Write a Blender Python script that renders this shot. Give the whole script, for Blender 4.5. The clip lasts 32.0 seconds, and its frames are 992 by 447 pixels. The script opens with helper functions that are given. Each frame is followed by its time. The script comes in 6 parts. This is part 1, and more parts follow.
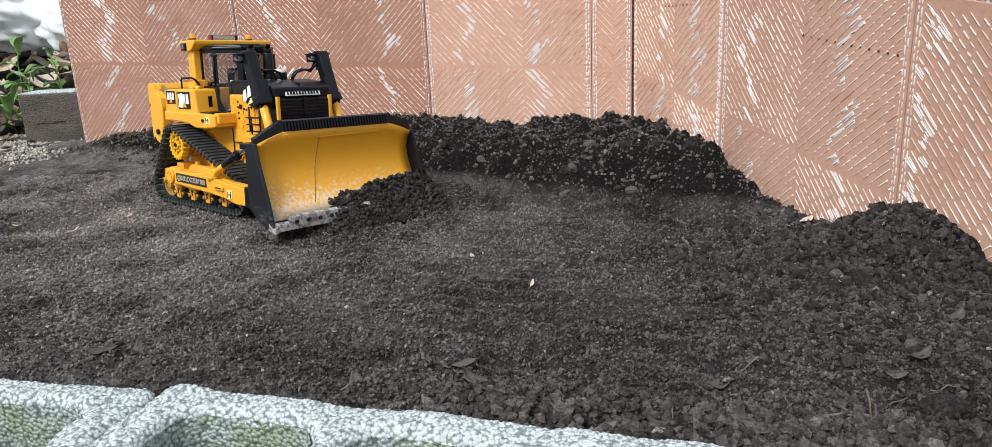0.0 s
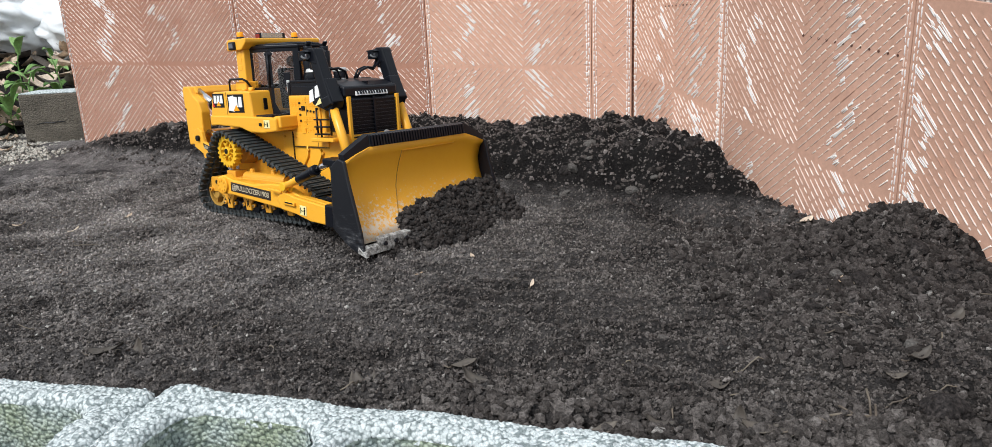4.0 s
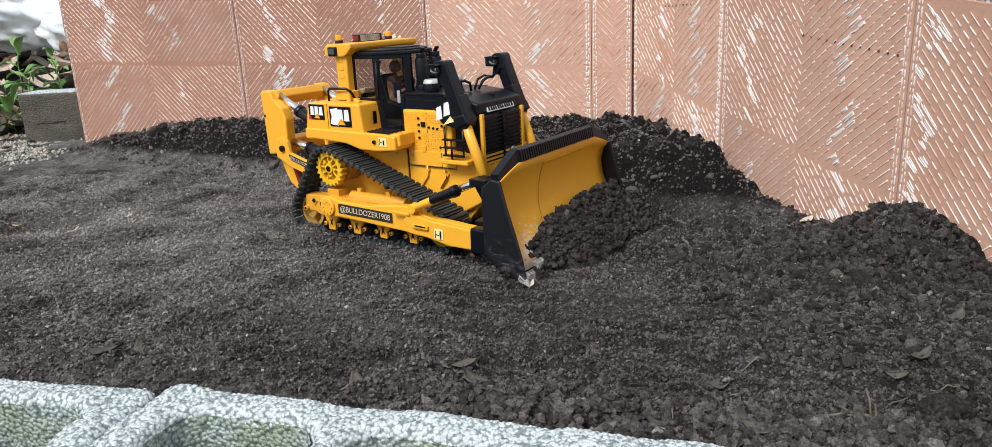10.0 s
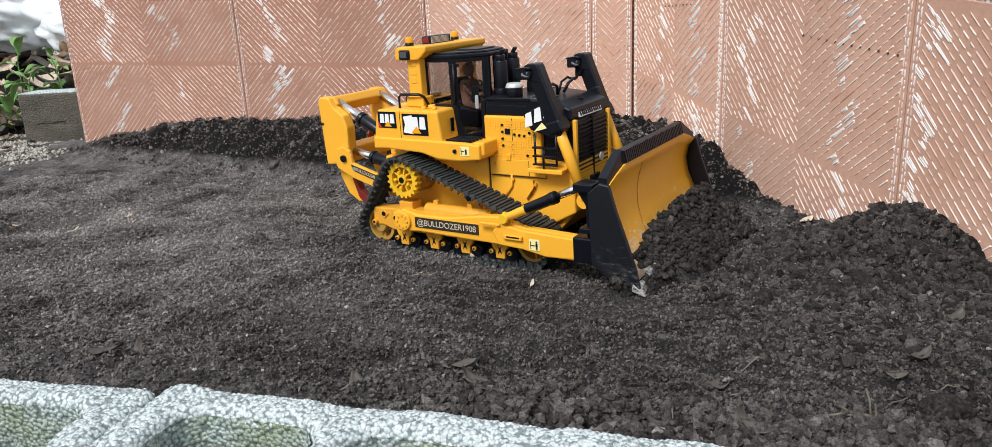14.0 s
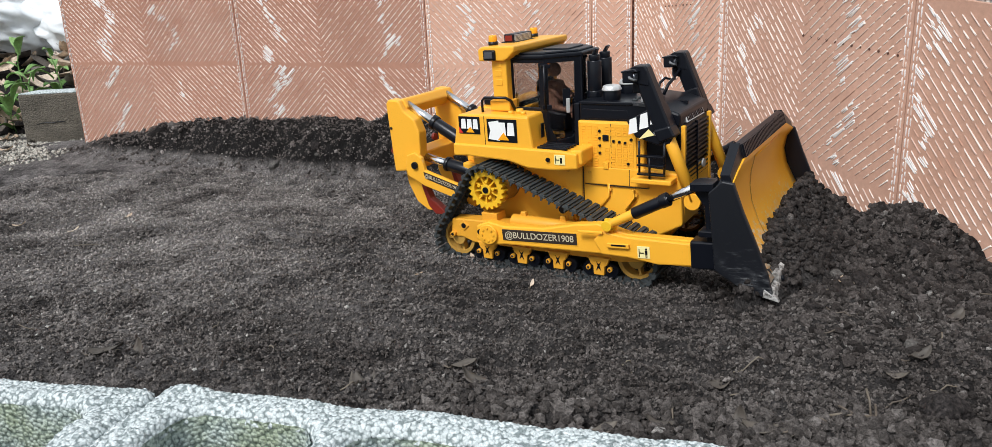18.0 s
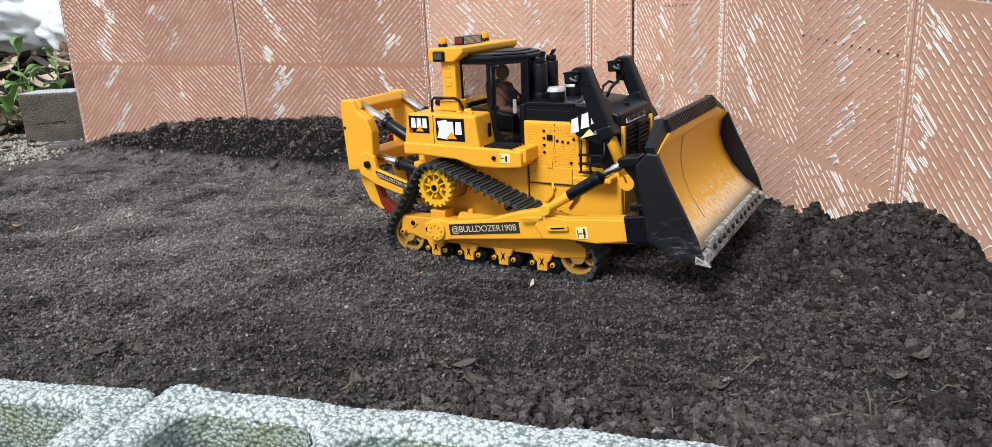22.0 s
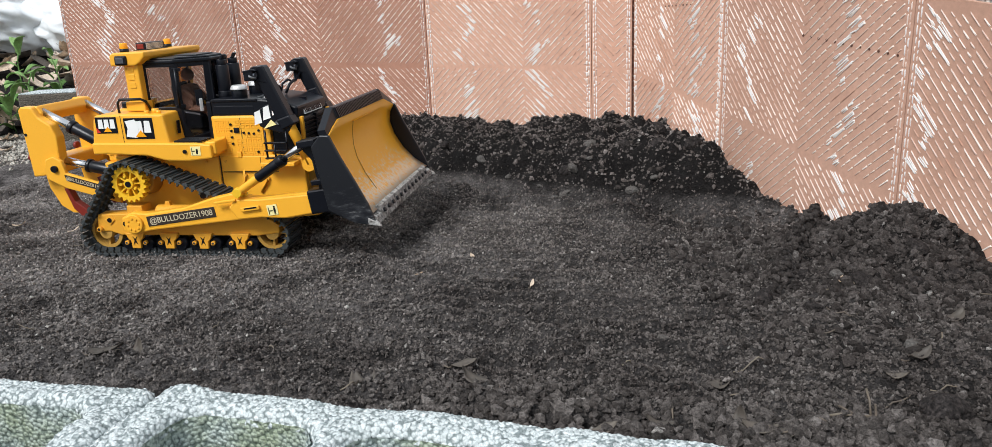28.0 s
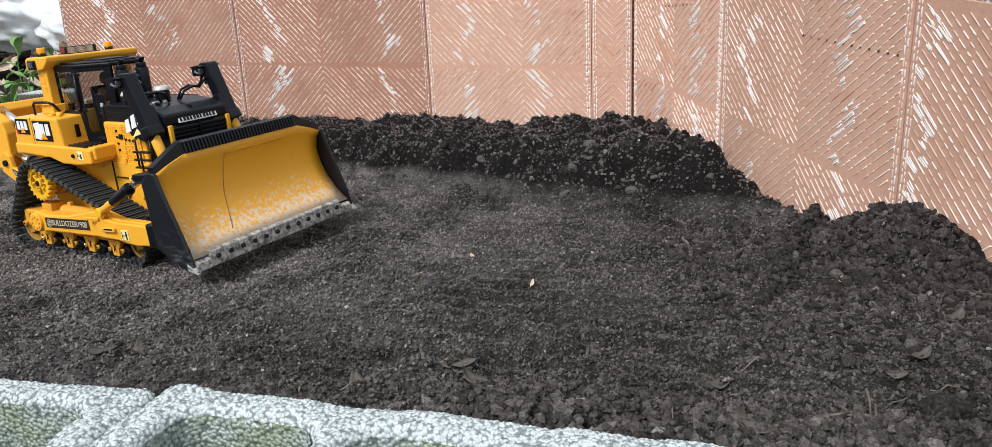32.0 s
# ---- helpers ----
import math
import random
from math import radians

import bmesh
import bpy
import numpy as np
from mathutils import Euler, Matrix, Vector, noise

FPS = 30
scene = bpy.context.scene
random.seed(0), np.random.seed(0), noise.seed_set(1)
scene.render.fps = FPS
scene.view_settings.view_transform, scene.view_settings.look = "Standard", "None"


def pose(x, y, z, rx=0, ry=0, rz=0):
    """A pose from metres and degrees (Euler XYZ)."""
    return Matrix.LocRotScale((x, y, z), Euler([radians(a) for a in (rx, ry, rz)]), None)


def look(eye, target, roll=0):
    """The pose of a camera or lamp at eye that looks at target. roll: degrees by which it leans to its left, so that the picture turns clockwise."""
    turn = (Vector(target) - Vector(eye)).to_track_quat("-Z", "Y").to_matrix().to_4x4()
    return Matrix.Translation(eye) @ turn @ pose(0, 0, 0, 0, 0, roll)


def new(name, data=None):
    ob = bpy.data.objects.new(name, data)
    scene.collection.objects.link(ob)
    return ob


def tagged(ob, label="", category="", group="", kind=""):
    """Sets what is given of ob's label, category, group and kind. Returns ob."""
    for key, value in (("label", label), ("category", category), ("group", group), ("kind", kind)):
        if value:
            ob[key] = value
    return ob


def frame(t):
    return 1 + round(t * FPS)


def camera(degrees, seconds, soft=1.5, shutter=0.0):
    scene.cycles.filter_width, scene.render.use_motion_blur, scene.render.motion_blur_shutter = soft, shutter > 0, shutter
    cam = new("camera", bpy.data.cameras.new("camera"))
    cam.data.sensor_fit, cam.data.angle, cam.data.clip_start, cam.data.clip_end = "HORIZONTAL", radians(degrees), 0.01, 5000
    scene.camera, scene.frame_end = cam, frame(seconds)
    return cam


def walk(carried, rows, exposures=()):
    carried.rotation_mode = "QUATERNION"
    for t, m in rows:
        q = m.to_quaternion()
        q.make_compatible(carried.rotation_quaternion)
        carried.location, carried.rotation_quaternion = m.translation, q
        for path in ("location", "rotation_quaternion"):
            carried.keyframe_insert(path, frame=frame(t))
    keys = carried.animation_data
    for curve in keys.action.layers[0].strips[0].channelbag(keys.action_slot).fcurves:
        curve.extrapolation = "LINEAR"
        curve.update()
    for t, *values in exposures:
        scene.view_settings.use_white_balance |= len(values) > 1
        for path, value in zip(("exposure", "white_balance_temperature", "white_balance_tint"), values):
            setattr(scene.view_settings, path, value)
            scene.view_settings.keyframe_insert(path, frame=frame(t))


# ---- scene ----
cam = camera(65.46, 32.0, 0.35)
EYE_H = 0.2893
walk(cam, [(t, look((0, 0, EYE_H), (0, 0.96170, EYE_H - 0.27410), -2.588)) for t in (0, 32)])

# path of the toy: seconds, x, y, z, roll, pitch, heading
PATH = [
    (0, -0.3813, 1.2068, 0.0038, -4.28, -2.24, -42.86), (1, -0.3574, 1.1891, 0.0050, -4.02, -2.51, -40.20),
    (2, -0.3335, 1.1672, 0.0062, -4.01, -2.80, -39.19), (3, -0.3046, 1.1471, 0.0066, -3.78, -2.93, -39.05),
    (3.5, -0.2898, 1.1389, 0.0065, -3.66, -2.90, -38.90), (5.5, -0.2345, 1.1053, 0.0053, -3.04, -2.43, -38.13),
    (6, -0.2205, 1.0976, 0.0052, -2.92, -2.14, -37.76), (7, -0.1922, 1.0824, 0.0045, -2.46, -0.83, -37.47),
    (8, -0.1650, 1.0679, 0.0022, -1.39, -0.13, -36.91), (9, -0.1378, 1.0552, 0.0002, -0.67, 0.10, -36.13),
    (10, -0.1102, 1.0351, -0.0014, 0.01, -0.12, -34.94), (11, -0.0832, 1.0160, -0.0023, 0.50, -0.60, -34.78),
    (12, -0.0538, 0.9934, -0.0024, 0.83, -0.76, -34.92), (13, -0.0274, 0.9731, -0.0028, 0.94, -0.95, -35.45),
    (13.5, -0.0196, 0.9767, -0.0040, 0.90, -0.69, -34.23), (14, -0.0079, 0.9731, -0.0041, 1.08, -0.56, -33.04),
    (14.5, 0.0062, 0.9639, -0.0034, 1.35, -0.42, -33.10), (16.5, 0.0568, 0.9312, -0.0028, 2.00, 0.24, -32.75),
    (17, 0.0690, 0.9222, -0.0027, 2.15, 0.23, -32.39), (17.5, 0.0814, 0.9134, -0.0029, 2.25, -0.07, -32.24),
    (18, 0.0952, 0.9067, -0.0031, 2.30, -0.24, -32.18), (18.5, 0.1027, 0.9016, -0.0037, 2.33, -0.44, -33.29),
    (20.5, 0.1027, 0.9016, -0.0037, 2.33, -0.44, -33.29), (21, 0.0896, 0.9025, -0.0064, 1.50, -0.54, -33.98),
    (21.5, 0.0639, 0.9143, -0.0064, 1.00, 0.16, -32.70), (22, 0.0320, 0.9294, -0.0058, 0.70, 0.08, -30.59),
    (22.5, -0.0032, 0.9466, -0.0054, 0.50, -0.11, -29.95), (23, -0.0393, 0.9634, -0.0049, 0.38, -0.11, -29.05),
    (23.5, -0.0756, 0.9774, -0.0043, 0.35, -0.26, -27.63), (24, -0.0985, 0.9865, -0.0045, 0.62, -0.52, -20.60),
    (24.5, -0.1180, 0.9961, -0.0054, 0.50, -0.28, -11.39), (25, -0.1566, 1.0018, -0.0056, 0.19, 0.56, -9.21),
    (25.5, -0.1941, 1.0054, -0.0048, 0.05, 1.03, -8.90), (27.5, -0.3377, 1.0167, 0.0008, 0.25, 0.98, -9.83),
    (28, -0.3751, 1.0202, 0.0020, 0.34, 0.09, -9.70), (28.5, -0.4103, 1.0244, 0.0022, 0.43, -0.68, -9.83),
    (29, -0.4464, 1.0305, 0.0018, 0.45, -0.61, -10.38), (29.5, -0.4811, 1.0369, 0.0013, 0.61, -0.14, -11.93),
    (30, -0.5103, 1.0426, 0.0014, 0.78, 0.17, -14.62), (30.5, -0.5198, 1.0482, 0.0011, 0.62, 0.50, -19.91),
    (31, -0.5148, 1.0504, 0.0009, 0.97, 0.39, -23.37), (31.5, -0.5045, 1.0441, 0.0008, 1.16, 0.09, -27.94),
    (32, -0.4882, 1.0367, 0.0011, 1.49, -0.49, -30.16),
]
# lift of the blade's push arms: seconds, degrees
LIFT = [(0, -1.5), (1, -3.0), (2, -4.4), (3, -5.0), (3.5, -4.9), (5.5, -4.3), (6, -4.1), (7, -3.6), (8, -2.6), (9, -2.0),
        (10, -1.7), (11, -0.3), (12, -0.0), (13, 0.3), (14, -0.1), (14.5, -0.4), (16.5, 1.6), (17.5, 2.7), (18, 3.2), (18.5, 4.2),
        (19, 5.5), (20, 6.2), (20.5, 7.2), (21, 8.0), (22, 8.0), (23, 7.9), (24, 8.3), (25, 7.8), (25.5, 7.6), (27.5, 7.5),
        (28, 7.9), (29, 7.7), (30, 7.4), (30.5, 6.6), (31, 5.3), (31.5, 3.8), (32, 2.8)]


# ---- light: bright overcast day under open shade ----
world = bpy.data.worlds.new("world")
scene.world = world
world.use_nodes = True
wn = world.node_tree.nodes
sky = wn.new("ShaderNodeTexSky")
sky.sky_type, sky.sun_disc, sky.sun_elevation, sky.sun_rotation = "NISHITA", False, radians(47), radians(234)
sky.air_density, sky.dust_density, sky.ozone_density = 1.0, 3.0, 0.6
soft_sky = wn.new("ShaderNodeMixRGB")
soft_sky.inputs[0].default_value = 0.75
soft_sky.inputs[2].default_value = (8.7, 9.35, 9.9, 1)
world.node_tree.links.new(sky.outputs[0], soft_sky.inputs[1])
world.node_tree.links.new(soft_sky.outputs[0], wn["Background"].inputs[0])
wn["Background"].inputs[1].default_value = 0.072
sun_data = bpy.data.lights.new("sun", "SUN")
sun_data.energy, sun_data.angle, sun_data.color = 2.65, radians(20), (0.97, 0.985, 1.0)
sun = new("sun", sun_data)
sun.matrix_world = look((-2.1, -1.9, 3.9), (0, 1.0, 0))
scene.view_settings.exposure = 0.40


# ---- materials ----
def nodes_of(name):
    m = bpy.data.materials.new(name)
    m.use_nodes = True
    nt = m.node_tree
    return m, nt, nt.nodes, nt.links, nt.nodes["Principled BSDF"]


def noise_node(nt, scale, detail=6, rough=0.6, coord="Object"):
    tc = nt.nodes.new("ShaderNodeTexCoord")
    n = nt.nodes.new("ShaderNodeTexNoise")
    n.inputs["Scale"].default_value, n.inputs["Detail"].default_value, n.inputs["Roughness"].default_value = scale, detail, rough
    nt.links.new(tc.outputs[coord], n.inputs["Vector"])
    return n


def ramp(nt, source, stops):
    r = nt.nodes.new("ShaderNodeValToRGB")
    els = r.color_ramp.elements
    while len(els) < len(stops):
        els.new(0.5)
    for e, (p, c) in zip(els, stops):
        e.position, e.color = p, (*c, 1) if len(c) == 3 else c
    nt.links.new(source, r.inputs[0])
    return r


def mix(nt, fac, a, b, blend="MIX"):
    m = nt.nodes.new("ShaderNodeMixRGB")
    m.blend_type = blend
    for sock, v in zip(m.inputs, (fac, a, b)):
        if isinstance(v, (int, float)):
            sock.default_value = v
        elif isinstance(v, tuple):
            sock.default_value = (*v, 1)
        else:
            nt.links.new(v, sock)
    return m.outputs[0]


def bump(nt, bsdf, source, dist, strength=1.0, prev=None):
    b = nt.nodes.new("ShaderNodeBump")
    b.inputs["Distance"].default_value, b.inputs["Strength"].default_value = dist, strength
    nt.links.new(source, b.inputs["Height"])
    if prev:
        nt.links.new(prev.outputs[0], b.inputs["Normal"])
    nt.links.new(b.outputs[0], bsdf.inputs["Normal"])
    return b


def plastic(name, colour, rough=0.4, dirt=0.25, metal=0.0, dirt_colour=(0.06, 0.045, 0.035), scale=60, gloss=0.4):
    """Moulded plastic or metal with uneven gloss and soil dust in patches."""
    m, nt, n, l, b = nodes_of(name)
    big = noise_node(nt, scale * 0.35, 5, 0.65)
    fine = noise_node(nt, scale * 8, 4, 0.7)
    mask = ramp(nt, big.outputs[0], [(0.50, (0, 0, 0)), (0.78, (dirt, dirt, dirt))])
    speck = ramp(nt, fine.outputs[0], [(0.55, (0, 0, 0)), (0.72, (1, 1, 1))])
    dusty = mix(nt, 1.0, mask.outputs[0], speck.outputs[0], "MULTIPLY")
    tint = mix(nt, big.outputs[0], tuple(c * 0.92 for c in colour), tuple(min(1, c * 1.06) for c in colour))
    l.new(mix(nt, dusty, tint, dirt_colour), b.inputs["Base Color"])
    r = ramp(nt, fine.outputs[0], [(0.3, (rough * 0.92,) * 3), (0.8, (min(1, rough * 1.12),) * 3)])
    l.new(r.outputs[0], b.inputs["Roughness"])
    b.inputs["Metallic"].default_value = metal
    b.inputs["Specular IOR Level"].default_value = gloss
    bump(nt, b, fine.outputs[0], 0.0002, 0.07)
    return m


YELLOW = plastic("yellow_plastic", (0.87, 0.42, 0.034), 0.33, 0.3)
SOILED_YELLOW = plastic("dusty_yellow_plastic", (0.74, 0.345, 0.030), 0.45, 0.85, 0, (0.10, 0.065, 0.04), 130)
TRIM_GREY = plastic("grey_louvre", (0.13, 0.135, 0.14), 0.4, 0.1)
DULL_YELLOW = plastic("dull_soiled_yellow_plastic", (0.42, 0.235, 0.045), 0.55, 0.8)
YELLOW_BRIGHT = plastic("bright_yellow_plastic", (0.78, 0.455, 0.022), 0.4, 0.3)
BLACK = plastic("black_plastic", (0.0040, 0.0050, 0.0085), 0.33, 0.03, 0, (0.08, 0.075, 0.07), gloss=0.3)
RUBBER = plastic("dusty_dark_rubber", (0.036, 0.042, 0.044), 0.6, 0.6, 0, (0.11, 0.095, 0.08))
CHROME = plastic("chrome", (0.75, 0.75, 0.76), 0.18, 0.3, 1.0)
SILVER = plastic("silver_paint", (0.62, 0.62, 0.61), 0.35, 0.15, 0.35)
ORANGE = plastic("orange_lens", (0.88, 0.36, 0.015), 0.2, 0.05)
RED = plastic("red_plastic", (0.20, 0.020, 0.012), 0.4, 0.7)
WHITE = plastic("white_print", (0.82, 0.82, 0.80), 0.5, 0.15)
LABEL = plastic("brown_black_label", (0.030, 0.020, 0.014), 0.5, 0.3)
CREAM = plastic("cream_print", (0.55, 0.48, 0.34), 0.6, 0.2)
PALE = plastic("pale_yellow_sticker", (0.85, 0.75, 0.35), 0.5, 0.1)
SIGNRED = plastic("red_print", (0.6, 0.03, 0.02), 0.5, 0.1)
DOLL = plastic("doll_plastic", (0.25, 0.125, 0.085), 0.6, 0.0)
LENS = plastic("lamp_lens", (0.16, 0.17, 0.19), 0.12, 0.0, 0.6)


def glass_material():
    m, nt, n, l, b = nodes_of("cab_glass")
    b.inputs["Base Color"].default_value = (0.66, 0.65, 0.64, 1)
    b.inputs["Roughness"].default_value, b.inputs["IOR"].default_value = 0.02, 1.45
    b.inputs["Transmission Weight"].default_value = 1.0
    return m


GLASS = glass_material()


def blade_paint():
    """Yellow paint of the mouldboard: clean at the top, scoured and soiled towards its lower edge."""
    m, nt, n, l, b = nodes_of("scoured_yellow_paint")
    tc = n.new("ShaderNodeTexCoord")
    sep = n.new("ShaderNodeSeparateXYZ")
    l.new(tc.outputs["Object"], sep.inputs[0])
    low = n.new("ShaderNodeMapRange")
    low.inputs[1].default_value, low.inputs[2].default_value = 0.050, -0.026
    l.new(sep.outputs[2], low.inputs[0])
    fine = noise_node(nt, 190, 4, 0.75)
    big = noise_node(nt, 45, 6, 0.7)
    amount = n.new("ShaderNodeMath")
    amount.operation = "MULTIPLY"
    l.new(low.outputs[0], amount.inputs[0])
    amount.inputs[1].default_value = 0.40
    speck = n.new("ShaderNodeMath")
    speck.operation = "ADD"
    l.new(amount.outputs[0], speck.inputs[0])
    l.new(fine.outputs[0], speck.inputs[1])
    mask = ramp(nt, speck.outputs[0], [(0.740, (0, 0, 0)), (0.86, (0.88, 0.88, 0.88))])
    base = mix(nt, big.outputs[0], (0.86, 0.385, 0.018), (0.92, 0.45, 0.028))
    l.new(mix(nt, mask.outputs[0], base, (0.70, 0.62, 0.52)), b.inputs["Base Color"])
    b.inputs["Roughness"].default_value = 0.36
    bump(nt, b, fine.outputs[0], 0.0002, 0.3)
    return m


def worn_edge():
    m, nt, n, l, b = nodes_of("worn_steel_edge")
    fine = noise_node(nt, 260, 6, 0.75)
    r = ramp(nt, fine.outputs[0], [(0.38, (0.05, 0.045, 0.04)), (0.52, (0.42, 0.41, 0.39)), (0.75, (0.62, 0.61, 0.59))])
    l.new(r.outputs[0], b.inputs["Base Color"])
    b.inputs["Roughness"].default_value, b.inputs["Metallic"].default_value = 0.5, 0.25
    bump(nt, b, fine.outputs[0], 0.0006, 0.6)
    return m


def caked_steel():
    """Dark steel caked with soil, scratched bright in places."""
    m, nt, n, l, b = nodes_of("soil_caked_steel")
    fine = noise_node(nt, 150, 6, 0.75)
    r = ramp(nt, fine.outputs[0], [(0.36, (0.06, 0.054, 0.049)), (0.48, (0.23, 0.218, 0.202)), (0.58, (0.46, 0.445, 0.42)), (0.74, (0.62, 0.61, 0.59))])
    l.new(r.outputs[0], b.inputs["Base Color"])
    b.inputs["Roughness"].default_value = 0.7
    bump(nt, b, fine.outputs[0], 0.0008, 0.7)
    return m


def scuffed_black():
    """Black paint of the end plates, scraped grey along the travel."""
    m, nt, n, l, b = nodes_of("scuffed_black_paint")
    tc = n.new("ShaderNodeTexCoord")
    mp = n.new("ShaderNodeMapping")
    mp.inputs["Scale"].default_value = (1.0, 1.0, 3.5)
    mp.inputs["Rotation"].default_value = (0, radians(35), 0)
    l.new(tc.outputs["Object"], mp.inputs["Vector"])
    sc = n.new("ShaderNodeTexNoise")
    sc.inputs["Scale"].default_value, sc.inputs["Detail"].default_value, sc.inputs["Roughness"].default_value = 70, 9, 0.78
    l.new(mp.outputs[0], sc.inputs["Vector"])
    sep = n.new("ShaderNodeSeparateXYZ")
    l.new(tc.outputs["Object"], sep.inputs[0])
    low = n.new("ShaderNodeMapRange")
    low.inputs[1].default_value, low.inputs[2].default_value, low.inputs[3].default_value, low.inputs[4].default_value = 0.03, -0.03, -0.06, 0.10
    l.new(sep.outputs[2], low.inputs[0])
    add = n.new("ShaderNodeMath")
    add.operation = "ADD"
    l.new(sc.outputs[0], add.inputs[0])
    l.new(low.outputs[0], add.inputs[1])
    r = ramp(nt, add.outputs[0], [(0.56, (0.006, 0.007, 0.010)), (0.66, (0.035, 0.037, 0.042)), (0.76, (0.20, 0.195, 0.19))])
    l.new(r.outputs[0], b.inputs["Base Color"])
    b.inputs["Roughness"].default_value = 0.38
    return m


BLADE_PAINT, WORN, CAKED, SCUFFED = blade_paint(), worn_edge(), caked_steel(), scuffed_black()


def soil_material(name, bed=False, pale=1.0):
    """Dark crumbly garden soil. bed: with the drier, greyer crust of the open bed; fresh banks stay moist and dark.
    pale: scales the base tone, lowest where it carries the shade between crumbs.
    """
    m, nt, n, l, b = nodes_of(name)
    mid = noise_node(nt, 38, 6, 0.7)
    fine = noise_node(nt, 330, 6, 0.8)
    tc = n.new("ShaderNodeTexCoord")
    vor = n.new("ShaderNodeTexVoronoi")
    vor.feature = "SMOOTH_F1"
    vor.inputs["Scale"].default_value, vor.inputs["Smoothness"].default_value = 380, 0.3
    warp = n.new("ShaderNodeMixRGB")
    warp.blend_type = "ADD"
    warp.inputs[0].default_value = 0.0012
    l.new(tc.outputs["Object"], warp.inputs[1])
    l.new(fine.outputs["Color"], warp.inputs[2])
    l.new(warp.outputs[0], vor.inputs["Vector"])
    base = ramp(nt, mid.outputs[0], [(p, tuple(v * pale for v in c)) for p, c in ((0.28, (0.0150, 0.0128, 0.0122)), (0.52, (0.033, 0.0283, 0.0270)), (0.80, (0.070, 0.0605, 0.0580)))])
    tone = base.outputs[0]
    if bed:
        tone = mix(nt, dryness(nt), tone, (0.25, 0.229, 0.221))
    crumbs = ramp(nt, fine.outputs[0], [(0.34, (0.22, 0.22, 0.22)), (0.52, (0.9, 0.9, 0.9)), (0.66, (1.9, 1.86, 1.82))])
    l.new(mix(nt, 1.0, tone, crumbs.outputs[0], "MULTIPLY"), b.inputs["Base Color"])
    b.inputs["Roughness"].default_value = 0.95
    b.inputs["Specular IOR Level"].default_value = 0.2
    dome = n.new("ShaderNodeMath")
    dome.operation = "SUBTRACT"
    dome.inputs[0].default_value = 1.0
    l.new(vor.outputs["Distance"], dome.inputs[1])
    b1 = bump(nt, b, dome.outputs[0], 0.0030, 1.0)
    bump(nt, b, fine.outputs[0], 0.0014, 1.0, b1)
    return m


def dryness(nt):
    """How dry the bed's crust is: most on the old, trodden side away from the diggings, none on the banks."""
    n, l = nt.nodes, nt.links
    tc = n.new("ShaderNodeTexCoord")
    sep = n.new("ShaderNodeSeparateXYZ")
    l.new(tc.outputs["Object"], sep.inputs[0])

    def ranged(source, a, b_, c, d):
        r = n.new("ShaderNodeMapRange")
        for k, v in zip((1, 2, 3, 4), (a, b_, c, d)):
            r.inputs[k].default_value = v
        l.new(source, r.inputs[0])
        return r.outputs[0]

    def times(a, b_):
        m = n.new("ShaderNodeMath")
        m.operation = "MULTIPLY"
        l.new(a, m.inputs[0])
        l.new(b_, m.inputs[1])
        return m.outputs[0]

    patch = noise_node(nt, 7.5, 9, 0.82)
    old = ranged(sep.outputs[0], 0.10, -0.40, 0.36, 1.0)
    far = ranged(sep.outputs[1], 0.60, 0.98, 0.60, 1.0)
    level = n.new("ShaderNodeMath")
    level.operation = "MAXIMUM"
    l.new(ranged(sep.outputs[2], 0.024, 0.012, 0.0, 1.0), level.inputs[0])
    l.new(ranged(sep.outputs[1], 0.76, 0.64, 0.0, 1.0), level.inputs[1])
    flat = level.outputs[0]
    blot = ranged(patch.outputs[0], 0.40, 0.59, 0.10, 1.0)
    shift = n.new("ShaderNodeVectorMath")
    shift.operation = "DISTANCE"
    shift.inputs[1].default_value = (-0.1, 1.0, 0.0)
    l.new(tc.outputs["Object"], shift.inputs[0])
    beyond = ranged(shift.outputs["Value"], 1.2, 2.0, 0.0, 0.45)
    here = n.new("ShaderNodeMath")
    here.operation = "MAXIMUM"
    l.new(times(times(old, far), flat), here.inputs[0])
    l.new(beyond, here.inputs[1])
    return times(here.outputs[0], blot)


SOIL = soil_material("dark_soil", False, 0.6)
# Bed's base darkened to paint in the shade of gaps between crumbs.
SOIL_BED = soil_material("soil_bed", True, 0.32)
CLOD = soil_material("soil_clod", False, 1.3)


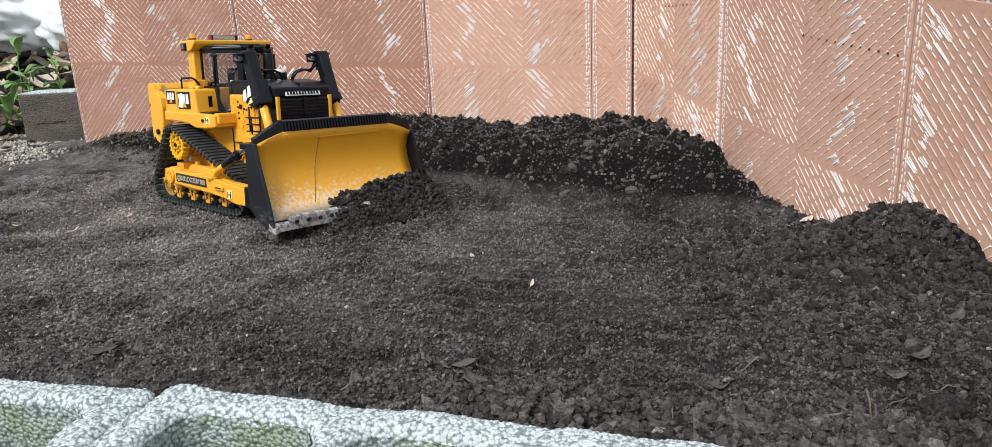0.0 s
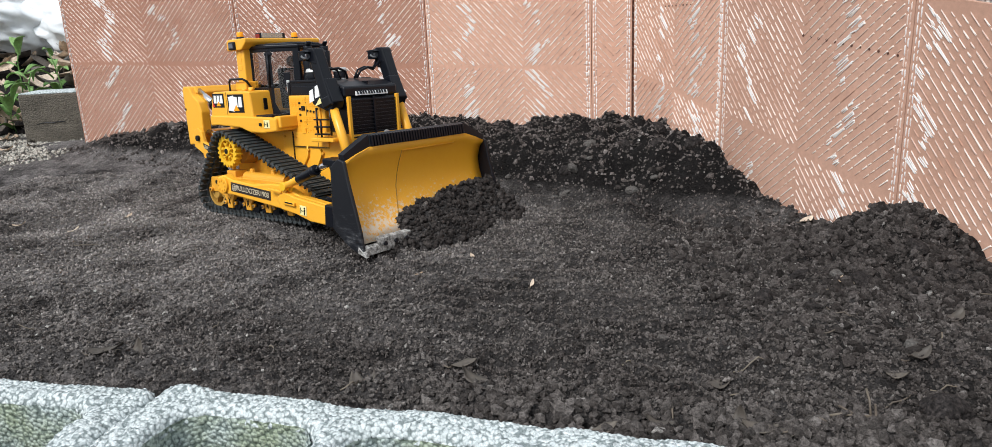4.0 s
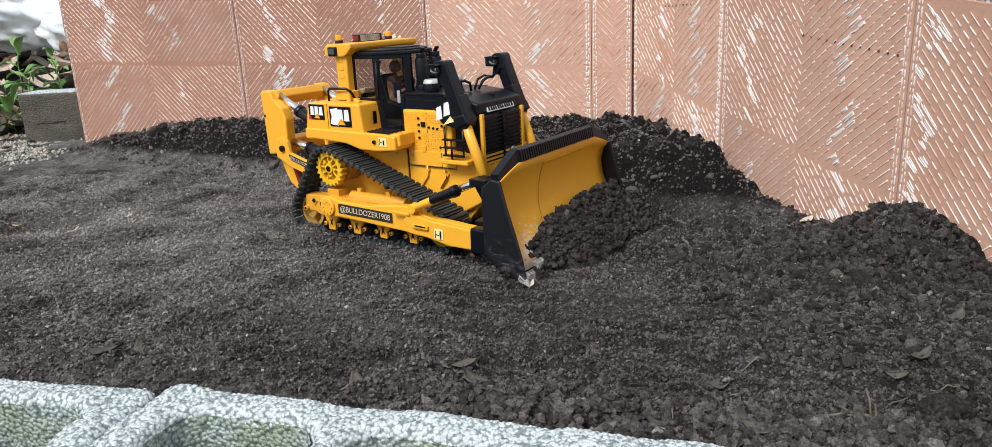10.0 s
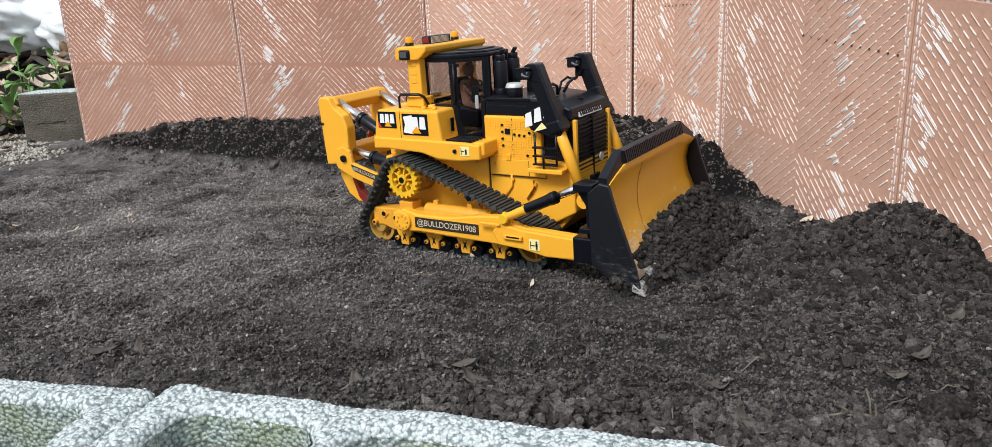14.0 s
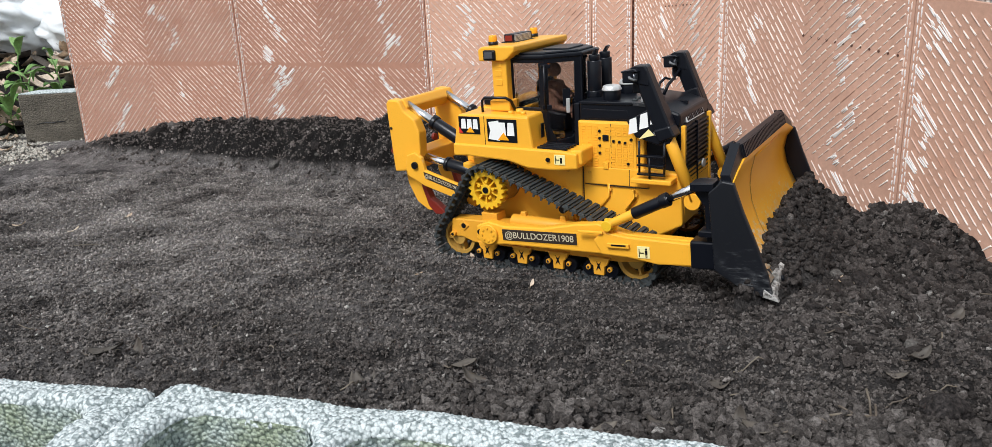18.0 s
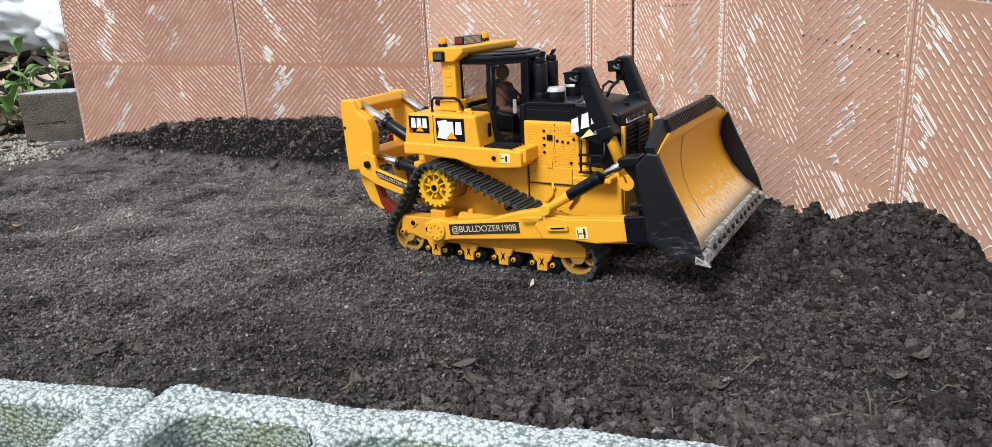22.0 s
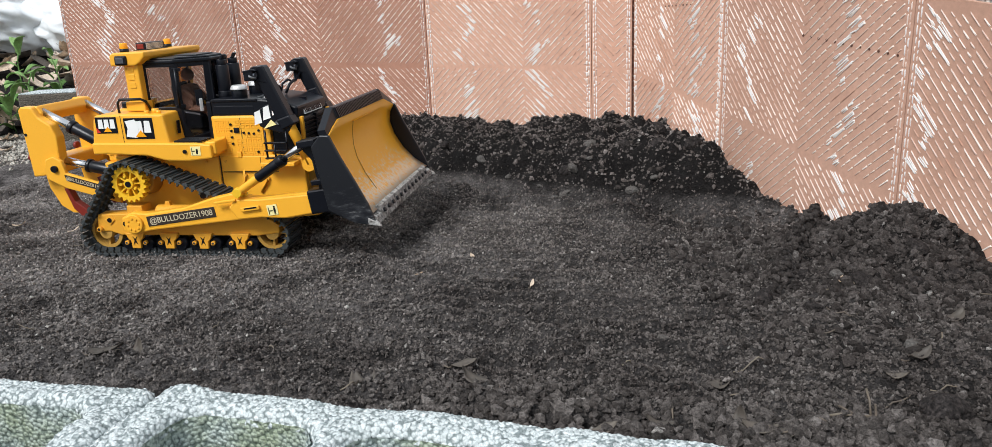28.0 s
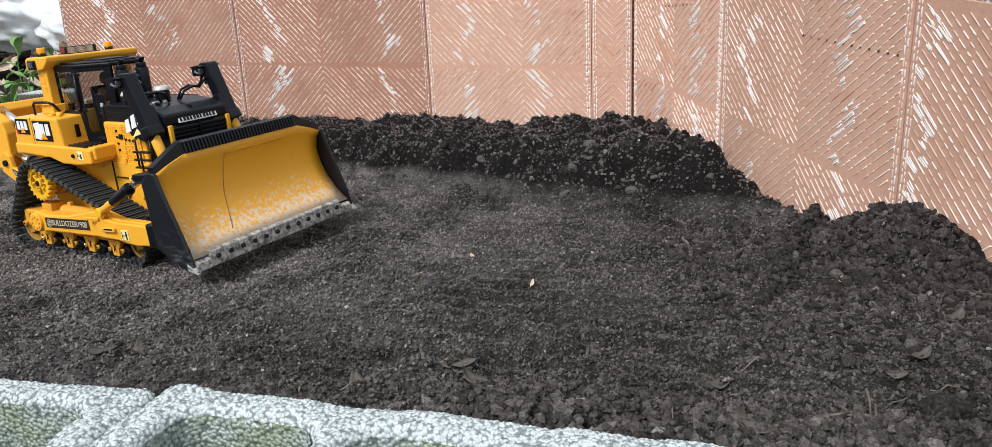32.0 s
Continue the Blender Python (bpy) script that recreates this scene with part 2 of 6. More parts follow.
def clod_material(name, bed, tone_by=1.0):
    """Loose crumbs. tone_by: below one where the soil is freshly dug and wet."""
    m, nt, n, l, b = nodes_of(name)
    geo = n.new("ShaderNodeNewGeometry")
    fine = noise_node(nt, 520, 5, 0.8)
    stops = [(0.0, (0.034, 0.0288, 0.0264)), (0.45, (0.076, 0.0648, 0.0598)), (0.92, (0.128, 0.111, 0.1035)), (0.992, (0.170, 0.150, 0.141)), (1.0, (0.34, 0.32, 0.30))]
    pick = ramp(nt, geo.outputs["Random Per Island"], [(p, tuple(v * tone_by for v in c)) for p, c in stops])
    col = pick.outputs[0]
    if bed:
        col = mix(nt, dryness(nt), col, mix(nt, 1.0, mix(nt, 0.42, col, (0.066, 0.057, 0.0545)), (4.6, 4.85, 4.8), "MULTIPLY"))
    tone = ramp(nt, fine.outputs[0], [(0.36, (0.36, 0.36, 0.36)), (0.64, (1.65, 1.65, 1.65))])
    l.new(mix(nt, 1.0, col, tone.outputs[0], "MULTIPLY"), b.inputs["Base Color"])
    b.inputs["Roughness"].default_value = 0.95
    b.inputs["Specular IOR Level"].default_value = 0.15
    bump(nt, b, fine.outputs[0], 0.0022, 1.0)
    return m


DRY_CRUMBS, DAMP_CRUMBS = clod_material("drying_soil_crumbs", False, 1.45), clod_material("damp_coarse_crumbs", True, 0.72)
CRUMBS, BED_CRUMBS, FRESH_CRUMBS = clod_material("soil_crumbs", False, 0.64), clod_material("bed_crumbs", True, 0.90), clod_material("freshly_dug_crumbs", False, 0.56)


def terracotta(name, white, red=False, pale=False):
    """Unglazed back of a red-body floor tile. white: how much pale release powder, and on RIDGE also lit-top paleness,
    is put into its colour.
    """
    m, nt, n, l, b = nodes_of(name)
    big = noise_node(nt, 5, 5, 0.6)
    fine = noise_node(nt, 130, 6, 0.7)
    tone = ramp(nt, big.outputs[0], [(0.3, (0.45, 0.258, 0.184)), (0.7, (0.54, 0.322, 0.236))])
    if pale:
        tone = ramp(nt, big.outputs[0], [(0.3, (0.555, 0.315, 0.222)), (0.7, (0.635, 0.375, 0.272))])
    if red:
        tone = ramp(nt, big.outputs[0], [(0.3, (0.345, 0.165, 0.108)), (0.7, (0.42, 0.212, 0.145))])
    shade = ramp(nt, fine.outputs[0], [(0.3, (0.86, 0.86, 0.86)), (0.7, (1.08, 1.08, 1.08))])
    col = mix(nt, 1.0, tone.outputs[0], shade.outputs[0], "MULTIPLY")
    if white:
        geo = n.new("ShaderNodeNewGeometry")
        patch = noise_node(nt, 9, 4, 0.6)
        add = n.new("ShaderNodeMath")
        add.operation = "ADD"
        l.new(patch.outputs[0], add.inputs[0])
        half = n.new("ShaderNodeMath")
        half.operation = "MULTIPLY"
        half.inputs[1].default_value = 0.45
        l.new(geo.outputs["Random Per Island"], half.inputs[0])
        l.new(half.outputs[0], add.inputs[1])
        powder = ramp(nt, add.outputs[0], [(0.62 - 0.25 * white, (0, 0, 0)), (0.95 - 0.2 * white, (1, 1, 1))])
        col = mix(nt, powder.outputs[0], col, (0.80, 0.70, 0.63))
    l.new(col, b.inputs["Base Color"])
    b.inputs["Roughness"].default_value = 0.8
    bump(nt, b, fine.outputs[0], 0.0005, 0.4)
    return m


POWDER = plastic("dried_white_powder", (0.78, 0.755, 0.735), 0.85, 0.35, 0, (0.55, 0.36, 0.28), 120)
TILE_RED = terracotta("darker_clay", 0, True)
TILE_PALE = terracotta("paler_clay", 0, False, True)
# RIDGE is paled for lit ridge tops as well as for powder.
TILE, RIDGE, RIB = terracotta("fired_clay", 0), terracotta("clay_ridge", 0.7), terracotta("clay_rib", 1.0)


def concrete(name, a, b_, moss=0.0, scale=1.0, pores=True, moss_colour=(0.13, 0.17, 0.05)):
    """Rough aggregate concrete: rounded grains, darker in the joints between them."""
    m, nt, n, l, b = nodes_of(name)
    big = noise_node(nt, 14 * scale, 5, 0.65)
    fine = noise_node(nt, 420 * scale, 6, 0.75)
    tc = n.new("ShaderNodeTexCoord")
    vor = n.new("ShaderNodeTexVoronoi")
    vor.feature = "SMOOTH_F1"
    vor.inputs["Scale"].default_value, vor.inputs["Smoothness"].default_value = 340 * scale, 0.25
    warp = n.new("ShaderNodeMixRGB")
    warp.blend_type = "ADD"
    warp.inputs[0].default_value = 0.0008 / scale
    l.new(tc.outputs["Object"], warp.inputs[1])
    l.new(fine.outputs["Color"], warp.inputs[2])
    l.new(warp.outputs[0], vor.inputs["Vector"])
    tone = ramp(nt, fine.outputs[0], [(0.34, a), (0.58, b_)])
    pit = ramp(nt, vor.outputs["Distance"], [(0.46, (1, 1, 1)), (0.70, (0.24, 0.28, 0.28))])
    col = mix(nt, 0.85 if pores else 0.4, tone.outputs[0], pit.outputs[0], "MULTIPLY")
    if moss:
        mask = ramp(nt, big.outputs[0], [(0.40, (0, 0, 0)), (0.60, (moss, moss, moss))])
        col = mix(nt, mask.outputs[0], col, mix(nt, 0.8, moss_colour, pit.outputs[0], "MULTIPLY"))
    l.new(col, b.inputs["Base Color"])
    b.inputs["Roughness"].default_value = 0.9
    dome = n.new("ShaderNodeMath")
    dome.operation = "SUBTRACT"
    dome.inputs[0].default_value = 1.0
    l.new(vor.outputs["Distance"], dome.inputs[1])
    b1 = bump(nt, b, dome.outputs[0], 0.0022 / scale, 0.9)
    bump(nt, b, fine.outputs[0], 0.0010, 0.8, b1)
    return m


BLOCK_TOP = concrete("whitewashed_concrete", (0.42, 0.47, 0.47), (0.74, 0.79, 0.795))
BLOCK_IN = concrete("mossy_concrete", (0.26, 0.31, 0.31), (0.62, 0.70, 0.69), 0.6, moss_colour=(0.26, 0.31, 0.13))
GRIT = concrete("pale_grit", (0.36, 0.32, 0.27), (0.62, 0.57, 0.50), 0, 0.7)
CRUST = concrete("mortar_crust", (0.36, 0.29, 0.25), (0.66, 0.58, 0.52), 0, 0.5)
GREY = concrete("weathered_grey_concrete", (0.080, 0.067, 0.051), (0.150, 0.130, 0.102), 0.5, 0.8, False, (0.055, 0.047, 0.037))
PEBBLE = concrete("grey_pebble", (0.045, 0.040, 0.036), (0.13, 0.118, 0.108), 0, 1.2, False)


def leaf_material(name, a, b_):
    m, nt, n, l, b = nodes_of(name)
    info = n.new("ShaderNodeObjectInfo")
    geo = n.new("ShaderNodeNewGeometry")
    add = n.new("ShaderNodeMath")
    add.operation = "ADD"
    l.new(info.outputs["Random"], add.inputs[0])
    l.new(geo.outputs["Random Per Island"], add.inputs[1])
    frac = n.new("ShaderNodeMath")
    frac.operation = "FRACT"
    l.new(add.outputs[0], frac.inputs[0])
    fine = noise_node(nt, 160, 5, 0.7)
    tone = mix(nt, frac.outputs[0], a, b_)
    shade = ramp(nt, fine.outputs[0], [(0.3, (0.6, 0.6, 0.6)), (0.7, (1.2, 1.2, 1.2))])
    l.new(mix(nt, 1.0, tone, shade.outputs[0], "MULTIPLY"), b.inputs["Base Color"])
    b.inputs["Roughness"].default_value = 0.6
    bump(nt, b, fine.outputs[0], 0.0008, 0.6)
    return m


DRY_LEAF = leaf_material("dry_leaf", (0.42, 0.30, 0.20), (0.66, 0.55, 0.44))
DULL_LEAF = leaf_material("dull_leaf", (0.055, 0.046, 0.038), (0.125, 0.105, 0.085))
GREEN_LEAF = leaf_material("green_leaf", (0.09, 0.21, 0.04), (0.24, 0.40, 0.13))
TWIG = leaf_material("twig", (0.085, 0.066, 0.050), (0.20, 0.165, 0.125))


def sack_material():
    m, nt, n, l, b = nodes_of("white_plastic_sack")
    weave = noise_node(nt, 300, 3, 0.5)
    big = noise_node(nt, 10, 5, 0.6)
    c = ramp(nt, big.outputs[0], [(0.35, (0.62, 0.65, 0.66)), (0.65, (0.82, 0.84, 0.85))])
    l.new(c.outputs[0], b.inputs["Base Color"])
    b.inputs["Roughness"].default_value = 0.42
    bump(nt, b, weave.outputs[0], 0.0006, 0.4)
    return m


SACK = sack_material()


# ---- mesh helpers ----
def box(x0, x1, y0, y1, z0, z1, bevel=0.001, bm=None):
    own = bmesh.new()
    bmesh.ops.create_cube(own, size=1.0, matrix=Matrix.LocRotScale(((x0 + x1) / 2, (y0 + y1) / 2, (z0 + z1) / 2), None, (abs(x1 - x0), abs(y1 - y0), abs(z1 - z0))))
    if bevel:
        bmesh.ops.bevel(own, geom=own.edges[:], offset=bevel, segments=2, affect="EDGES", profile=0.5)
    return join(bm, own)


def join(bm, own):
    if bm is None:
        return own
    vs = [bm.verts.new(v.co) for v in own.verts]
    own.verts.index_update()
    for f in own.faces:
        bm.faces.new([vs[v.index] for v in f.verts]).smooth = f.smooth
    own.free()
    return bm


def prism(poly, y0, y1, bevel=0.001, bm=None):
    """A profile in x and z, drawn out from y0 to y1."""
    own = bmesh.new()
    a = [own.verts.new((x, y0, z)) for x, z in poly]
    b = [own.verts.new((x, y1, z)) for x, z in poly]
    own.faces.new(a)
    own.faces.new(b[::-1])
    k = len(poly)
    for i in range(k):
        own.faces.new((a[i], b[i], b[(i + 1) % k], a[(i + 1) % k]))
    bmesh.ops.recalc_face_normals(own, faces=own.faces[:])
    if bevel:
        bmesh.ops.bevel(own, geom=own.edges[:], offset=bevel, segments=2, affect="EDGES", profile=0.5, clamp_overlap=True)
    return join(bm, own)


def upright(plan, z0, z1, bevel=0.001):
    """A plan in x and y, drawn up from z0 to z1."""
    bm = prism([(x, y) for x, y in plan], z0, z1, bevel)
    for v in bm.verts:
        v.co = Vector((v.co.x, v.co.z, v.co.y))
    bmesh.ops.recalc_face_normals(bm, faces=bm.faces[:])
    return bm


def rod(p0, p1, r0, r1=None, n=16, bm=None, bevel=0.0):
    p0, p1 = Vector(p0), Vector(p1)
    own = bmesh.new()
    d = p1 - p0
    m = Matrix.Translation((p0 + p1) / 2) @ d.to_track_quat("Z", "Y").to_matrix().to_4x4()
    bmesh.ops.create_cone(own, cap_ends=True, segments=n, radius1=r0, radius2=r0 if r1 is None else r1, depth=d.length, matrix=m)
    for f in own.faces:
        f.smooth = len(f.verts) == 4
    if bevel:
        caps = [e for e in own.edges if any(len(f.verts) > 4 for f in e.link_faces)]
        bmesh.ops.bevel(own, geom=caps, offset=bevel, segments=2, affect="EDGES", profile=0.5)
    return join(bm, own)


def pipe(points, r, n=8, bm=None):
    """A bent round bar through the points."""
    own = bmesh.new()
    pts = [Vector(p) for p in points]
    rings = []
    for i, p in enumerate(pts):
        d = (pts[min(i + 1, len(pts) - 1)] - pts[max(i - 1, 0)]).normalized()
        q = d.to_track_quat("Z", "Y")
        rings.append([own.verts.new(p + q @ Vector((r * math.cos(2 * math.pi * k / n), r * math.sin(2 * math.pi * k / n), 0))) for k in range(n)])
    for a, b in zip(rings, rings[1:]):
        for k in range(n):
            own.faces.new((a[k], a[(k + 1) % n], b[(k + 1) % n], b[k])).smooth = True
    own.faces.new(rings[0][::-1])
    own.faces.new(rings[-1])
    return join(bm, own)


def link(name, bm, material):
    me = bpy.data.meshes.new(name)
    bm.to_mesh(me)
    bm.free()
    me.materials.append(material)
    return new(name, me)


def part(name, bm, material, parent, label=""):
    ob = link(name, bm, material)
    ob.parent = parent
    return tagged(ob, label)


def thing(name, bm, material, at, label, category, group="", kind=""):
    ob = link(name, bm, material)
    ob.matrix_basis = at
    return tagged(ob, label, category, group, kind)


def from_arrays(name, verts, faces, material, parent=None):
    me = bpy.data.meshes.new(name)
    me.from_pydata(verts, [], faces)
    me.materials.append(material)
    ob = new(name, me)
    ob.parent = parent
    return ob


def lettering(name, text, size, material, parent, at, spread=1.0, label=""):
    cu = bpy.data.curves.new(name, "FONT")
    cu.body, cu.size, cu.extrude, cu.space_character = text, size, 0.0002, spread
    cu.align_x, cu.align_y = "CENTER", "CENTER"
    tmp = bpy.data.objects.new("lettering_source", cu)
    scene.collection.objects.link(tmp)
    me = bpy.data.meshes.new_from_object(tmp.evaluated_get(bpy.context.evaluated_depsgraph_get()))
    bpy.data.objects.remove(tmp)
    me.materials.clear()
    me.materials.append(material)
    ob = new(name, me)
    ob.parent, ob.matrix_basis = parent, at
    return tagged(ob, label)


# ---- the lie of the ground ----
LEFT_A, CORNER, RIGHT_B = (-0.979, 1.853), (0.258, 1.403), (0.62, 0.385)


def lattice(x, y, scale, seed):
    """Smooth value noise, -1 to 1."""
    rng = np.random.RandomState(seed)
    table = rng.uniform(-1, 1, (256, 256))
    u, v = x / scale + 1000, y / scale + 1000
    i, j = np.floor(u).astype(int), np.floor(v).astype(int)
    fu, fv = u - i, v - j
    fu, fv = fu * fu * (3 - 2 * fu), fv * fv * (3 - 2 * fv)
    t = lambda a, b: table[a % 256, b % 256]
    return (t(i, j) * (1 - fu) + t(i + 1, j) * fu) * (1 - fv) + (t(i, j + 1) * (1 - fu) + t(i + 1, j + 1) * fu) * fv


def smooth(e0, e1, v):
    s = np.clip((v - e0) / (e1 - e0), 0, 1)
    return s * s * (3 - 2 * s)


def contact_points():
    pts = []
    for t, x, y, z, rx, ry, rz in PATH:
        m = pose(x, y, z, rx, ry, rz)
        for side in (-0.083, 0.083):
            for lx in (-0.13, -0.06, 0, 0.06, 0.13):
                pts.append(m @ Vector((lx, side, 0.0030)))
    return np.array([tuple(p) for p in pts])


CONTACT = contact_points()
GX, GY = np.linspace(-1.0, 0.6, 81), np.linspace(0.4, 1.7, 66)
_gx, _gy = np.meshgrid(GX, GY, indexing="ij")
_w = np.exp(-((_gx[..., None] - CONTACT[:, 0]) ** 2 + (_gy[..., None] - CONTACT[:, 1]) ** 2) / (2 * 0.045 ** 2))
PRESSED = (_w * CONTACT[:, 2]).sum(-1) / (_w.sum(-1) + 0.3)
ROLLED = 1 - np.exp(-_w.sum(-1) / 1.5)


def table_at(table, x, y):
    u = np.clip((x - GX[0]) / (GX[1] - GX[0]), 0, len(GX) - 1.001)
    v = np.clip((y - GY[0]) / (GY[1] - GY[0]), 0, len(GY) - 1.001)
    i, j = u.astype(int), v.astype(int)
    a, b = u - i, v - j
    return (table[i, j] * (1 - a) + table[i + 1, j] * a) * (1 - b) + (table[i, j + 1] * (1 - a) + table[i + 1, j + 1] * a) * b


TOE_X = (-1.3, -1.05, -0.97, -0.75, -0.54, -0.29, -0.084, 0.08, 0.195, 0.265, 0.33, 0.38)
TOE_Y = (1.95, 1.82, 1.77, 1.61, 1.49, 1.335, 1.225, 1.112, 1.045, 0.982, 0.950, 0.920)
RIM_X = (-1.3, -1.05, -0.95, -0.85, -0.75, -0.58, -0.43, -0.22, -0.09, 0.06, 0.17, 0.25, 0.272, 0.284, 0.301, 0.326, 0.338, 0.355, 0.384, 0.42)
RIM_H = (0.0, 0.006, 0.014, 0.032, 0.051, 0.071, 0.072, 0.073, 0.073, 0.068, 0.078, 0.081, 0.070, 0.086, 0.068, 0.072, 0.042, 0.032, 0.008, 0.0)


def ground_height(x, y, detail=True):
    z = table_at(PRESSED, x, y)
    free = 1 - 0.75 * table_at(ROLLED, x, y)
    out = smooth(2.2, 4.0, np.hypot(x, y - 1.0))
    near = smooth(0.62, 0.44, y + 0.30 * x) * (1 - smooth(1.0, 1.8, np.hypot(x, y - 0.5)))
    z = z + 0.030 * near
    mound = 0.051 * np.exp(-((x - 0.435) / 0.10) ** 2 - ((y - 0.785) / np.where(y < 0.785, 0.058, 0.085)) ** 2) + 0.016 * np.exp(-((x - 0.36) / 0.16) ** 2 - ((y - 0.66) / 0.12) ** 2)
    z = z + mound - 0.014 * np.exp(-((x - 0.262) / 0.045) ** 2 - ((y - 0.985) / 0.025) ** 2)
    toe = np.interp(x + 0.02 * lattice(x, y, 0.07, 3), TOE_X, TOE_Y)
    rim = np.interp(x + 0.006 * lattice(x, y, 0.045, 4), RIM_X, RIM_H)
    d = (y - toe) * 0.86 + 0.016 * lattice(x, y, 0.05, 5) + 0.006 * lattice(x, y, 0.017, 15)
    edge = smooth(0.46, 0.30, np.abs(x + 0.06))
    z = z + 0.011 * np.exp(-((d + 0.022) / 0.015) ** 2) * edge * (1 + 0.7 * lattice(x, y, 0.03, 16))
    z = z - 0.024 * np.exp(-((d - 0.020) / 0.018) ** 2) * edge * smooth(0.34, 0.22, x)
    d = d - 0.014 * edge
    z = z + rim * (1 - smooth(0.30, 0.75, d)) * smooth(0.0, 1.0, d / (rim * 1.15 + 0.015)) * (1 + 0.07 * lattice(x, y, 0.05, 6) + 0.07 * lattice(x, y, 0.021, 17))
    bank = smooth(-0.01, 0.03, d) * (rim > 0.01)
    z = z + bank * (0.0060 * lattice(x, y, 0.026, 18) + 0.0060 * lattice(x, y, 0.012, 19))
    z = z * (1 - out)
    if detail:
        run, across = x * math.cos(radians(30)) - y * math.sin(radians(30)), x * math.sin(radians(30)) + y * math.cos(radians(30))
        ridge = lattice(run * 0.28, across, 0.026, 27) + 0.6 * lattice(run * 0.5, across, 0.013, 28)
        worked = smooth(-0.55, -0.2, x) * smooth(0.56, 0.68, y + 0.2 * x) * (1 - smooth(-0.05, 0.0, d))
        z = z + (0.0030 * ridge + 0.0030 * lattice(x, y, 0.085, 29)) * worked * (0.55 + 0.45 * free) * (1 - out)
        lump = 0.0034 * lattice(x, y, 0.06, 7) + 0.0028 * lattice(x, y, 0.023, 8) + 0.0024 * lattice(x, y, 0.010, 9)
        z = z + lump * free * (1 - out) * (1 + 0.9 * near)
        pit = np.clip(lattice(x, y, 0.009, 24) - 0.15, 0, 1) + np.clip(lattice(x, y, 0.0065, 25) - 0.2, 0, 1)
        z = z - 0.0045 * pit * (1 - out) * (0.5 + 0.5 * free)
        grain = 0.0014 * lattice(x, y, 0.0065, 10) + 0.0009 * lattice(x, y, 0.0033, 11)
        z = z + grain * (1 - out) * (0.6 + 0.6 * free)
        furrow = smooth(-0.15, 0.4, lattice(x, y, 0.16, 14)) * smooth(-0.5, -0.1, x)
        z = z + 0.0034 * furrow * np.sin((x * 0.30 + y * 0.95) * 2 * math.pi / 0.034 + 2 * lattice(x, y, 0.09, 20)) * (1 - out) * (1 - near)
        along = x * math.cos(radians(33)) - y * math.sin(radians(33)) + 0.004 * lattice(x, y, 0.03, 12)
        prints = (1 - free) * smooth(0.1, 0.6, lattice(x, y, 0.11, 13))
        z = z + 0.0020 * np.sin(along * 2 * math.pi / 0.0105) * prints * (1 - out)
    trench = (y + 0.303 * x < 0.3985) & (y + 0.303 * x > 0.25) & (x > -0.64) & (x < 0.175)
    return np.where(trench, -0.16, z)


def axis(dense0, dense1, step, far):
    core = list(np.arange(dense0, dense1, step))
    lo, hi, s = [], [], step
    a, b = dense0, core[-1]
    while b < far:
        s *= 1.13
        a, b = a - s, b + s
        lo.append(a)
        hi.append(b)
    return np.array(lo[::-1] + core + hi)


def ground_sheet():
    xs, ys = axis(-1.0, 0.54, 0.0029, 150), axis(0.38, 1.44, 0.0029, 150)
    x, y = np.meshgrid(xs, ys, indexing="ij")
    z = ground_height(x, y)
    nx, ny = len(xs), len(ys)
    verts = np.stack([x, y, z], -1).reshape(-1, 3)
    i = np.arange(nx * ny).reshape(nx, ny)
    quads = np.stack([i[:-1, :-1], i[1:, :-1], i[1:, 1:], i[:-1, 1:]], -1).reshape(-1, 4)
    me = bpy.data.meshes.new("ground")
    me.vertices.add(len(verts))
    me.vertices.foreach_set("co", verts.ravel())
    me.loops.add(quads.size)
    me.loops.foreach_set("vertex_index", quads.ravel())
    me.polygons.add(len(quads))
    me.polygons.foreach_set("loop_start", np.arange(0, quads.size, 4))
    me.polygons.foreach_set("use_smooth", np.ones(len(quads), dtype=bool))
    me.update()
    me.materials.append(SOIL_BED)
    return tagged(new("ground", me), "bed of dark crumbly garden soil banked against the tiles", "soil", kind="structure")


ground_sheet()

ICO_V, ICO_F = None, None


def ico():
    global ICO_V, ICO_F
    if ICO_V is None:
        bm = bmesh.new()
        bmesh.ops.create_icosphere(bm, subdivisions=1, radius=1.0)
        bm.verts.index_update()
        ICO_V = np.array([v.co[:] for v in bm.verts])
        ICO_F = np.array([[v.index for v in f.verts] for f in bm.faces])
        bm.free()
    return ICO_V, ICO_F


OCTA_V = np.array([(1, 0, 0), (0, 1, 0), (-1, 0, 0), (0, -1, 0), (0, 0, 1), (0, 0, -1)], float)
OCTA_F = np.array([(0, 1, 4), (1, 2, 4), (2, 3, 4), (3, 0, 4), (1, 0, 5), (2, 1, 5), (3, 2, 5), (0, 3, 5)])


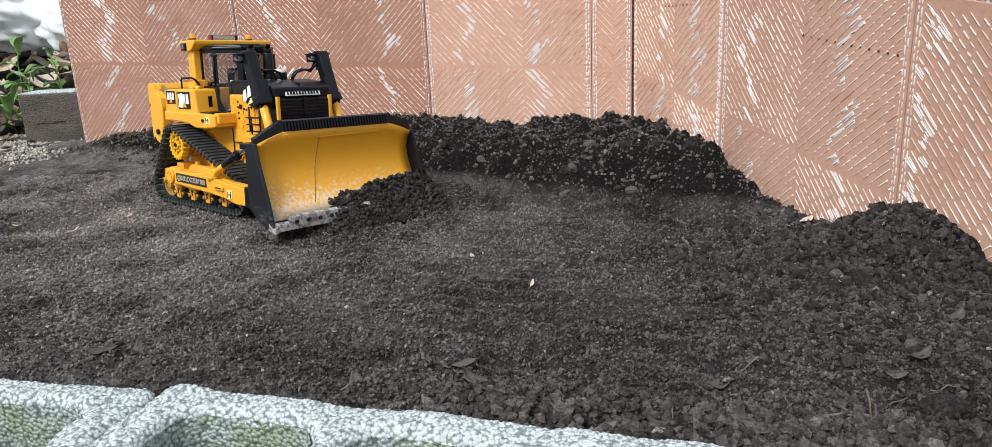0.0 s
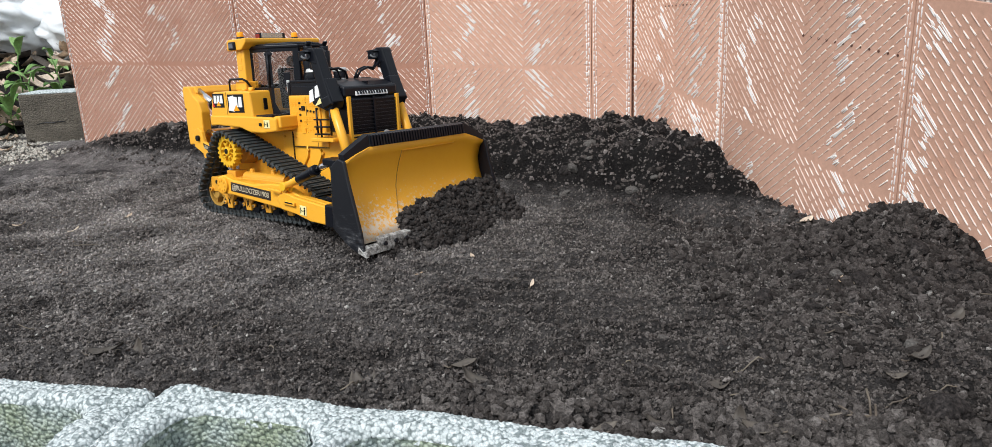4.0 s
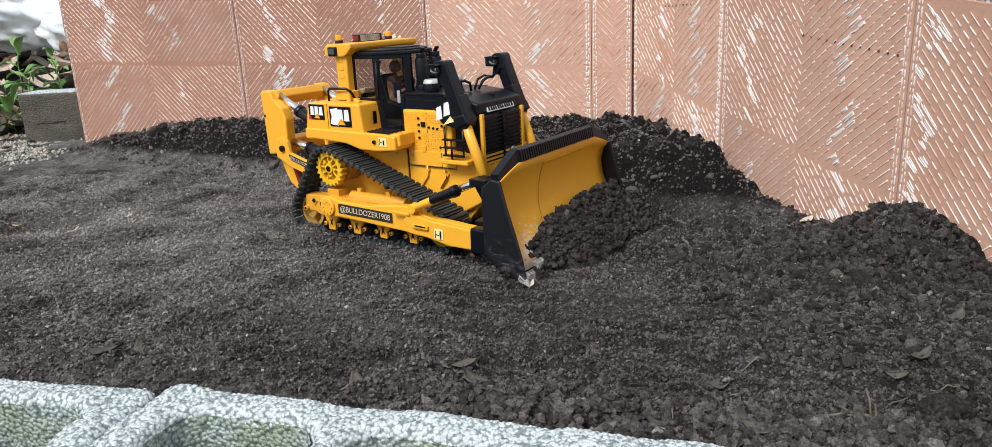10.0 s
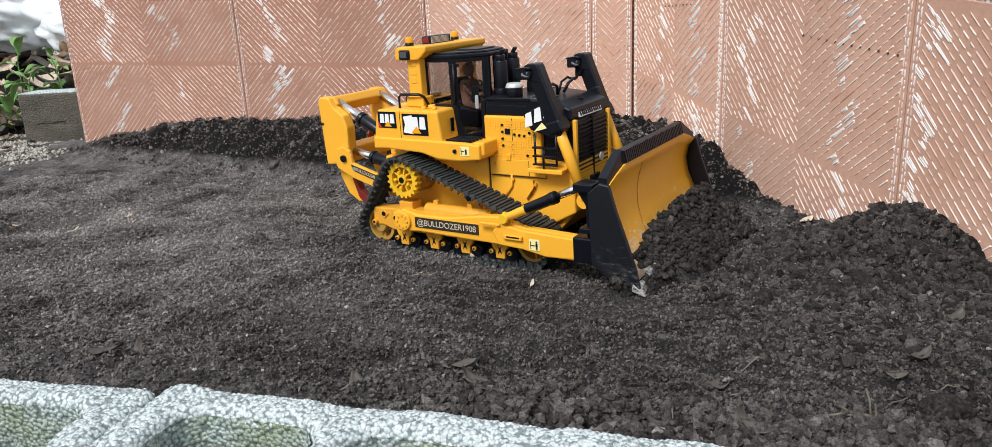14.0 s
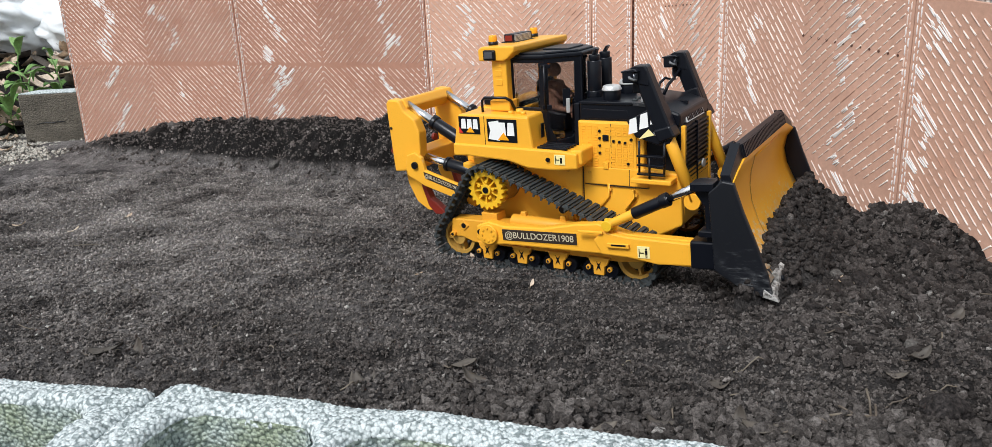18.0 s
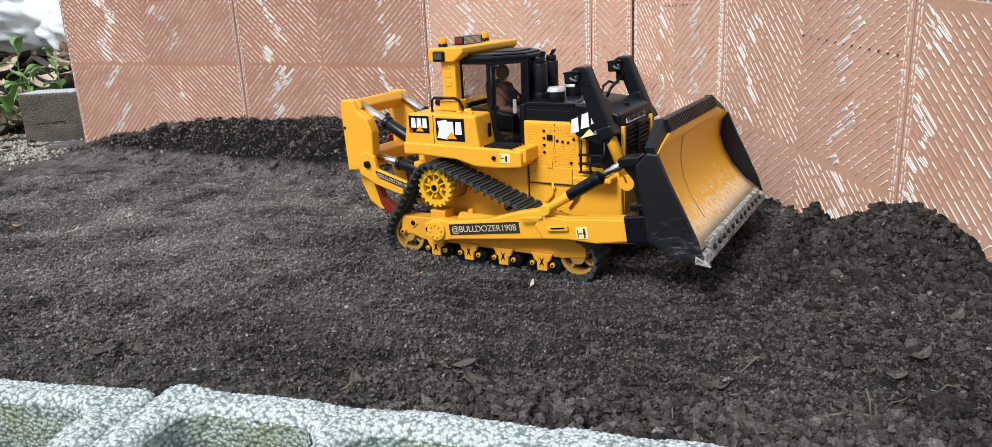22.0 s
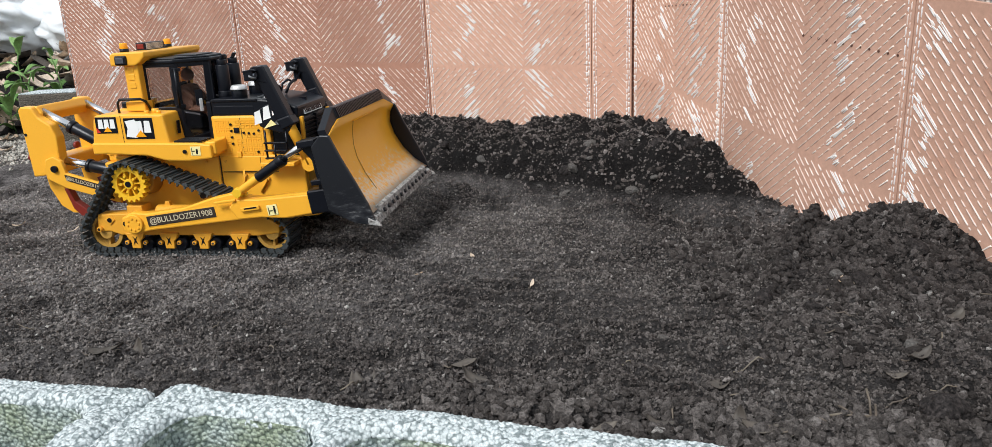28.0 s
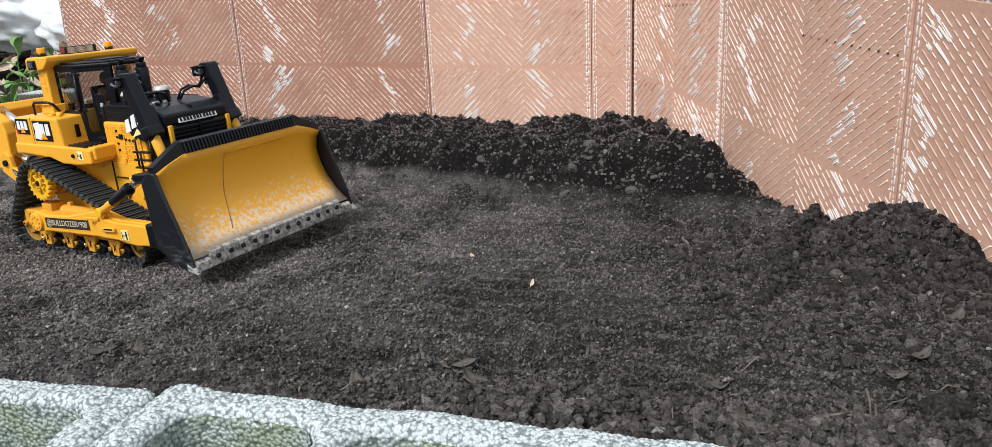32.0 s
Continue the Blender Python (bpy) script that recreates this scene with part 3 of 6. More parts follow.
def clods(name, centres, radii, material, rng, label, category, tiny=False, soft=False):
    """Many small crumbs in one mesh, each rough and angular."""
    v, f = (OCTA_V, OCTA_F) if tiny else ico()
    n = len(centres)
    q = rng.normal(size=(n, 4))
    q /= np.linalg.norm(q, axis=1)[:, None]
    w, x, y, z = q.T
    rot = np.stack([1 - 2 * (y * y + z * z), 2 * (x * y - z * w), 2 * (x * z + y * w), 2 * (x * y + z * w), 1 - 2 * (x * x + z * z), 2 * (y * z - x * w),
                    2 * (x * z - y * w), 2 * (y * z + x * w), 1 - 2 * (x * x + y * y)], -1).reshape(n, 3, 3)
    shape = v[None] * rng.uniform(0.60, 1.40, (n, len(v), 1)) * rng.uniform(0.60, 1.30, (n, 1, 3))
    pts = np.einsum("nij,nvj->nvi", rot, shape) * np.asarray(radii)[:, None, None] + np.asarray(centres)[:, None, :]
    faces = (f[None] + (np.arange(n) * len(v))[:, None, None]).reshape(-1, 3)
    me = bpy.data.meshes.new(name)
    pts = pts.reshape(-1, 3)
    me.vertices.add(len(pts))
    me.vertices.foreach_set("co", pts.ravel())
    me.loops.add(faces.size)
    me.loops.foreach_set("vertex_index", faces.ravel())
    me.polygons.add(len(faces))
    me.polygons.foreach_set("loop_start", np.arange(0, faces.size, 3))
    me.polygons.foreach_set("use_smooth", np.full(len(faces), soft))
    me.update()
    me.materials.append(material)
    return tagged(new(name, me), label, category, kind="stuff")


def in_front_of_walls(x, y):
    """True on the open side of both rows of tiles."""
    ax, ay = LEFT_A
    cx, cy = CORNER
    bx, by = RIGHT_B
    left = (cx - ax) * (y - ay) - (cy - ay) * (x - ax) < -0.012
    right = (bx - cx) * (y - cy) - (by - cy) * (x - cx) < -0.010
    return (left | (x < ax)) & right


def scatter(n, x0, x1, y0, y1, r0, r1, rng, power=3.0, sink=0.3, keep=None):
    x, y = rng.uniform(x0, x1, n), rng.uniform(y0, y1, n)
    r = r0 + (r1 - r0) * rng.uniform(0, 1, n) ** power
    ok = in_front_of_walls(x, y)
    if keep is not None:
        ok &= keep(x, y, rng.uniform(0, 1, n), r)
    x, y, r = x[ok], y[ok], r[ok]
    return np.stack([x, y, ground_height(x, y) + r * (0.75 - sink)], -1), r


def off_block(x, y):
    return y + 0.303 * x > 0.411


def soil_crumbs():
    rng = np.random.RandomState(5)
    rolled = lambda x, y: table_at(ROLLED, x, y)
    slope = lambda x, y: np.interp(x, TOE_X, TOE_Y)
    edge = lambda x, y: y + 0.303 * x
    big = lambda x, y: smooth(0.60, 0.42, edge(x, y)) * smooth(-0.16, 0.02, x)
    coarse = scatter(78000, -0.60, 0.56, 0.30, 0.80, 0.0009, 0.0052, rng, 2.6, 0.25, keep=lambda x, y, u, r: off_block(x, y) & (u < 0.06 + smooth(0.90, 0.50, edge(x, y) - 0.16 * smooth(-0.1, 0.35, x))) & (r < 0.0017 + 0.0034 * big(x, y) + 0.0010 * smooth(0.1, 0.3, x)) & (np.abs(x) < 0.12 + 0.68 * y))
    fine = scatter(158000, -0.90, 0.45, 0.46, 1.50, 0.0009, 0.0024, rng, 2.0, 0.0, keep=lambda x, y, u, r: (y < slope(x, y) - 0.002) & off_block(x, y) & (u > 0.35 * smooth(-0.35, -0.8, x)) & (np.abs(x) < 0.10 + 0.68 * y) & (u < 0.45 + smooth(0.48, 0.66, edge(x, y))))
    mound = scatter(21000, 0.20, 0.52, 0.55, 0.98, 0.0011, 0.0052, rng, 3.2, keep=lambda x, y, u, r: u < np.exp(-((x - 0.41) / 0.12) ** 2 - ((y - 0.76) / 0.11) ** 2) + 0.15)
    bank = scatter(80000, -1.0, 0.42, 0.90, 1.80, 0.0010, 0.0034, rng, 2.6, keep=lambda x, y, u, r: (y > slope(x, y) - 0.012) & (u > 0.1))
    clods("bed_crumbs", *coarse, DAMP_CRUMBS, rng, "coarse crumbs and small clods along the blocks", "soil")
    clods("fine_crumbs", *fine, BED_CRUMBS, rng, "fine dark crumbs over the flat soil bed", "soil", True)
    clods("mound_crumbs", *mound, CRUMBS, rng, "moist dark crumbs on the soil mound", "soil")
    lumps = scatter(3200, -1.0, 0.42, 0.90, 1.80, 0.0022, 0.0058, rng, 2.6, 0.75, keep=lambda x, y, u, r: (y > slope(x, y) - 0.006) & (y < slope(x, y) + 0.11))
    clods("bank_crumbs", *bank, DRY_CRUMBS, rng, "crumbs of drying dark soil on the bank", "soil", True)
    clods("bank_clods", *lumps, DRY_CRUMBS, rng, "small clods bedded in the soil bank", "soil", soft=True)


soil_crumbs()


# ---- clay tiles standing on edge ----
def tile(p0, p1, axis0, axis1, halves, seed, tilt=0.0, low=None, high=0.195, label="", fine=1.0, holes=(), rib=0.0009, smears=((0.24, 0.020, 0.0, 0.010), (0.73, 0.016, 0.05, 0.006)), clay=None):
    """One tile seen from its ridged back. halves: where its centre lies between its edges, 0 to 1."""
    rng = random.Random(seed)
    a, b = Vector((*p0, 0)), Vector((*p1, 0))
    length = (b - a).length
    along = (b - a).normalized()
    face = Vector((along.y, -along.x, 0))
    low = 0.195 if low is None else low

    def at(u, v, w):
        s = u / length
        return along * u + Vector((0, 0, axis0 + (axis1 - axis0) * s + v)) + face * (w - tilt * v)

    bm = bmesh.new()
    g = 0.0006
    c = [[bm.verts.new(at(u, v, w)) for u, v in ((g, -low), (length - g, -low), (length - g, high), (g, high))] for w in (0, -0.009)]
    bm.faces.new(c[0])
    bm.faces.new(c[1][::-1])
    for k in range(4):
        bm.faces.new((c[0][k], c[1][k], c[1][(k + 1) % 4], c[0][(k + 1) % 4]))
    bmesh.ops.recalc_face_normals(bm, faces=bm.faces[:])
    ob = thing("clay_tile", bm, clay or TILE, Matrix.Translation(a), label, "tile", "tiles round the soil bed")
    verts, faces = {0: [], 1: [], 2: []}, {0: [], 1: [], 2: []}

    def bar(u0, v0, u1, v1, half, rise, white):
        d = Vector((u1 - u0, v1 - v0))
        if d.length < 0.002:
            return
        n = Vector((-d.y, d.x)).normalized() * half
        k = len(verts[white])
        e = d * min(0.42, 0.0016 / d.length)
        for (uu, vv), w in (((u0 - n.x * 0.4, v0 - n.y * 0.4), 0), ((u1 - n.x, v1 - n.y), 0), ((u1 + n.x, v1 + n.y), 0), ((u0 + n.x * 0.4, v0 + n.y * 0.4), 0),
                            ((u0 + e.x - n.x * 0.5, v0 + e.y - n.y * 0.5), rise), ((u1 - e.x - n.x * 0.5, v1 - e.y - n.y * 0.5), rise),
                            ((u1 - e.x + n.x * 0.5, v1 - e.y + n.y * 0.5), rise), ((u0 + e.x + n.x * 0.5, v0 + e.y + n.y * 0.5), rise)):
            verts[white].append(at(uu, vv, w))
        for f in ((4, 5, 6, 7), (0, 1, 5, 4), (1, 2, 6, 5), (2, 3, 7, 6), (3, 0, 4, 7)):
            faces[white].append([k + i for i in f])

    centre = halves * length
    pitch = 0.0122
    m = 0.010
    for u_lo, u_hi, v_lo, v_hi, sgn in ((m, centre, 0.003, high - m, -1), (centre, length - m, 0.003, high - m, 1), (m, centre, m - low, -0.003, 1), (centre, length - m, m - low, -0.003, -1)):
        if u_hi - u_lo < 0.012:
            continue
        c0, c1 = (u_lo - v_hi, u_hi - v_lo) if sgn > 0 else (u_lo + v_lo, u_hi + v_hi)
        k = math.floor(c0 / pitch)
        lean = rng.uniform(0.36, 0.66)
        while k * pitch < c1:
            cc = k * pitch + centre % pitch
            k += 1
            u_a, u_b = (max(u_lo, cc + v_lo), min(u_hi, cc + v_hi)) if sgn > 0 else (max(u_lo, cc - v_hi), min(u_hi, cc - v_lo))
            u = u_a + rng.uniform(0, 0.004)
            powder = rng.uniform(-0.25, 0.25) + lean
            while u < u_b - 0.002:
                long_one = rng.random() < 0.35
                step = rng.uniform(0.012, 0.022) if long_one else rng.uniform(0.0045, 0.009)
                u2 = min(u + step, u_b)
                v, v2 = (u - cc, u2 - cc) if sgn > 0 else (cc - u, cc - u2)
                patch = noise.noise(Vector((u * 14 + seed * 5, v * 14, 2.0))) * 0.5
                thick = int(rng.random() < powder + patch)
                # broad smears of powder zigzag down the tile
                band = 0.0
                for c0, amp, ph, wide in smears:
                    saw = abs(((v + ph) / 0.105) % 1.0 - 0.5) * 4 - 1
                    off = abs((u + u2) / 2 - c0 * length - amp * saw - 0.006 * noise.noise(Vector((v * 60, seed, 5))))
                    if off < wide * (0.75 + 0.6 * noise.noise(Vector((v * 35, seed * 3, c0)))):
                        band = 1.0
                if band and rng.random() < 0.85:
                    for _ in range(4):
                        q = rng.uniform(-0.0036, 0.0036)
                        e = rng.uniform(-0.004, 0.004)
                        bar(u + e - rng.uniform(0, 0.002), v + q, u2 + e * 0.5, v2 + q, rng.uniform(0.0005, 0.0011) * min(1.25, fine) ** 1.4, rng.uniform(0.0009, 0.0013), 2)
                bar(u, v, u2, v2, fine * (rng.uniform(0.0007, 0.0013) if thick else rng.uniform(0.0006, 0.0011)), 0.0010, thick)
                u = u2 + rng.uniform(0.0010, 0.0028)
    for edge in (0.0045, 0.0085, length - 0.0045, length - 0.0085):
        v = -low + 0.004
        while v < high - 0.006:
            step = rng.uniform(0.004, 0.012)
            wob = rng.uniform(-0.0006, 0.0006)
            bar(edge + wob, v, edge + wob, min(v + step, high - 0.004), rib * rng.uniform(0.8, 1.5), 0.0012, 2 if rng.random() < 0.6 else 1)
            v += step + 0.002
    for u, v in holes:
        c = at(u, v, 0.0002)
        # Raised dark disc stands for the shade inside the hole.
        part("pin_hole", rod(c, c + face * 0.0007, rng.uniform(0.0011, 0.0019), None, 8), PIT, ob, "dark disc for a shaded pin hole")
    r1 = from_arrays("ridge", verts[0], faces[0], RIDGE, ob)
    r2 = from_arrays("powdered_ridge", verts[1], faces[1], RIB, ob)
    if verts[2]:
        tagged(from_arrays("powder_smear", verts[2], faces[2], POWDER, ob), "zigzag smear of white powder", kind="stuff")
    tagged(r1, kind="stuff")
    tagged(r2, "ridges whitened by dried powder", kind="stuff")
    return ob


PIT = plastic("dark_pit", (0.10, 0.04, 0.025), 0.8, 0.0)
# Added backing tile; its darker clay stands for the shade in the gap.
tile((0.215, 1.432), (0.315, 1.396), 0.150, 0.145, 0.5, 8, smears=(), clay=TILE_RED, label="added terracotta backing tile that fills the gap with dark clay")
TILE_LABEL = "terracotta floor tile on edge, ridged back dusted with white powder"
tile((-0.979, 1.853), (-0.531, 1.690), 0.197, 0.189, 0.485, 1, fine=1.25, clay=TILE_RED, smears=((0.27, 0.024, 0.0, 0.014), (0.62, 0.03, 0.05, 0.005)), label=TILE_LABEL)
tile((-0.531, 1.690), (-0.118, 1.540), 0.189, 0.177, 0.46, 2, fine=1.25, clay=TILE_RED, smears=((0.20, 0.024, 0.03, 0.016), (0.80, 0.018, 0.06, 0.011)), label=TILE_LABEL)
tile((-0.118, 1.540), (0.187, 1.429), 0.177, 0.168, 0.60, 3, fine=1.3, rib=0.0013, clay=TILE_PALE, smears=((0.26, 0.016, 0.02, 0.010), (0.70, 0.020, 0.05, 0.013)), label=TILE_LABEL)
tile((0.187, 1.429), (0.2560, 1.4045), 0.168, 0.163, 0.55, 4, smears=(), rib=0.0012, clay=TILE_PALE, label="narrow cut strip of terracotta tile beside the dark gap")
tile((0.258, 1.396), (0.345, 1.157), 0.162, 0.118, 0.50, 5, fine=1.15, rib=0.0014, clay=TILE_PALE, smears=((0.74, 0.012, 0.04, 0.012), (0.35, 0.012, 0.0, 0.006)), holes=[(0.10 + 0.010 * k, 0.128 + 0.002 * k) for k in range(8)], label=TILE_LABEL)
tile((0.345, 1.157), (0.456, 0.846), 0.118, 0.055, 0.50, 6, high=0.222, fine=0.95, rib=0.0005, smears=((0.72, 0.016, 0.03, 0.012), (0.18, 0.02, 0.06, 0.005)), holes=[(0.165 + 0.0135 * k, 0.147 + 0.0009 * k) for k in range(12)], label=TILE_LABEL)
tile((0.456, 0.846), (0.62, 0.385), 0.055, -0.02, 0.50, 7, high=0.226, fine=0.9, rib=0.0005, smears=((0.05, 0.012, 0.02, 0.012), (0.40, 0.016, 0.05, 0.010)), label=TILE_LABEL)


# ---- hollow concrete blocks along the near edge ----
def hollow_block(at, heading, label):
    """Hollow block lying with its three cells upward, 0.40 by 0.14 by 0.19 m, chipped and whitewashed on top."""
    rng = random.Random(len(label))
    root = tagged(new("hollow_block"), label, "concrete block", "blocks edging the bed")
    root.matrix_basis = pose(*at, 0, 0, heading)
    L, W, H = 0.40, 0.14, 0.19
    holes = [(0.03, 0.13), (0.15, 0.25), (0.27, 0.37)]
    wall = 0.028

    def outline(x0, x1, y0, y1, r, k=5):
        pts = []
        for cx, cy, a0 in ((x1 - r, y1 - r, 0), (x0 + r, y1 - r, 90), (x0 + r, y0 + r, 180), (x1 - r, y0 + r, 270)):
            for i in range(k + 1):
                a = radians(a0 + 90 * i / k)
                pts.append((cx + r * math.cos(a), cy + r * math.sin(a)))
        return pts

    # top: a fine grid that rolls over into the cells and the outer faces, all of rounded grains
    step, roll = 0.00135, 0.009
    gx, gy = np.meshgrid(np.arange(-2, int(L / step) + 4) * step, -np.arange(-2, int(W / step) + 4) * step, indexing="ij")

    def rounded(x, y, x0, x1, y0, y1, r):
        qx, qy = np.abs(x - (x0 + x1) / 2) - (x1 - x0) / 2 + r, np.abs(y - (y0 + y1) / 2) - (y1 - y0) / 2 + r
        return np.hypot(np.maximum(qx, 0), np.maximum(qy, 0)) + np.minimum(np.maximum(qx, qy), 0) - r

    def inside(x, y):
        """How far a place lies inside the solid top."""
        d = -rounded(x, y, 0, L, -W, 0, 0.014)
        for a, b in holes:
            d = np.minimum(d, rounded(x, y, a, b, -W + wall, -wall, 0.022))
        return d + 0.0012 * lattice(x, y, 0.012, 41) + 0.0008 * lattice(x, y, 0.004, 42)

    def grains(x, y, pitch, seed):
        """Rounded grains: high in the middle of each, low in the joints."""
        table = np.random.RandomState(seed).uniform(0, 1, (64, 64, 3))
        i, j = np.floor(x / pitch).astype(int), np.floor(y / pitch).astype(int)
        best = np.full(x.shape, 9.0)
        for a in (-1, 0, 1):
            for b in (-1, 0, 1):
                t = table[(i + a) % 64, (j + b) % 64]
                best = np.minimum(best, np.hypot(x / pitch - i - a - t[..., 0], y / pitch - j - b - t[..., 1]) * (0.8 + 0.5 * t[..., 2]))
        return 1 - best

    d = inside(gx, gy)
    e = 0.0004
    nx, ny = (inside(gx + e, gy) - d) / e, (inside(gx, gy + e) - d) / e
    size = np.maximum(np.hypot(nx, ny), 0.3)
    push = np.where(d < 0, -d, 0) / size ** 2
    px, py = gx + nx * push, gy + ny * push
    k = np.clip(d, 0, roll)
    z = -(roll - np.sqrt(np.maximum(roll ** 2 - (roll - k) ** 2, 0))) + (0.0020 * grains(px + at[0], py, 0.0031, 43) + 0.0009 * grains(px, py + at[0], 0.0017, 44)) * np.clip(d / 0.004, 0.25, 1) + 0.0022 * lattice(px + at[0], py, 0.03, 45) - 0.0008
    keep = d > -step * 0.75
    i = np.arange(gx.size).reshape(gx.shape)
    ok = keep[:-1, :-1] & keep[1:, :-1] & keep[1:, 1:] & keep[:-1, 1:]
    quads = np.stack([i[:-1, :-1], i[:-1, 1:], i[1:, 1:], i[1:, :-1]], -1)[ok]
    used, quads = np.unique(quads, return_inverse=True)
    top = from_arrays("top", np.stack([px, py, z], -1).reshape(-1, 3)[used].tolist(), quads.reshape(-1, 4).tolist(), BLOCK_TOP, root)
    top.data.polygons.foreach_set("use_smooth", np.ones(len(top.data.polygons), dtype=bool))
    tagged(top, "rough whitewashed top")
    for name, mat, ring in [("outer_face", BLOCK_TOP, outline(0.0004, L - 0.0004, -W + 0.0004, -0.0004, 0.014))] + [("cell", BLOCK_IN, outline(a - 0.0004, b + 0.0004, -W + wall - 0.0004, -wall + 0.0004, 0.022)) for a, b in holes]:
        bm = bmesh.new()
        inner = name == "cell"
        rows = []
        for k in range(37):
            z = -0.0050 - (H - 0.0050) * k / 36
            row = []
            for (x, y), (x2, y2) in zip(ring, ring[1:] + ring[:1]):
                for s in np.linspace(0, 1, max(2, int(math.hypot(x2 - x, y2 - y) / 0.004)), endpoint=False):
                    px, py = x + (x2 - x) * s, y + (y2 - y) * s
                    q = Vector((px * 190, py * 190, z * 190))
                    n = abs(noise.noise(q * 0.4)) * 0.0018 + abs(noise.noise(q)) * 0.0030
                    cx, cy = (min(r[0] for r in ring) + max(r[0] for r in ring)) / 2, (min(r[1] for r in ring) + max(r[1] for r in ring)) / 2
                    away = Vector((px - cx, py - cy)).normalized() * (n - 0.0016) * (1 if inner else -1)
                    row.append(bm.verts.new((px + away.x, py + away.y, z)))
            rows.append(row)
        for r0, r1 in zip(rows, rows[1:]):
            for k in range(len(r0)):
                q = (r0[k], r0[(k + 1) % len(r0)], r1[(k + 1) % len(r1)], r1[k])
                bm.faces.new(q if inner else q[::-1]).smooth = True
        if inner:
            bm.faces.new(rows[-1])
        part(name, bm, mat, root, "mossy cell wall" if inner else "")
    return root


hollow_block((-0.226, 0.4825, 0.05), -16.9, "whitewashed hollow concrete block, cells upward, moss inside")
hollow_block((-0.622, 0.560, 0.05), -12.0, "whitewashed hollow concrete block butted against the next one")


# ---- pale concrete ledge behind the near end of the tiles ----
def ledge():
    a, b = Vector((0.456, 0.846, 0)), Vector((0.62, 0.385, 0))
    d = (b - a).normalized()
    bm = box(-0.02, (b - a).length + 0.1, -0.10, -0.04, -0.05, 0.292, 0.004)
    bmesh.ops.subdivide_edges(bm, edges=[e for e in bm.edges if e.calc_length() > 0.1], cuts=8, use_grid_fill=True)
    at = Matrix.Translation((a.x + 0.125, a.y + 0.045, 0)) @ Matrix.Rotation(math.atan2(d.y, d.x), 4, "Z") @ Matrix.Rotation(radians(4.5), 4, "Y")
    thing("concrete_ledge", bm, CRUST, at, "pale crusted mortar ledge behind the tiles", "ledge", kind="structure")


ledge()


# ---- the toy bulldozer ----
def belt_path():
    """The track's line round its three wheels: points and directions at even steps."""
    wheels = [(-0.1075, 0.0292, 0.0252), (-0.062, 0.0925, 0.0278), (0.117, 0.0292, 0.0252)]
    pts = []
    for k in range(3):
        (x0, z0, r0), (x1, z1, r1) = wheels[k], wheels[(k + 1) % 3]
        xp, zp, rp = wheels[k - 1]

        def side(ax, az, ar, bx, bz, br):
            d = math.hypot(bx - ax, bz - az)
            base = math.atan2(bz - az, bx - ax)
            return base + math.pi / 2 + math.asin((ar - br) / d) * -1

        a_in, a_out = side(xp, zp, rp, x0, z0, r0), side(x0, z0, r0, x1, z1, r1)
        while a_out > a_in:
            a_out -= 2 * math.pi
        n = 40
        for i in range(n + 1):
            a = a_in + (a_out - a_in) * i / n
            pts.append((x0 + r0 * math.cos(a), z0 + r0 * math.sin(a)))
    p = np.array(pts + pts[:1])
    s = np.concatenate([[0], np.cumsum(np.hypot(*(p[1:] - p[:-1]).T))])
    return p, s


BELT, BELT_S = belt_path()
BELT_LEN = BELT_S[-1]
SHOES = 66


def belt_at(s):
    s = s % BELT_LEN
    x, z = np.interp(s, BELT_S, BELT[:, 0]), np.interp(s, BELT_S, BELT[:, 1])
    e = 0.003
    x2, z2 = np.interp((s + e) % BELT_LEN, BELT_S, BELT[:, 0]), np.interp((s + e) % BELT_LEN, BELT_S, BELT[:, 1])
    x1, z1 = np.interp((s - e) % BELT_LEN, BELT_S, BELT[:, 0]), np.interp((s - e) % BELT_LEN, BELT_S, BELT[:, 1])
    return float(x), float(z), math.atan2(z2 - z1, x2 - x1)


def shoe_mesh():
    """A track shoe: plate with a grouser bar and two guide lugs; its top is the belt's outside."""
    bm = box(-0.0042, 0.0042, -0.0205, 0.0205, -0.0010, 0.0010, 0.0003)
    box(-0.0012, 0.0012, -0.0196, 0.0196, 0.0008, 0.0030, 0.0003, bm)
    for y in (-0.0192, 0.0192):
        box(-0.0030, 0.0030, y - 0.0013, y + 0.0013, 0.0008, 0.0026, 0.0003, bm)
    box(-0.0036, 0.0036, -0.009, -0.005, -0.0050, -0.0008, 0, bm)
    box(-0.0036, 0.0036, 0.005, 0.009, -0.0050, -0.0008, 0, bm)
    prism([(-0.0016, -0.0008), (0.0016, -0.0008), (0.0006, -0.0052), (-0.0006, -0.0052)], -0.0200, -0.0170, 0, bm)
    prism([(-0.0016, -0.0008), (0.0016, -0.0008), (0.0006, -0.0052), (-0.0006, -0.0052)], 0.0170, 0.0200, 0, bm)
    me = bpy.data.meshes.new("track_shoe")
    bm.to_mesh(me)
    bm.free()
    me.materials.append(RUBBER)
    return me


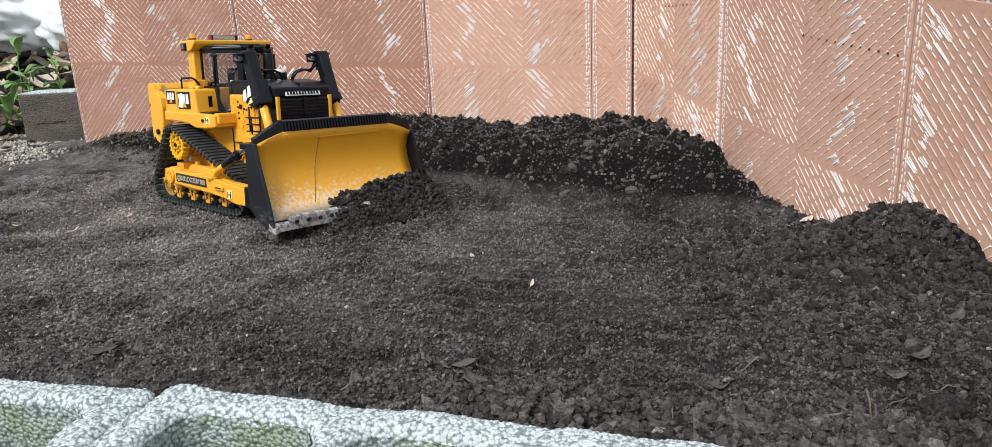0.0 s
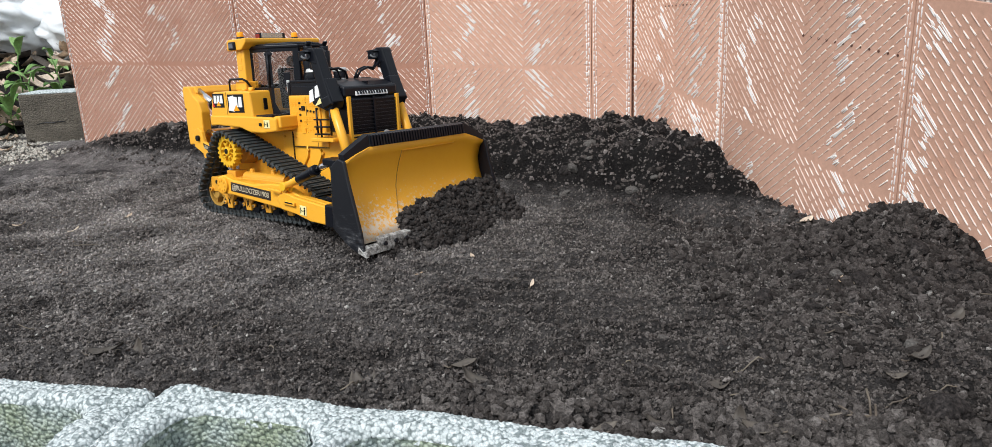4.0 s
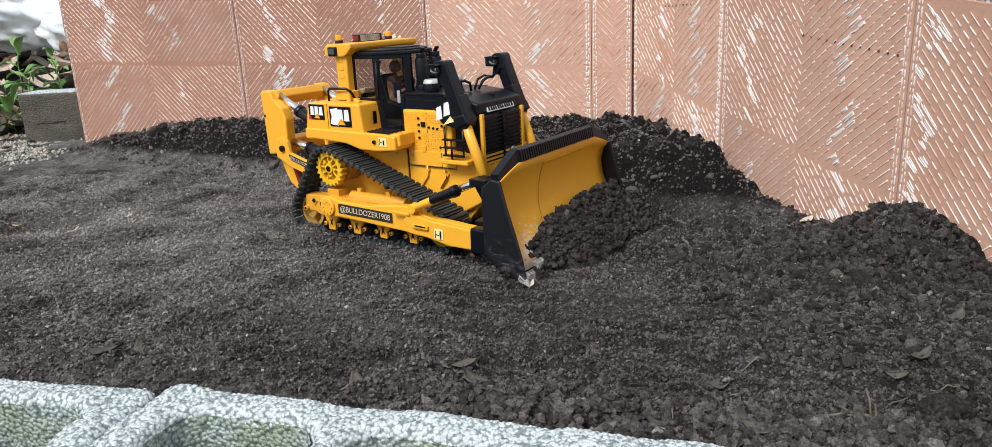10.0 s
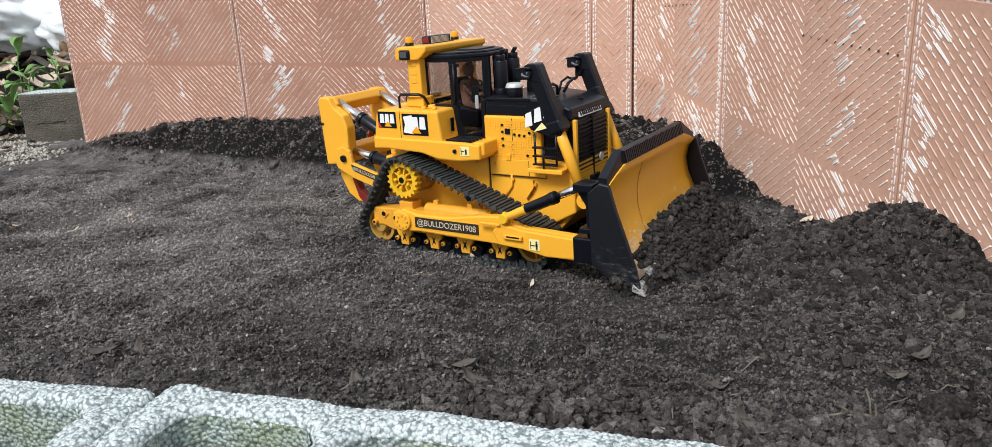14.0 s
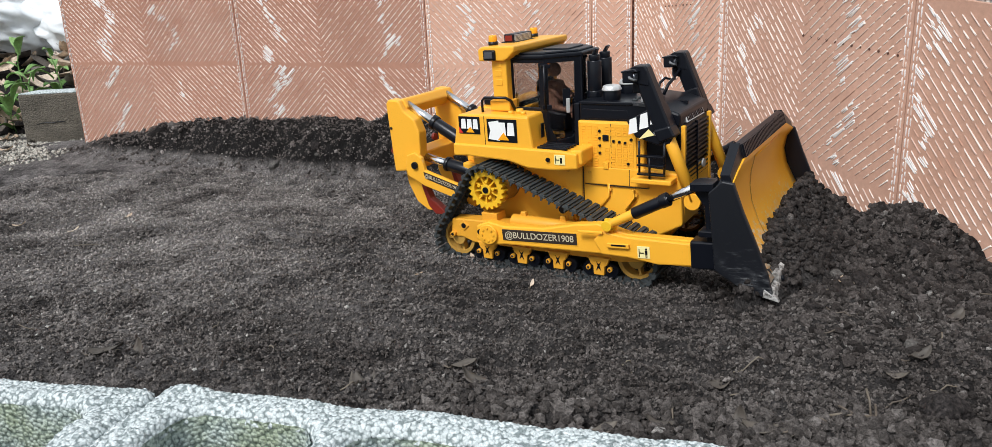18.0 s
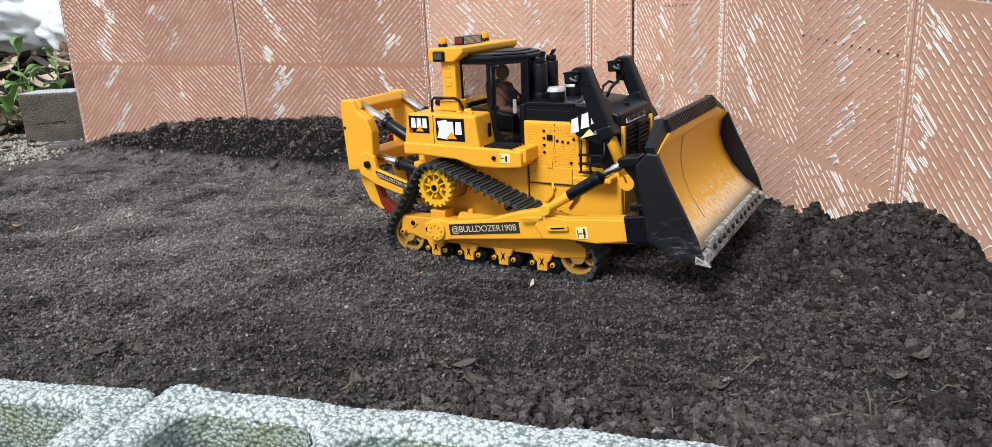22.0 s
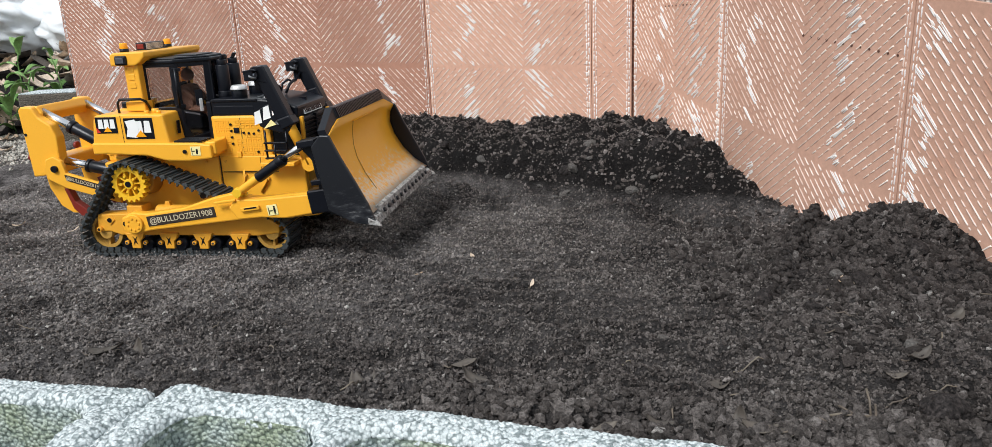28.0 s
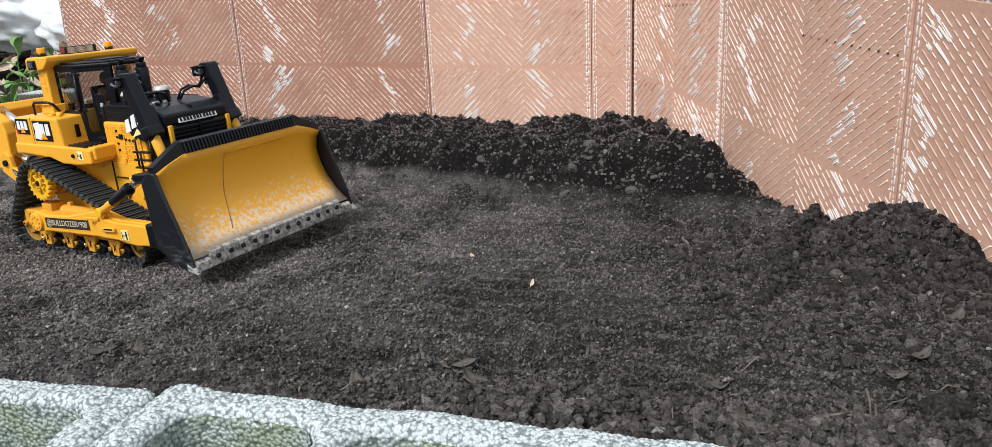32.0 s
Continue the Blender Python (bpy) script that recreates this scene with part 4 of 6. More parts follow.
def wheel_bm(r, width, spokes, hub, teeth=0):
    """A spoked wheel about the y axis, centred on the origin."""
    bm = bmesh.new()
    n = teeth * 4 if teeth else 48
    vs = []
    for k in range(n):
        ro = r + (0.0028 if teeth and k % 4 in (1, 2) else 0.0)
        vs.append([bm.verts.new((rr * math.cos(2 * math.pi * k / n), y, rr * math.sin(2 * math.pi * k / n))) for rr, y in ((ro, -width / 2), (ro, width / 2), (r * 0.80, width / 2), (r * 0.80, -width / 2))])
    for k in range(n):
        a, b = vs[k], vs[(k + 1) % n]
        for i in range(4):
            bm.faces.new((a[i], a[(i + 1) % 4], b[(i + 1) % 4], b[i]))
    rod((0, -width / 2 - 0.002, 0), (0, width / 2 + 0.002, 0), hub, None, 20, bm)
    for k in range(spokes):
        a = 2 * math.pi * k / spokes
        own = bmesh.new()
        box(hub * 0.7, r * 0.85, -width * 0.32, width * 0.32, -0.0016, 0.0016, 0.0004, own)
        bmesh.ops.rotate(own, verts=own.verts[:], cent=(0, 0, 0), matrix=Matrix.Rotation(a, 3, "Y"))
        join(bm, own)
    bmesh.ops.recalc_face_normals(bm, faces=bm.faces[:])
    return bm


def ring_bm(r, inner, width, teeth):
    """A toothed ring about the y axis."""
    bm = bmesh.new()
    n = teeth * 4
    vs = []
    for k in range(n):
        ro = r + (0.0030 if k % 4 in (1, 2) else 0.0)
        vs.append([bm.verts.new((rr * math.cos(2 * math.pi * k / n), y, rr * math.sin(2 * math.pi * k / n))) for rr, y in ((ro, -width / 2), (ro, width / 2), (inner, width / 2), (inner, -width / 2))])
    for k in range(n):
        a, b = vs[k], vs[(k + 1) % n]
        for i in range(4):
            bm.faces.new((a[i], a[(i + 1) % 4], b[(i + 1) % 4], b[i]))
    bmesh.ops.recalc_face_normals(bm, faces=bm.faces[:])
    return bm


def logo_plate(parent, x0, x1, z0, z1, y, torn=False):
    """A dark sticker with pale block strokes over an amber triangle."""
    plate = part("sticker", box(x0, x1, y - 0.0006, y, z0, z1, 0.0003), BLACK, parent, "black sticker with white block marks and an amber triangle")
    w, h = x1 - x0, z1 - z0
    yy = y - 0.0010
    for a, b in ((0.12, 0.36), (0.40, 0.64), (0.68, 0.92)):
        part("mark", prism([(x0 + a * w, z0 + 0.30 * h), (x0 + b * w, z0 + 0.30 * h), (x0 + (b - 0.02) * w, z0 + 0.86 * h), (x0 + (a + 0.03) * w, z0 + 0.86 * h)], yy, yy + 0.0003, 0), WHITE, plate, "white block mark")
    if torn:
        part("scuff", prism([(x0 + 0.04 * w, z0 + 0.12 * h), (x0 + 0.42 * w, z0 + 0.06 * h), (x0 + 0.50 * w, z0 + 0.5 * h), (x0 + 0.40 * w, z0 + 0.94 * h), (x0 + 0.06 * w, z0 + 0.86 * h), (x0 + 0.12 * w, z0 + 0.5 * h)], yy - 0.0002, yy + 0.0001, 0), WHITE, plate, "torn white patch")
    part("triangle", prism([(x0 + 0.36 * w, z0 + 0.10 * h), (x0 + 0.74 * w, z0 + 0.10 * h), (x0 + 0.56 * w, z0 + 0.42 * h)], yy - 0.0005, yy, 0), ORANGE, plate, "amber triangle")
    if not torn:
        part("corner_mark", prism([(x0 + 0.01 * w, z0 + 0.04 * h), (x0 + 0.2 * w, z0 + 0.04 * h), (x0 + 0.01 * w, z0 + 0.4 * h)], yy, yy + 0.0003, 0), SIGNRED, plate, "red corner")
    return plate


def build_dozer():
    root = tagged(new("toy_bulldozer"), "yellow and black toy bulldozer with tracks, blade and rear ripper", "toy bulldozer")
    P = lambda name, bm, mat, label="": part(name, bm, mat, root, label)
    out = {"root": root, "shoes": [], "sprockets": [], "rods": []}

    # hull and engine
    P("hull", prism([(-0.100, 0.055), (-0.104, 0.120), (0.045, 0.126), (0.075, 0.122), (0.152, 0.116), (0.154, 0.060), (0.120, 0.042), (-0.080, 0.042)], -0.053, 0.053, 0.002), YELLOW)
    P("belly_guard", prism([(-0.07, 0.030), (0.125, 0.030), (0.150, 0.058), (-0.09, 0.058)], -0.046, 0.046, 0.002), YELLOW)
    bm = box(0.036, 0.112, -0.0515, 0.0515, 0.114, 0.168, 0.0015)
    P("engine_side", bm, YELLOW)
    for s in (-1, 1):
        cover = P("vent_panel", box(0.039, 0.104, s * 0.0512, s * 0.0535, 0.1155, 0.1665, 0.0008), YELLOW)
        bm = bmesh.new()
        for i in range(9):
            for j in range(8):
                x, z = 0.0412 + i * 0.0068, 0.1185 + j * 0.0058
                if (i in (4, 5) and j in (4, 5)) or i == 3 or (j == 5 and i > 5) or (i == 4 and j == 0):
                    continue
                for a0, a1, b0, b1 in ((0, 0.0052, 0, 0.0009), (0, 0.0052, 0.0033, 0.0042), (0, 0.0009, 0.0009, 0.0033), (0.0043, 0.0052, 0.0009, 0.0033)):
                    box(x + a0, x + a1, s * 0.0533, s * 0.0540, z + b0, z + b1, 0, bm)
        part("vent_slot", bm, YELLOW, cover)
        part("cover_seam", box(0.0750, 0.0757, s * 0.0533, s * 0.0538, 0.1165, 0.1660, 0), LABEL, cover, "dark panel seam")
        for x, z in ((0.0625, 0.158), (0.0625, 0.150), (0.0625, 0.142), (0.0625, 0.134), (0.0786, 0.1475), (0.0852, 0.1468), (0.0918, 0.1462), (0.0985, 0.150), (0.0950, 0.1235)):
            part("fastener", rod((x, s * 0.0530, z), (x, s * 0.0550, z), 0.0015, None, 10), BLACK, cover, "black fastener")
        part("latch", box(0.0660, 0.0728, s * 0.0530, s * 0.0550, 0.1475, 0.1540, 0.0005), BLACK, cover, "black latch")
        part("catch", box(0.0665, 0.0725, s * 0.0530, s * 0.0560, 0.1165, 0.1240, 0.0008), YELLOW, cover)
        P("hull_rib", pipe([(0.060, s * 0.0535, 0.070), (0.072, s * 0.0545, 0.086), (0.072, s * 0.0545, 0.100)], 0.0016), YELLOW)
        P("hull_panel", box(0.044, 0.118, s * 0.053, s * 0.0548, 0.099, 0.118, 0.0008), YELLOW)
        P("hull_panel", box(0.020, 0.040, s * 0.053, s * 0.0545, 0.070, 0.120, 0.0008), YELLOW)
        P("panel_seam", box(0.0415, 0.0421, s * 0.0530, s * 0.0551, 0.074, 0.119, 0), LABEL, "dark panel seam")
        P("panel_seam", box(0.044, 0.118, s * 0.0530, s * 0.0551, 0.0978, 0.0984, 0), LABEL, "dark panel seam")
        P("panel_seam", box(0.0960, 0.0966, s * 0.0545, s * 0.0551, 0.0995, 0.1175, 0), LABEL, "dark panel seam")
        P("hull_rib", pipe([(0.092, s * 0.0545, 0.072), (0.103, s * 0.0555, 0.086), (0.101, s * 0.0555, 0.096)], 0.0015), YELLOW)
        for bx, bz in ((0.060, 0.071), (0.074, 0.094), (0.104, 0.090), (0.050, 0.112), (0.114, 0.112), (0.024, 0.112), (0.036, 0.078)):
            P("hull_bolt", rod((bx, s * 0.0530, bz), (bx, s * 0.0562, bz), 0.0017, None, 8), SOILED_YELLOW)
        P("hull_step", box(0.104, 0.148, s * 0.053, s * 0.072, 0.108, 0.113, 0.001), YELLOW)
    hood = P("hood", prism([(0.036, 0.166), (0.036, 0.1885), (0.104, 0.1875), (0.128, 0.1845), (0.149, 0.1775), (0.149, 0.164), (0.110, 0.1635)], -0.0475, 0.0475, 0.0025), BLACK, "black engine hood")
    for s in (-1, 1):
        part("hood_rail", box(0.038, 0.098, s * 0.0470, s * 0.0488, 0.1850, 0.1885, 0.0008), BLACK, hood)
        part("hood_slot", prism([(0.041, 0.170), (0.038, 0.175), (0.041, 0.1805), (0.092, 0.1795), (0.096, 0.170)], s * 0.0473, s * 0.0482, 0.0004), BLACK, hood)
    for k, (x, y, r) in enumerate(((0.094, -0.030, 0.0034), (0.101, -0.020, 0.0042), (0.092, -0.016, 0.0030), (0.105, -0.033, 0.0036), (0.098, -0.006, 0.0034), (0.106, -0.010, 0.0028), (0.110, -0.024, 0.0030))):
        part("deck_cap", rod((x, y, 0.1865), (x, y, 0.1890), r, None, 12, None, 0.0004), SILVER if k % 2 else RUBBER, hood, "small round cap on the hood")
    part("hood_crease", box(0.112, 0.142, -0.0010, 0.0010, 0.1795, 0.1835, 0), BLACK, hood)
    for s in (-1, 1):
        st = P("exhaust_pipe", rod((0.0405, s * 0.0145, 0.186), (0.0405, s * 0.0145, 0.2280), 0.0079, None, 24, None, 0.001), BLACK, "black exhaust pipe")
        part("collar", rod((0.0405, s * 0.0145, 0.186), (0.0405, s * 0.0145, 0.1955), 0.0087, None, 24, None, 0.0008), BLACK, st)
        part("outlet", rod((0.0405, s * 0.0145, 0.2275), (0.0405, s * 0.0145, 0.2345), 0.0060, None, 20, None, 0.0006), BLACK, st)
        part("flap", prism([(0.0390, 0.2345), (0.0420, 0.2345), (0.0460, 0.2405), (0.0436, 0.2415)], s * 0.0145 - 0.0035, s * 0.0145 + 0.0035, 0.0005), BLACK, st)
        y = -0.029 if s < 0 else 0.018
        ac = P("air_cleaner", rod((0.0670, y, 0.186), (0.0670, y, 0.1985), 0.0094, None, 28, None, 0.001), BLACK)
        part("cap", rod((0.0670, y, 0.1980), (0.0670, y, 0.2035), 0.0112, 0.0088, 28, None, 0.0012), SILVER, ac, "silver dome cap")
    # grille and nose
    nose = P("radiator_frame", prism([(0.112, 0.060), (0.112, 0.166), (0.146, 0.165), (0.150, 0.160), (0.150, 0.066)], -0.0455, 0.0455, 0.0015), BLACK)
    for k in range(15):
        z = 0.091 + k * 0.0048
        part("grille_slat", box(0.1495, 0.1525, -0.040, 0.040, z, z + 0.0022, 0.0004), BLACK, nose)
    part("grille_divider", box(0.1495, 0.1535, -0.0015, 0.0015, 0.088, 0.163, 0.0004), BLACK, nose)
    part("nose_plate", box(0.1495, 0.1540, -0.046, -0.041, 0.070, 0.165, 0.0008), YELLOW, nose)
    part("nose_plate", box(0.1495, 0.1540, 0.041, 0.046, 0.070, 0.165, 0.0008), YELLOW, nose)
    part("tow_box", box(0.150, 0.156, -0.012, 0.010, 0.083, 0.095, 0.001), BLACK, nose)
    part("hood_badge", rod((0.1530, 0.018, 0.112), (0.1550, 0.018, 0.112), 0.0050, None, 18), SILVER, nose, "round silver emblem plate")
    badge = P("badge", prism([(0.1490, 0.1655), (0.1510, 0.1655), (0.1475, 0.1755), (0.1455, 0.1755)], -0.029, 0.029, 0.0004), WHITE, "pale name plate with dark bars")
    for k in range(11):
        y = -0.0265 + k * 0.0049
        part("mark", prism([(0.1500, 0.1672), (0.1514, 0.1672), (0.1486, 0.1738), (0.1476, 0.1738)], y, y + (0.0030 if k % 3 else 0.0022), 0), BLACK, badge, "dark bar")

    # side tanks, mudguards, steps
    for s in (-1, 1):
        tank = P("side_tank", prism([(-0.108, 0.139), (-0.102, 0.170), (-0.099, 0.1765), (-0.062, 0.1775), (-0.008, 0.1765), (-0.003, 0.139)], s * 0.040, s * 0.0845, 0.0025), YELLOW)
        part("filler_cap", rod((-0.028, s * 0.066, 0.176), (-0.028, s * 0.066, 0.1815), 0.0042, None, 14), YELLOW, tank)
        part("filler_cap", rod((-0.036, s * 0.072, 0.176), (-0.036, s * 0.072, 0.180), 0.003, None, 12), YELLOW, tank)
        part("filler_cap", rod((-0.020, s * 0.072, 0.176), (-0.020, s * 0.072, 0.180), 0.003, None, 12), YELLOW, tank)
        part("recess", box(-0.0025, -0.0010, s * 0.060, s * 0.066, 0.150, 0.166, 0.0004), BLACK, tank)
        part("panel_seam", box(-0.0645, -0.0638, s * 0.0843, s * 0.0847, 0.143, 0.176, 0), BLACK, tank)
        P("mudguard", prism([(-0.108, 0.128), (-0.108, 0.143), (0.030, 0.141), (0.050, 0.139), (0.050, 0.122), (0.020, 0.119), (-0.010, 0.1195), (-0.034, 0.126), (-0.090, 0.129)], s * 0.050, s * 0.0865, 0.002), YELLOW)
        P("mudguard_tip", box(0.040, 0.054, s * 0.052, s * 0.082, 0.126, 0.142, 0.002), YELLOW)
        for k in range(4):
            P("step_bar", box(0.000 + 0.0, 0.036, s * (0.056 + 0.0072 * k), s * (0.0600 + 0.0072 * k), 0.1405, 0.1435, 0.0006), BLACK)
        lamp = P("mudguard_lamp", rod((0.016, s * 0.086, 0.131), (0.016, s * 0.0885, 0.131), 0.0024, None, 12), BLACK)
        st = P("warning_sticker", box(0.0235, 0.0365, s * 0.0864, s * 0.0871, 0.126, 0.137, 0.0002), PALE, "pale sticker with a dark sign")
        bm = box(0.0250, 0.0256, s * 0.0870, s * 0.0875, 0.1275, 0.1355, 0)
        box(0.0258, 0.0296, s * 0.0870, s * 0.0875, 0.1312, 0.1320, 0, bm)
        box(0.0308, 0.0330, s * 0.0870, s * 0.0875, 0.1280, 0.1340, 0, bm)
        part("sign", bm, BLACK, st)
        P("hand_rail", pipe([(-0.074, s * 0.070, 0.176), (-0.074, s * 0.070, 0.190), (-0.071, s * 0.070, 0.1935), (-0.044, s * 0.068, 0.1935), (-0.040, s * 0.064, 0.190), (-0.039, s * 0.056, 0.178)], 0.0017), BLACK, "black hand rail")
        if s < 0:
            logo_plate(tank, -0.0985, -0.0700, 0.1545, 0.1745, -0.0845)
            logo_plate(tank, -0.0605, -0.0220, 0.1470, 0.1728, -0.0845, True)
    P("rear_deck", box(-0.100, -0.040, -0.042, 0.042, 0.120, 0.178, 0.002), YELLOW)
    P("rear_fitting", box(-0.098, -0.080, -0.030, -0.010, 0.178, 0.186, 0.002), BLACK)
    P("rear_fitting", box(-0.094, -0.084, 0.008, 0.030, 0.178, 0.185, 0.002), SILVER)

    # roll bar and roof
    for s in (-1, 1):
        post = P("roll_bar_post", box(-0.064, -0.045, s * 0.045, s * 0.061, 0.178, 0.238, 0.0015), YELLOW)
        part("foot", box(-0.067, -0.041, s * 0.043, s * 0.065, 0.178, 0.190, 0.0015), YELLOW, post)
        for k in range(3):
            part("pocket", box(-0.059, -0.051, s * 0.0608, s * 0.0616, 0.206 + 0.010 * k, 0.213 + 0.010 * k, 0.0004), YELLOW, post)
    P("roll_bar", prism([(-0.078, 0.2335), (-0.078, 0.2465), (-0.073, 0.2495), (-0.031, 0.2500), (-0.031, 0.2440), (-0.040, 0.2360), (-0.046, 0.2335)], -0.066, 0.066, 0.0018), YELLOW)
    for s in (-1, 1):
        b = P("beacon", rod((-0.068, s * 0.048, 0.252), (-0.068, s * 0.048, 0.2605), 0.0050, 0.0046, 18, None, 0.001), ORANGE, "orange beacon")
        part("base", rod((-0.068, s * 0.048, 0.2485), (-0.068, s * 0.048, 0.2535), 0.0054, None, 18), BLACK, b)
        w = P("work_lamp", box(-0.0700, -0.0545, s * 0.0600, s * 0.0690, 0.2345, 0.2460, 0.0018), BLACK, "black square work lamp")
        part("lens", box(-0.0675, -0.0570, s * 0.0688, s * 0.0700, 0.2368, 0.2438, 0.0005), LENS, w, "clear lamp lens")
    ac = P("roof_unit", box(-0.0690, -0.0560, -0.022, 0.022, 0.2490, 0.2590, 0.0010), BLACK, "black roof unit with a silver louvred front")
    part("base", box(-0.0710, -0.0530, -0.025, 0.025, 0.2485, 0.2505, 0.0005), BLACK, ac)
    for k in range(6):
        part("louvre", box(-0.0562, -0.0546, -0.020, 0.016, 0.2508 + 0.0013 * k, 0.2515 + 0.0013 * k, 0), SILVER, ac, "silver louvre")
    part("side_lens", box(-0.0672, -0.0578, -0.0228, -0.0215, 0.2510, 0.2575, 0.0004), RED, ac, "dark red lens")
    # cab: posts, sills, panes, the seat and a figure
    slab = lambda poly, z0, z1: upright(poly, z0, z1, 0.0015)
    plan = lambda g: [(-0.046, -0.050 - g), (-0.003, -0.050 - g), (0.0275 + g, -0.0215 - 0.4 * g), (0.0275 + g, 0.0215 + 0.4 * g), (-0.003, 0.050 + g), (-0.046, 0.050 + g)]
    P("cab_roof", slab(plan(0.0025), 0.2335, 0.2385), BLACK, "black cab roof")
    P("roof_panel", slab(plan(-0.0035), 0.2380, 0.2408), BLACK)
    P("roof_hatch", box(-0.020, 0.012, -0.020, 0.020, 0.2405, 0.2425, 0.001), BLACK)
    P("cab_floor", slab(plan(-0.001), 0.136, 0.146), BLACK)
    P("cab_back", box(-0.046, -0.043, -0.046, 0.046, 0.146, 0.184, 0.0008), BLACK)
    P("fire_wall", box(0.0300, 0.0362, -0.0475, 0.0475, 0.136, 0.1860, 0.001), BLACK)
    P("cab_front", box(0.0250, 0.0290, -0.0215, 0.0215, 0.136, 0.168, 0.0008), BLACK)
    for s in (-1, 1):
        for x0, x1 in ((-0.046, -0.0435), (-0.0105, -0.0015)):
            P("cab_post", box(x0, x1, s * 0.0460, s * 0.0505, 0.138, 0.236, 0.0010), BLACK)
        P("cab_post", box(0.0250, 0.0292, s * 0.0185, s * 0.0230, 0.138, 0.236, 0.0010), BLACK)
        P("cab_sill", box(-0.044, -0.009, s * 0.0460, s * 0.0505, 0.138, 0.1805, 0.0010), BLACK)
        P("cab_header", box(-0.044, -0.002, s * 0.0460, s * 0.0508, 0.2295, 0.2360, 0.0010), BLACK)
        # the door runs from the middle post inwards to the front post; u is counted along it
        f = 0.0010 * s
        door = P("cab_door", prism([(0, 0.137), (0.0420, 0.137), (0.0420, 0.236), (0.0340, 0.236), (0.0330, 0.1500), (0.0290, 0.1450), (0.0110, 0.1430), (0.0035, 0.1590), (0.0035, 0.1780), (0, 0.1780)], -f, f, 0.0005), BLACK, "black glazed cab door")
        door.matrix_basis = pose(-0.003, s * 0.0500, 0, 0, 0, -s * 43.1)
        part("frame_bar", box(0, 0.0035, -f, f, 0.1780, 0.2360, 0.0004), BLACK, door)
        part("frame_bar", box(0.0035, 0.0340, -f, f, 0.2290, 0.2360, 0.0004), BLACK, door)
        part("pane", prism([(0.0035, 0.1590), (0.0110, 0.1430), (0.0290, 0.1450), (0.0335, 0.1500), (0.0340, 0.2295), (0.0035, 0.2295)], -0.4 * f, 0.4 * f, 0), GLASS, door)
        part("handle", box(0.0225, 0.0265, 1.2 * f, 4.5 * f, 0.1730, 0.1890, 0.0006), SILVER, door, "grey door handle")
        part("lock", box(0.0190, 0.0280, 0.8 * f, 2.6 * f, 0.1800, 0.2000, 0.0006), BLACK, door)
        part("hinge", box(-0.0050, 0.0060, 0.5 * f, 3.0 * f, 0.1790, 0.1835, 0.0006), BLACK, door)
        part("hinge", box(-0.0050, 0.0060, 0.5 * f, 3.0 * f, 0.2240, 0.2280, 0.0006), BLACK, door)
        part("hinge_rod", pipe([(-0.0010, 2.0 * f, 0.1800), (-0.0010, 2.0 * f, 0.2280)], 0.0015), BLACK, door)
        P("side_pane", box(-0.0435, -0.0100, s * 0.0482, s * 0.0490, 0.1800, 0.2300, 0), GLASS)
    P("windscreen", box(0.0268, 0.0275, -0.0190, 0.0190, 0.166, 0.234, 0), GLASS)
    P("rear_pane", box(-0.0444, -0.0438, -0.044, 0.044, 0.184, 0.234, 0), GLASS)
    seat = P("seat", prism([(-0.030, 0.148), (-0.034, 0.205), (-0.028, 0.208), (-0.020, 0.172), (0.004, 0.168), (0.004, 0.148)], -0.016, 0.016, 0.003), BLACK)
    P("cab_front", box(0.0290, 0.0320, -0.046, 0.046, 0.138, 0.166, 0.0008), BLACK)
    P("console", prism([(0.010, 0.146), (0.012, 0.186), (0.018, 0.190), (0.022, 0.182), (0.024, 0.146)], -0.016, 0.012, 0.002), BLACK)
    bm = box(-0.026, -0.008, -0.012, 0.012, 0.170, 0.204, 0.005)
    own = bmesh.new()
    bmesh.ops.create_uvsphere(own, u_segments=14, v_segments=10, radius=0.0082, matrix=Matrix.Translation((-0.017, 0, 0.216)))
    join(bm, own)
    for s in (-1, 1):
        rod((-0.017, s * 0.013, 0.198), (-0.002, s * 0.014, 0.184), 0.0036, 0.003, 10, bm)
        rod((-0.002, s * 0.014, 0.184), (0.010, s * 0.010, 0.188), 0.003, 0.0024, 10, bm)
        rod((-0.014, s * 0.007, 0.174), (0.010, s * 0.008, 0.170), 0.0048, 0.0042, 10, bm)
        rod((0.010, s * 0.008, 0.170), (0.014, s * 0.008, 0.150), 0.0040, 0.0034, 10, bm)
    P("doll", bm, DOLL, "small plastic doll seated at the controls")

    # lift cylinders with their brackets and lamps
    for s in (-1, 1):
        y = s * 0.060
        br = P("cylinder_bracket", prism([(0.1075, 0.156), (0.0985, 0.172), (0.128, 0.188), (0.136, 0.190), (0.149, 0.160), (0.145, 0.150), (0.133, 0.148)], s * 0.0480, s * 0.0665, 0.0015), BLACK, "black bracket with a white block mark")
        if s < 0:
            yy = -0.0671
            for k in range(3):
                a = 0.1010 + 0.0118 * k
                zb = 0.1585 + 0.0056 * k
                part("mark", prism([(a, zb), (a + 0.0098, zb + 0.0030), (a + 0.0086, zb + 0.0182), (a + 0.0014, zb + 0.0155)], yy, yy + 0.0004, 0), WHITE, br, "white block mark")
            part("triangle", prism([(0.1120, 0.1540), (0.1290, 0.1590), (0.1230, 0.1650)], -0.0676, -0.0672, 0), PALE, br, "pale triangle")
            part("pin", rod((0.1310, -0.0665, 0.1615), (0.1310, -0.0685, 0.1615), 0.0026, None, 14), CHROME, br)
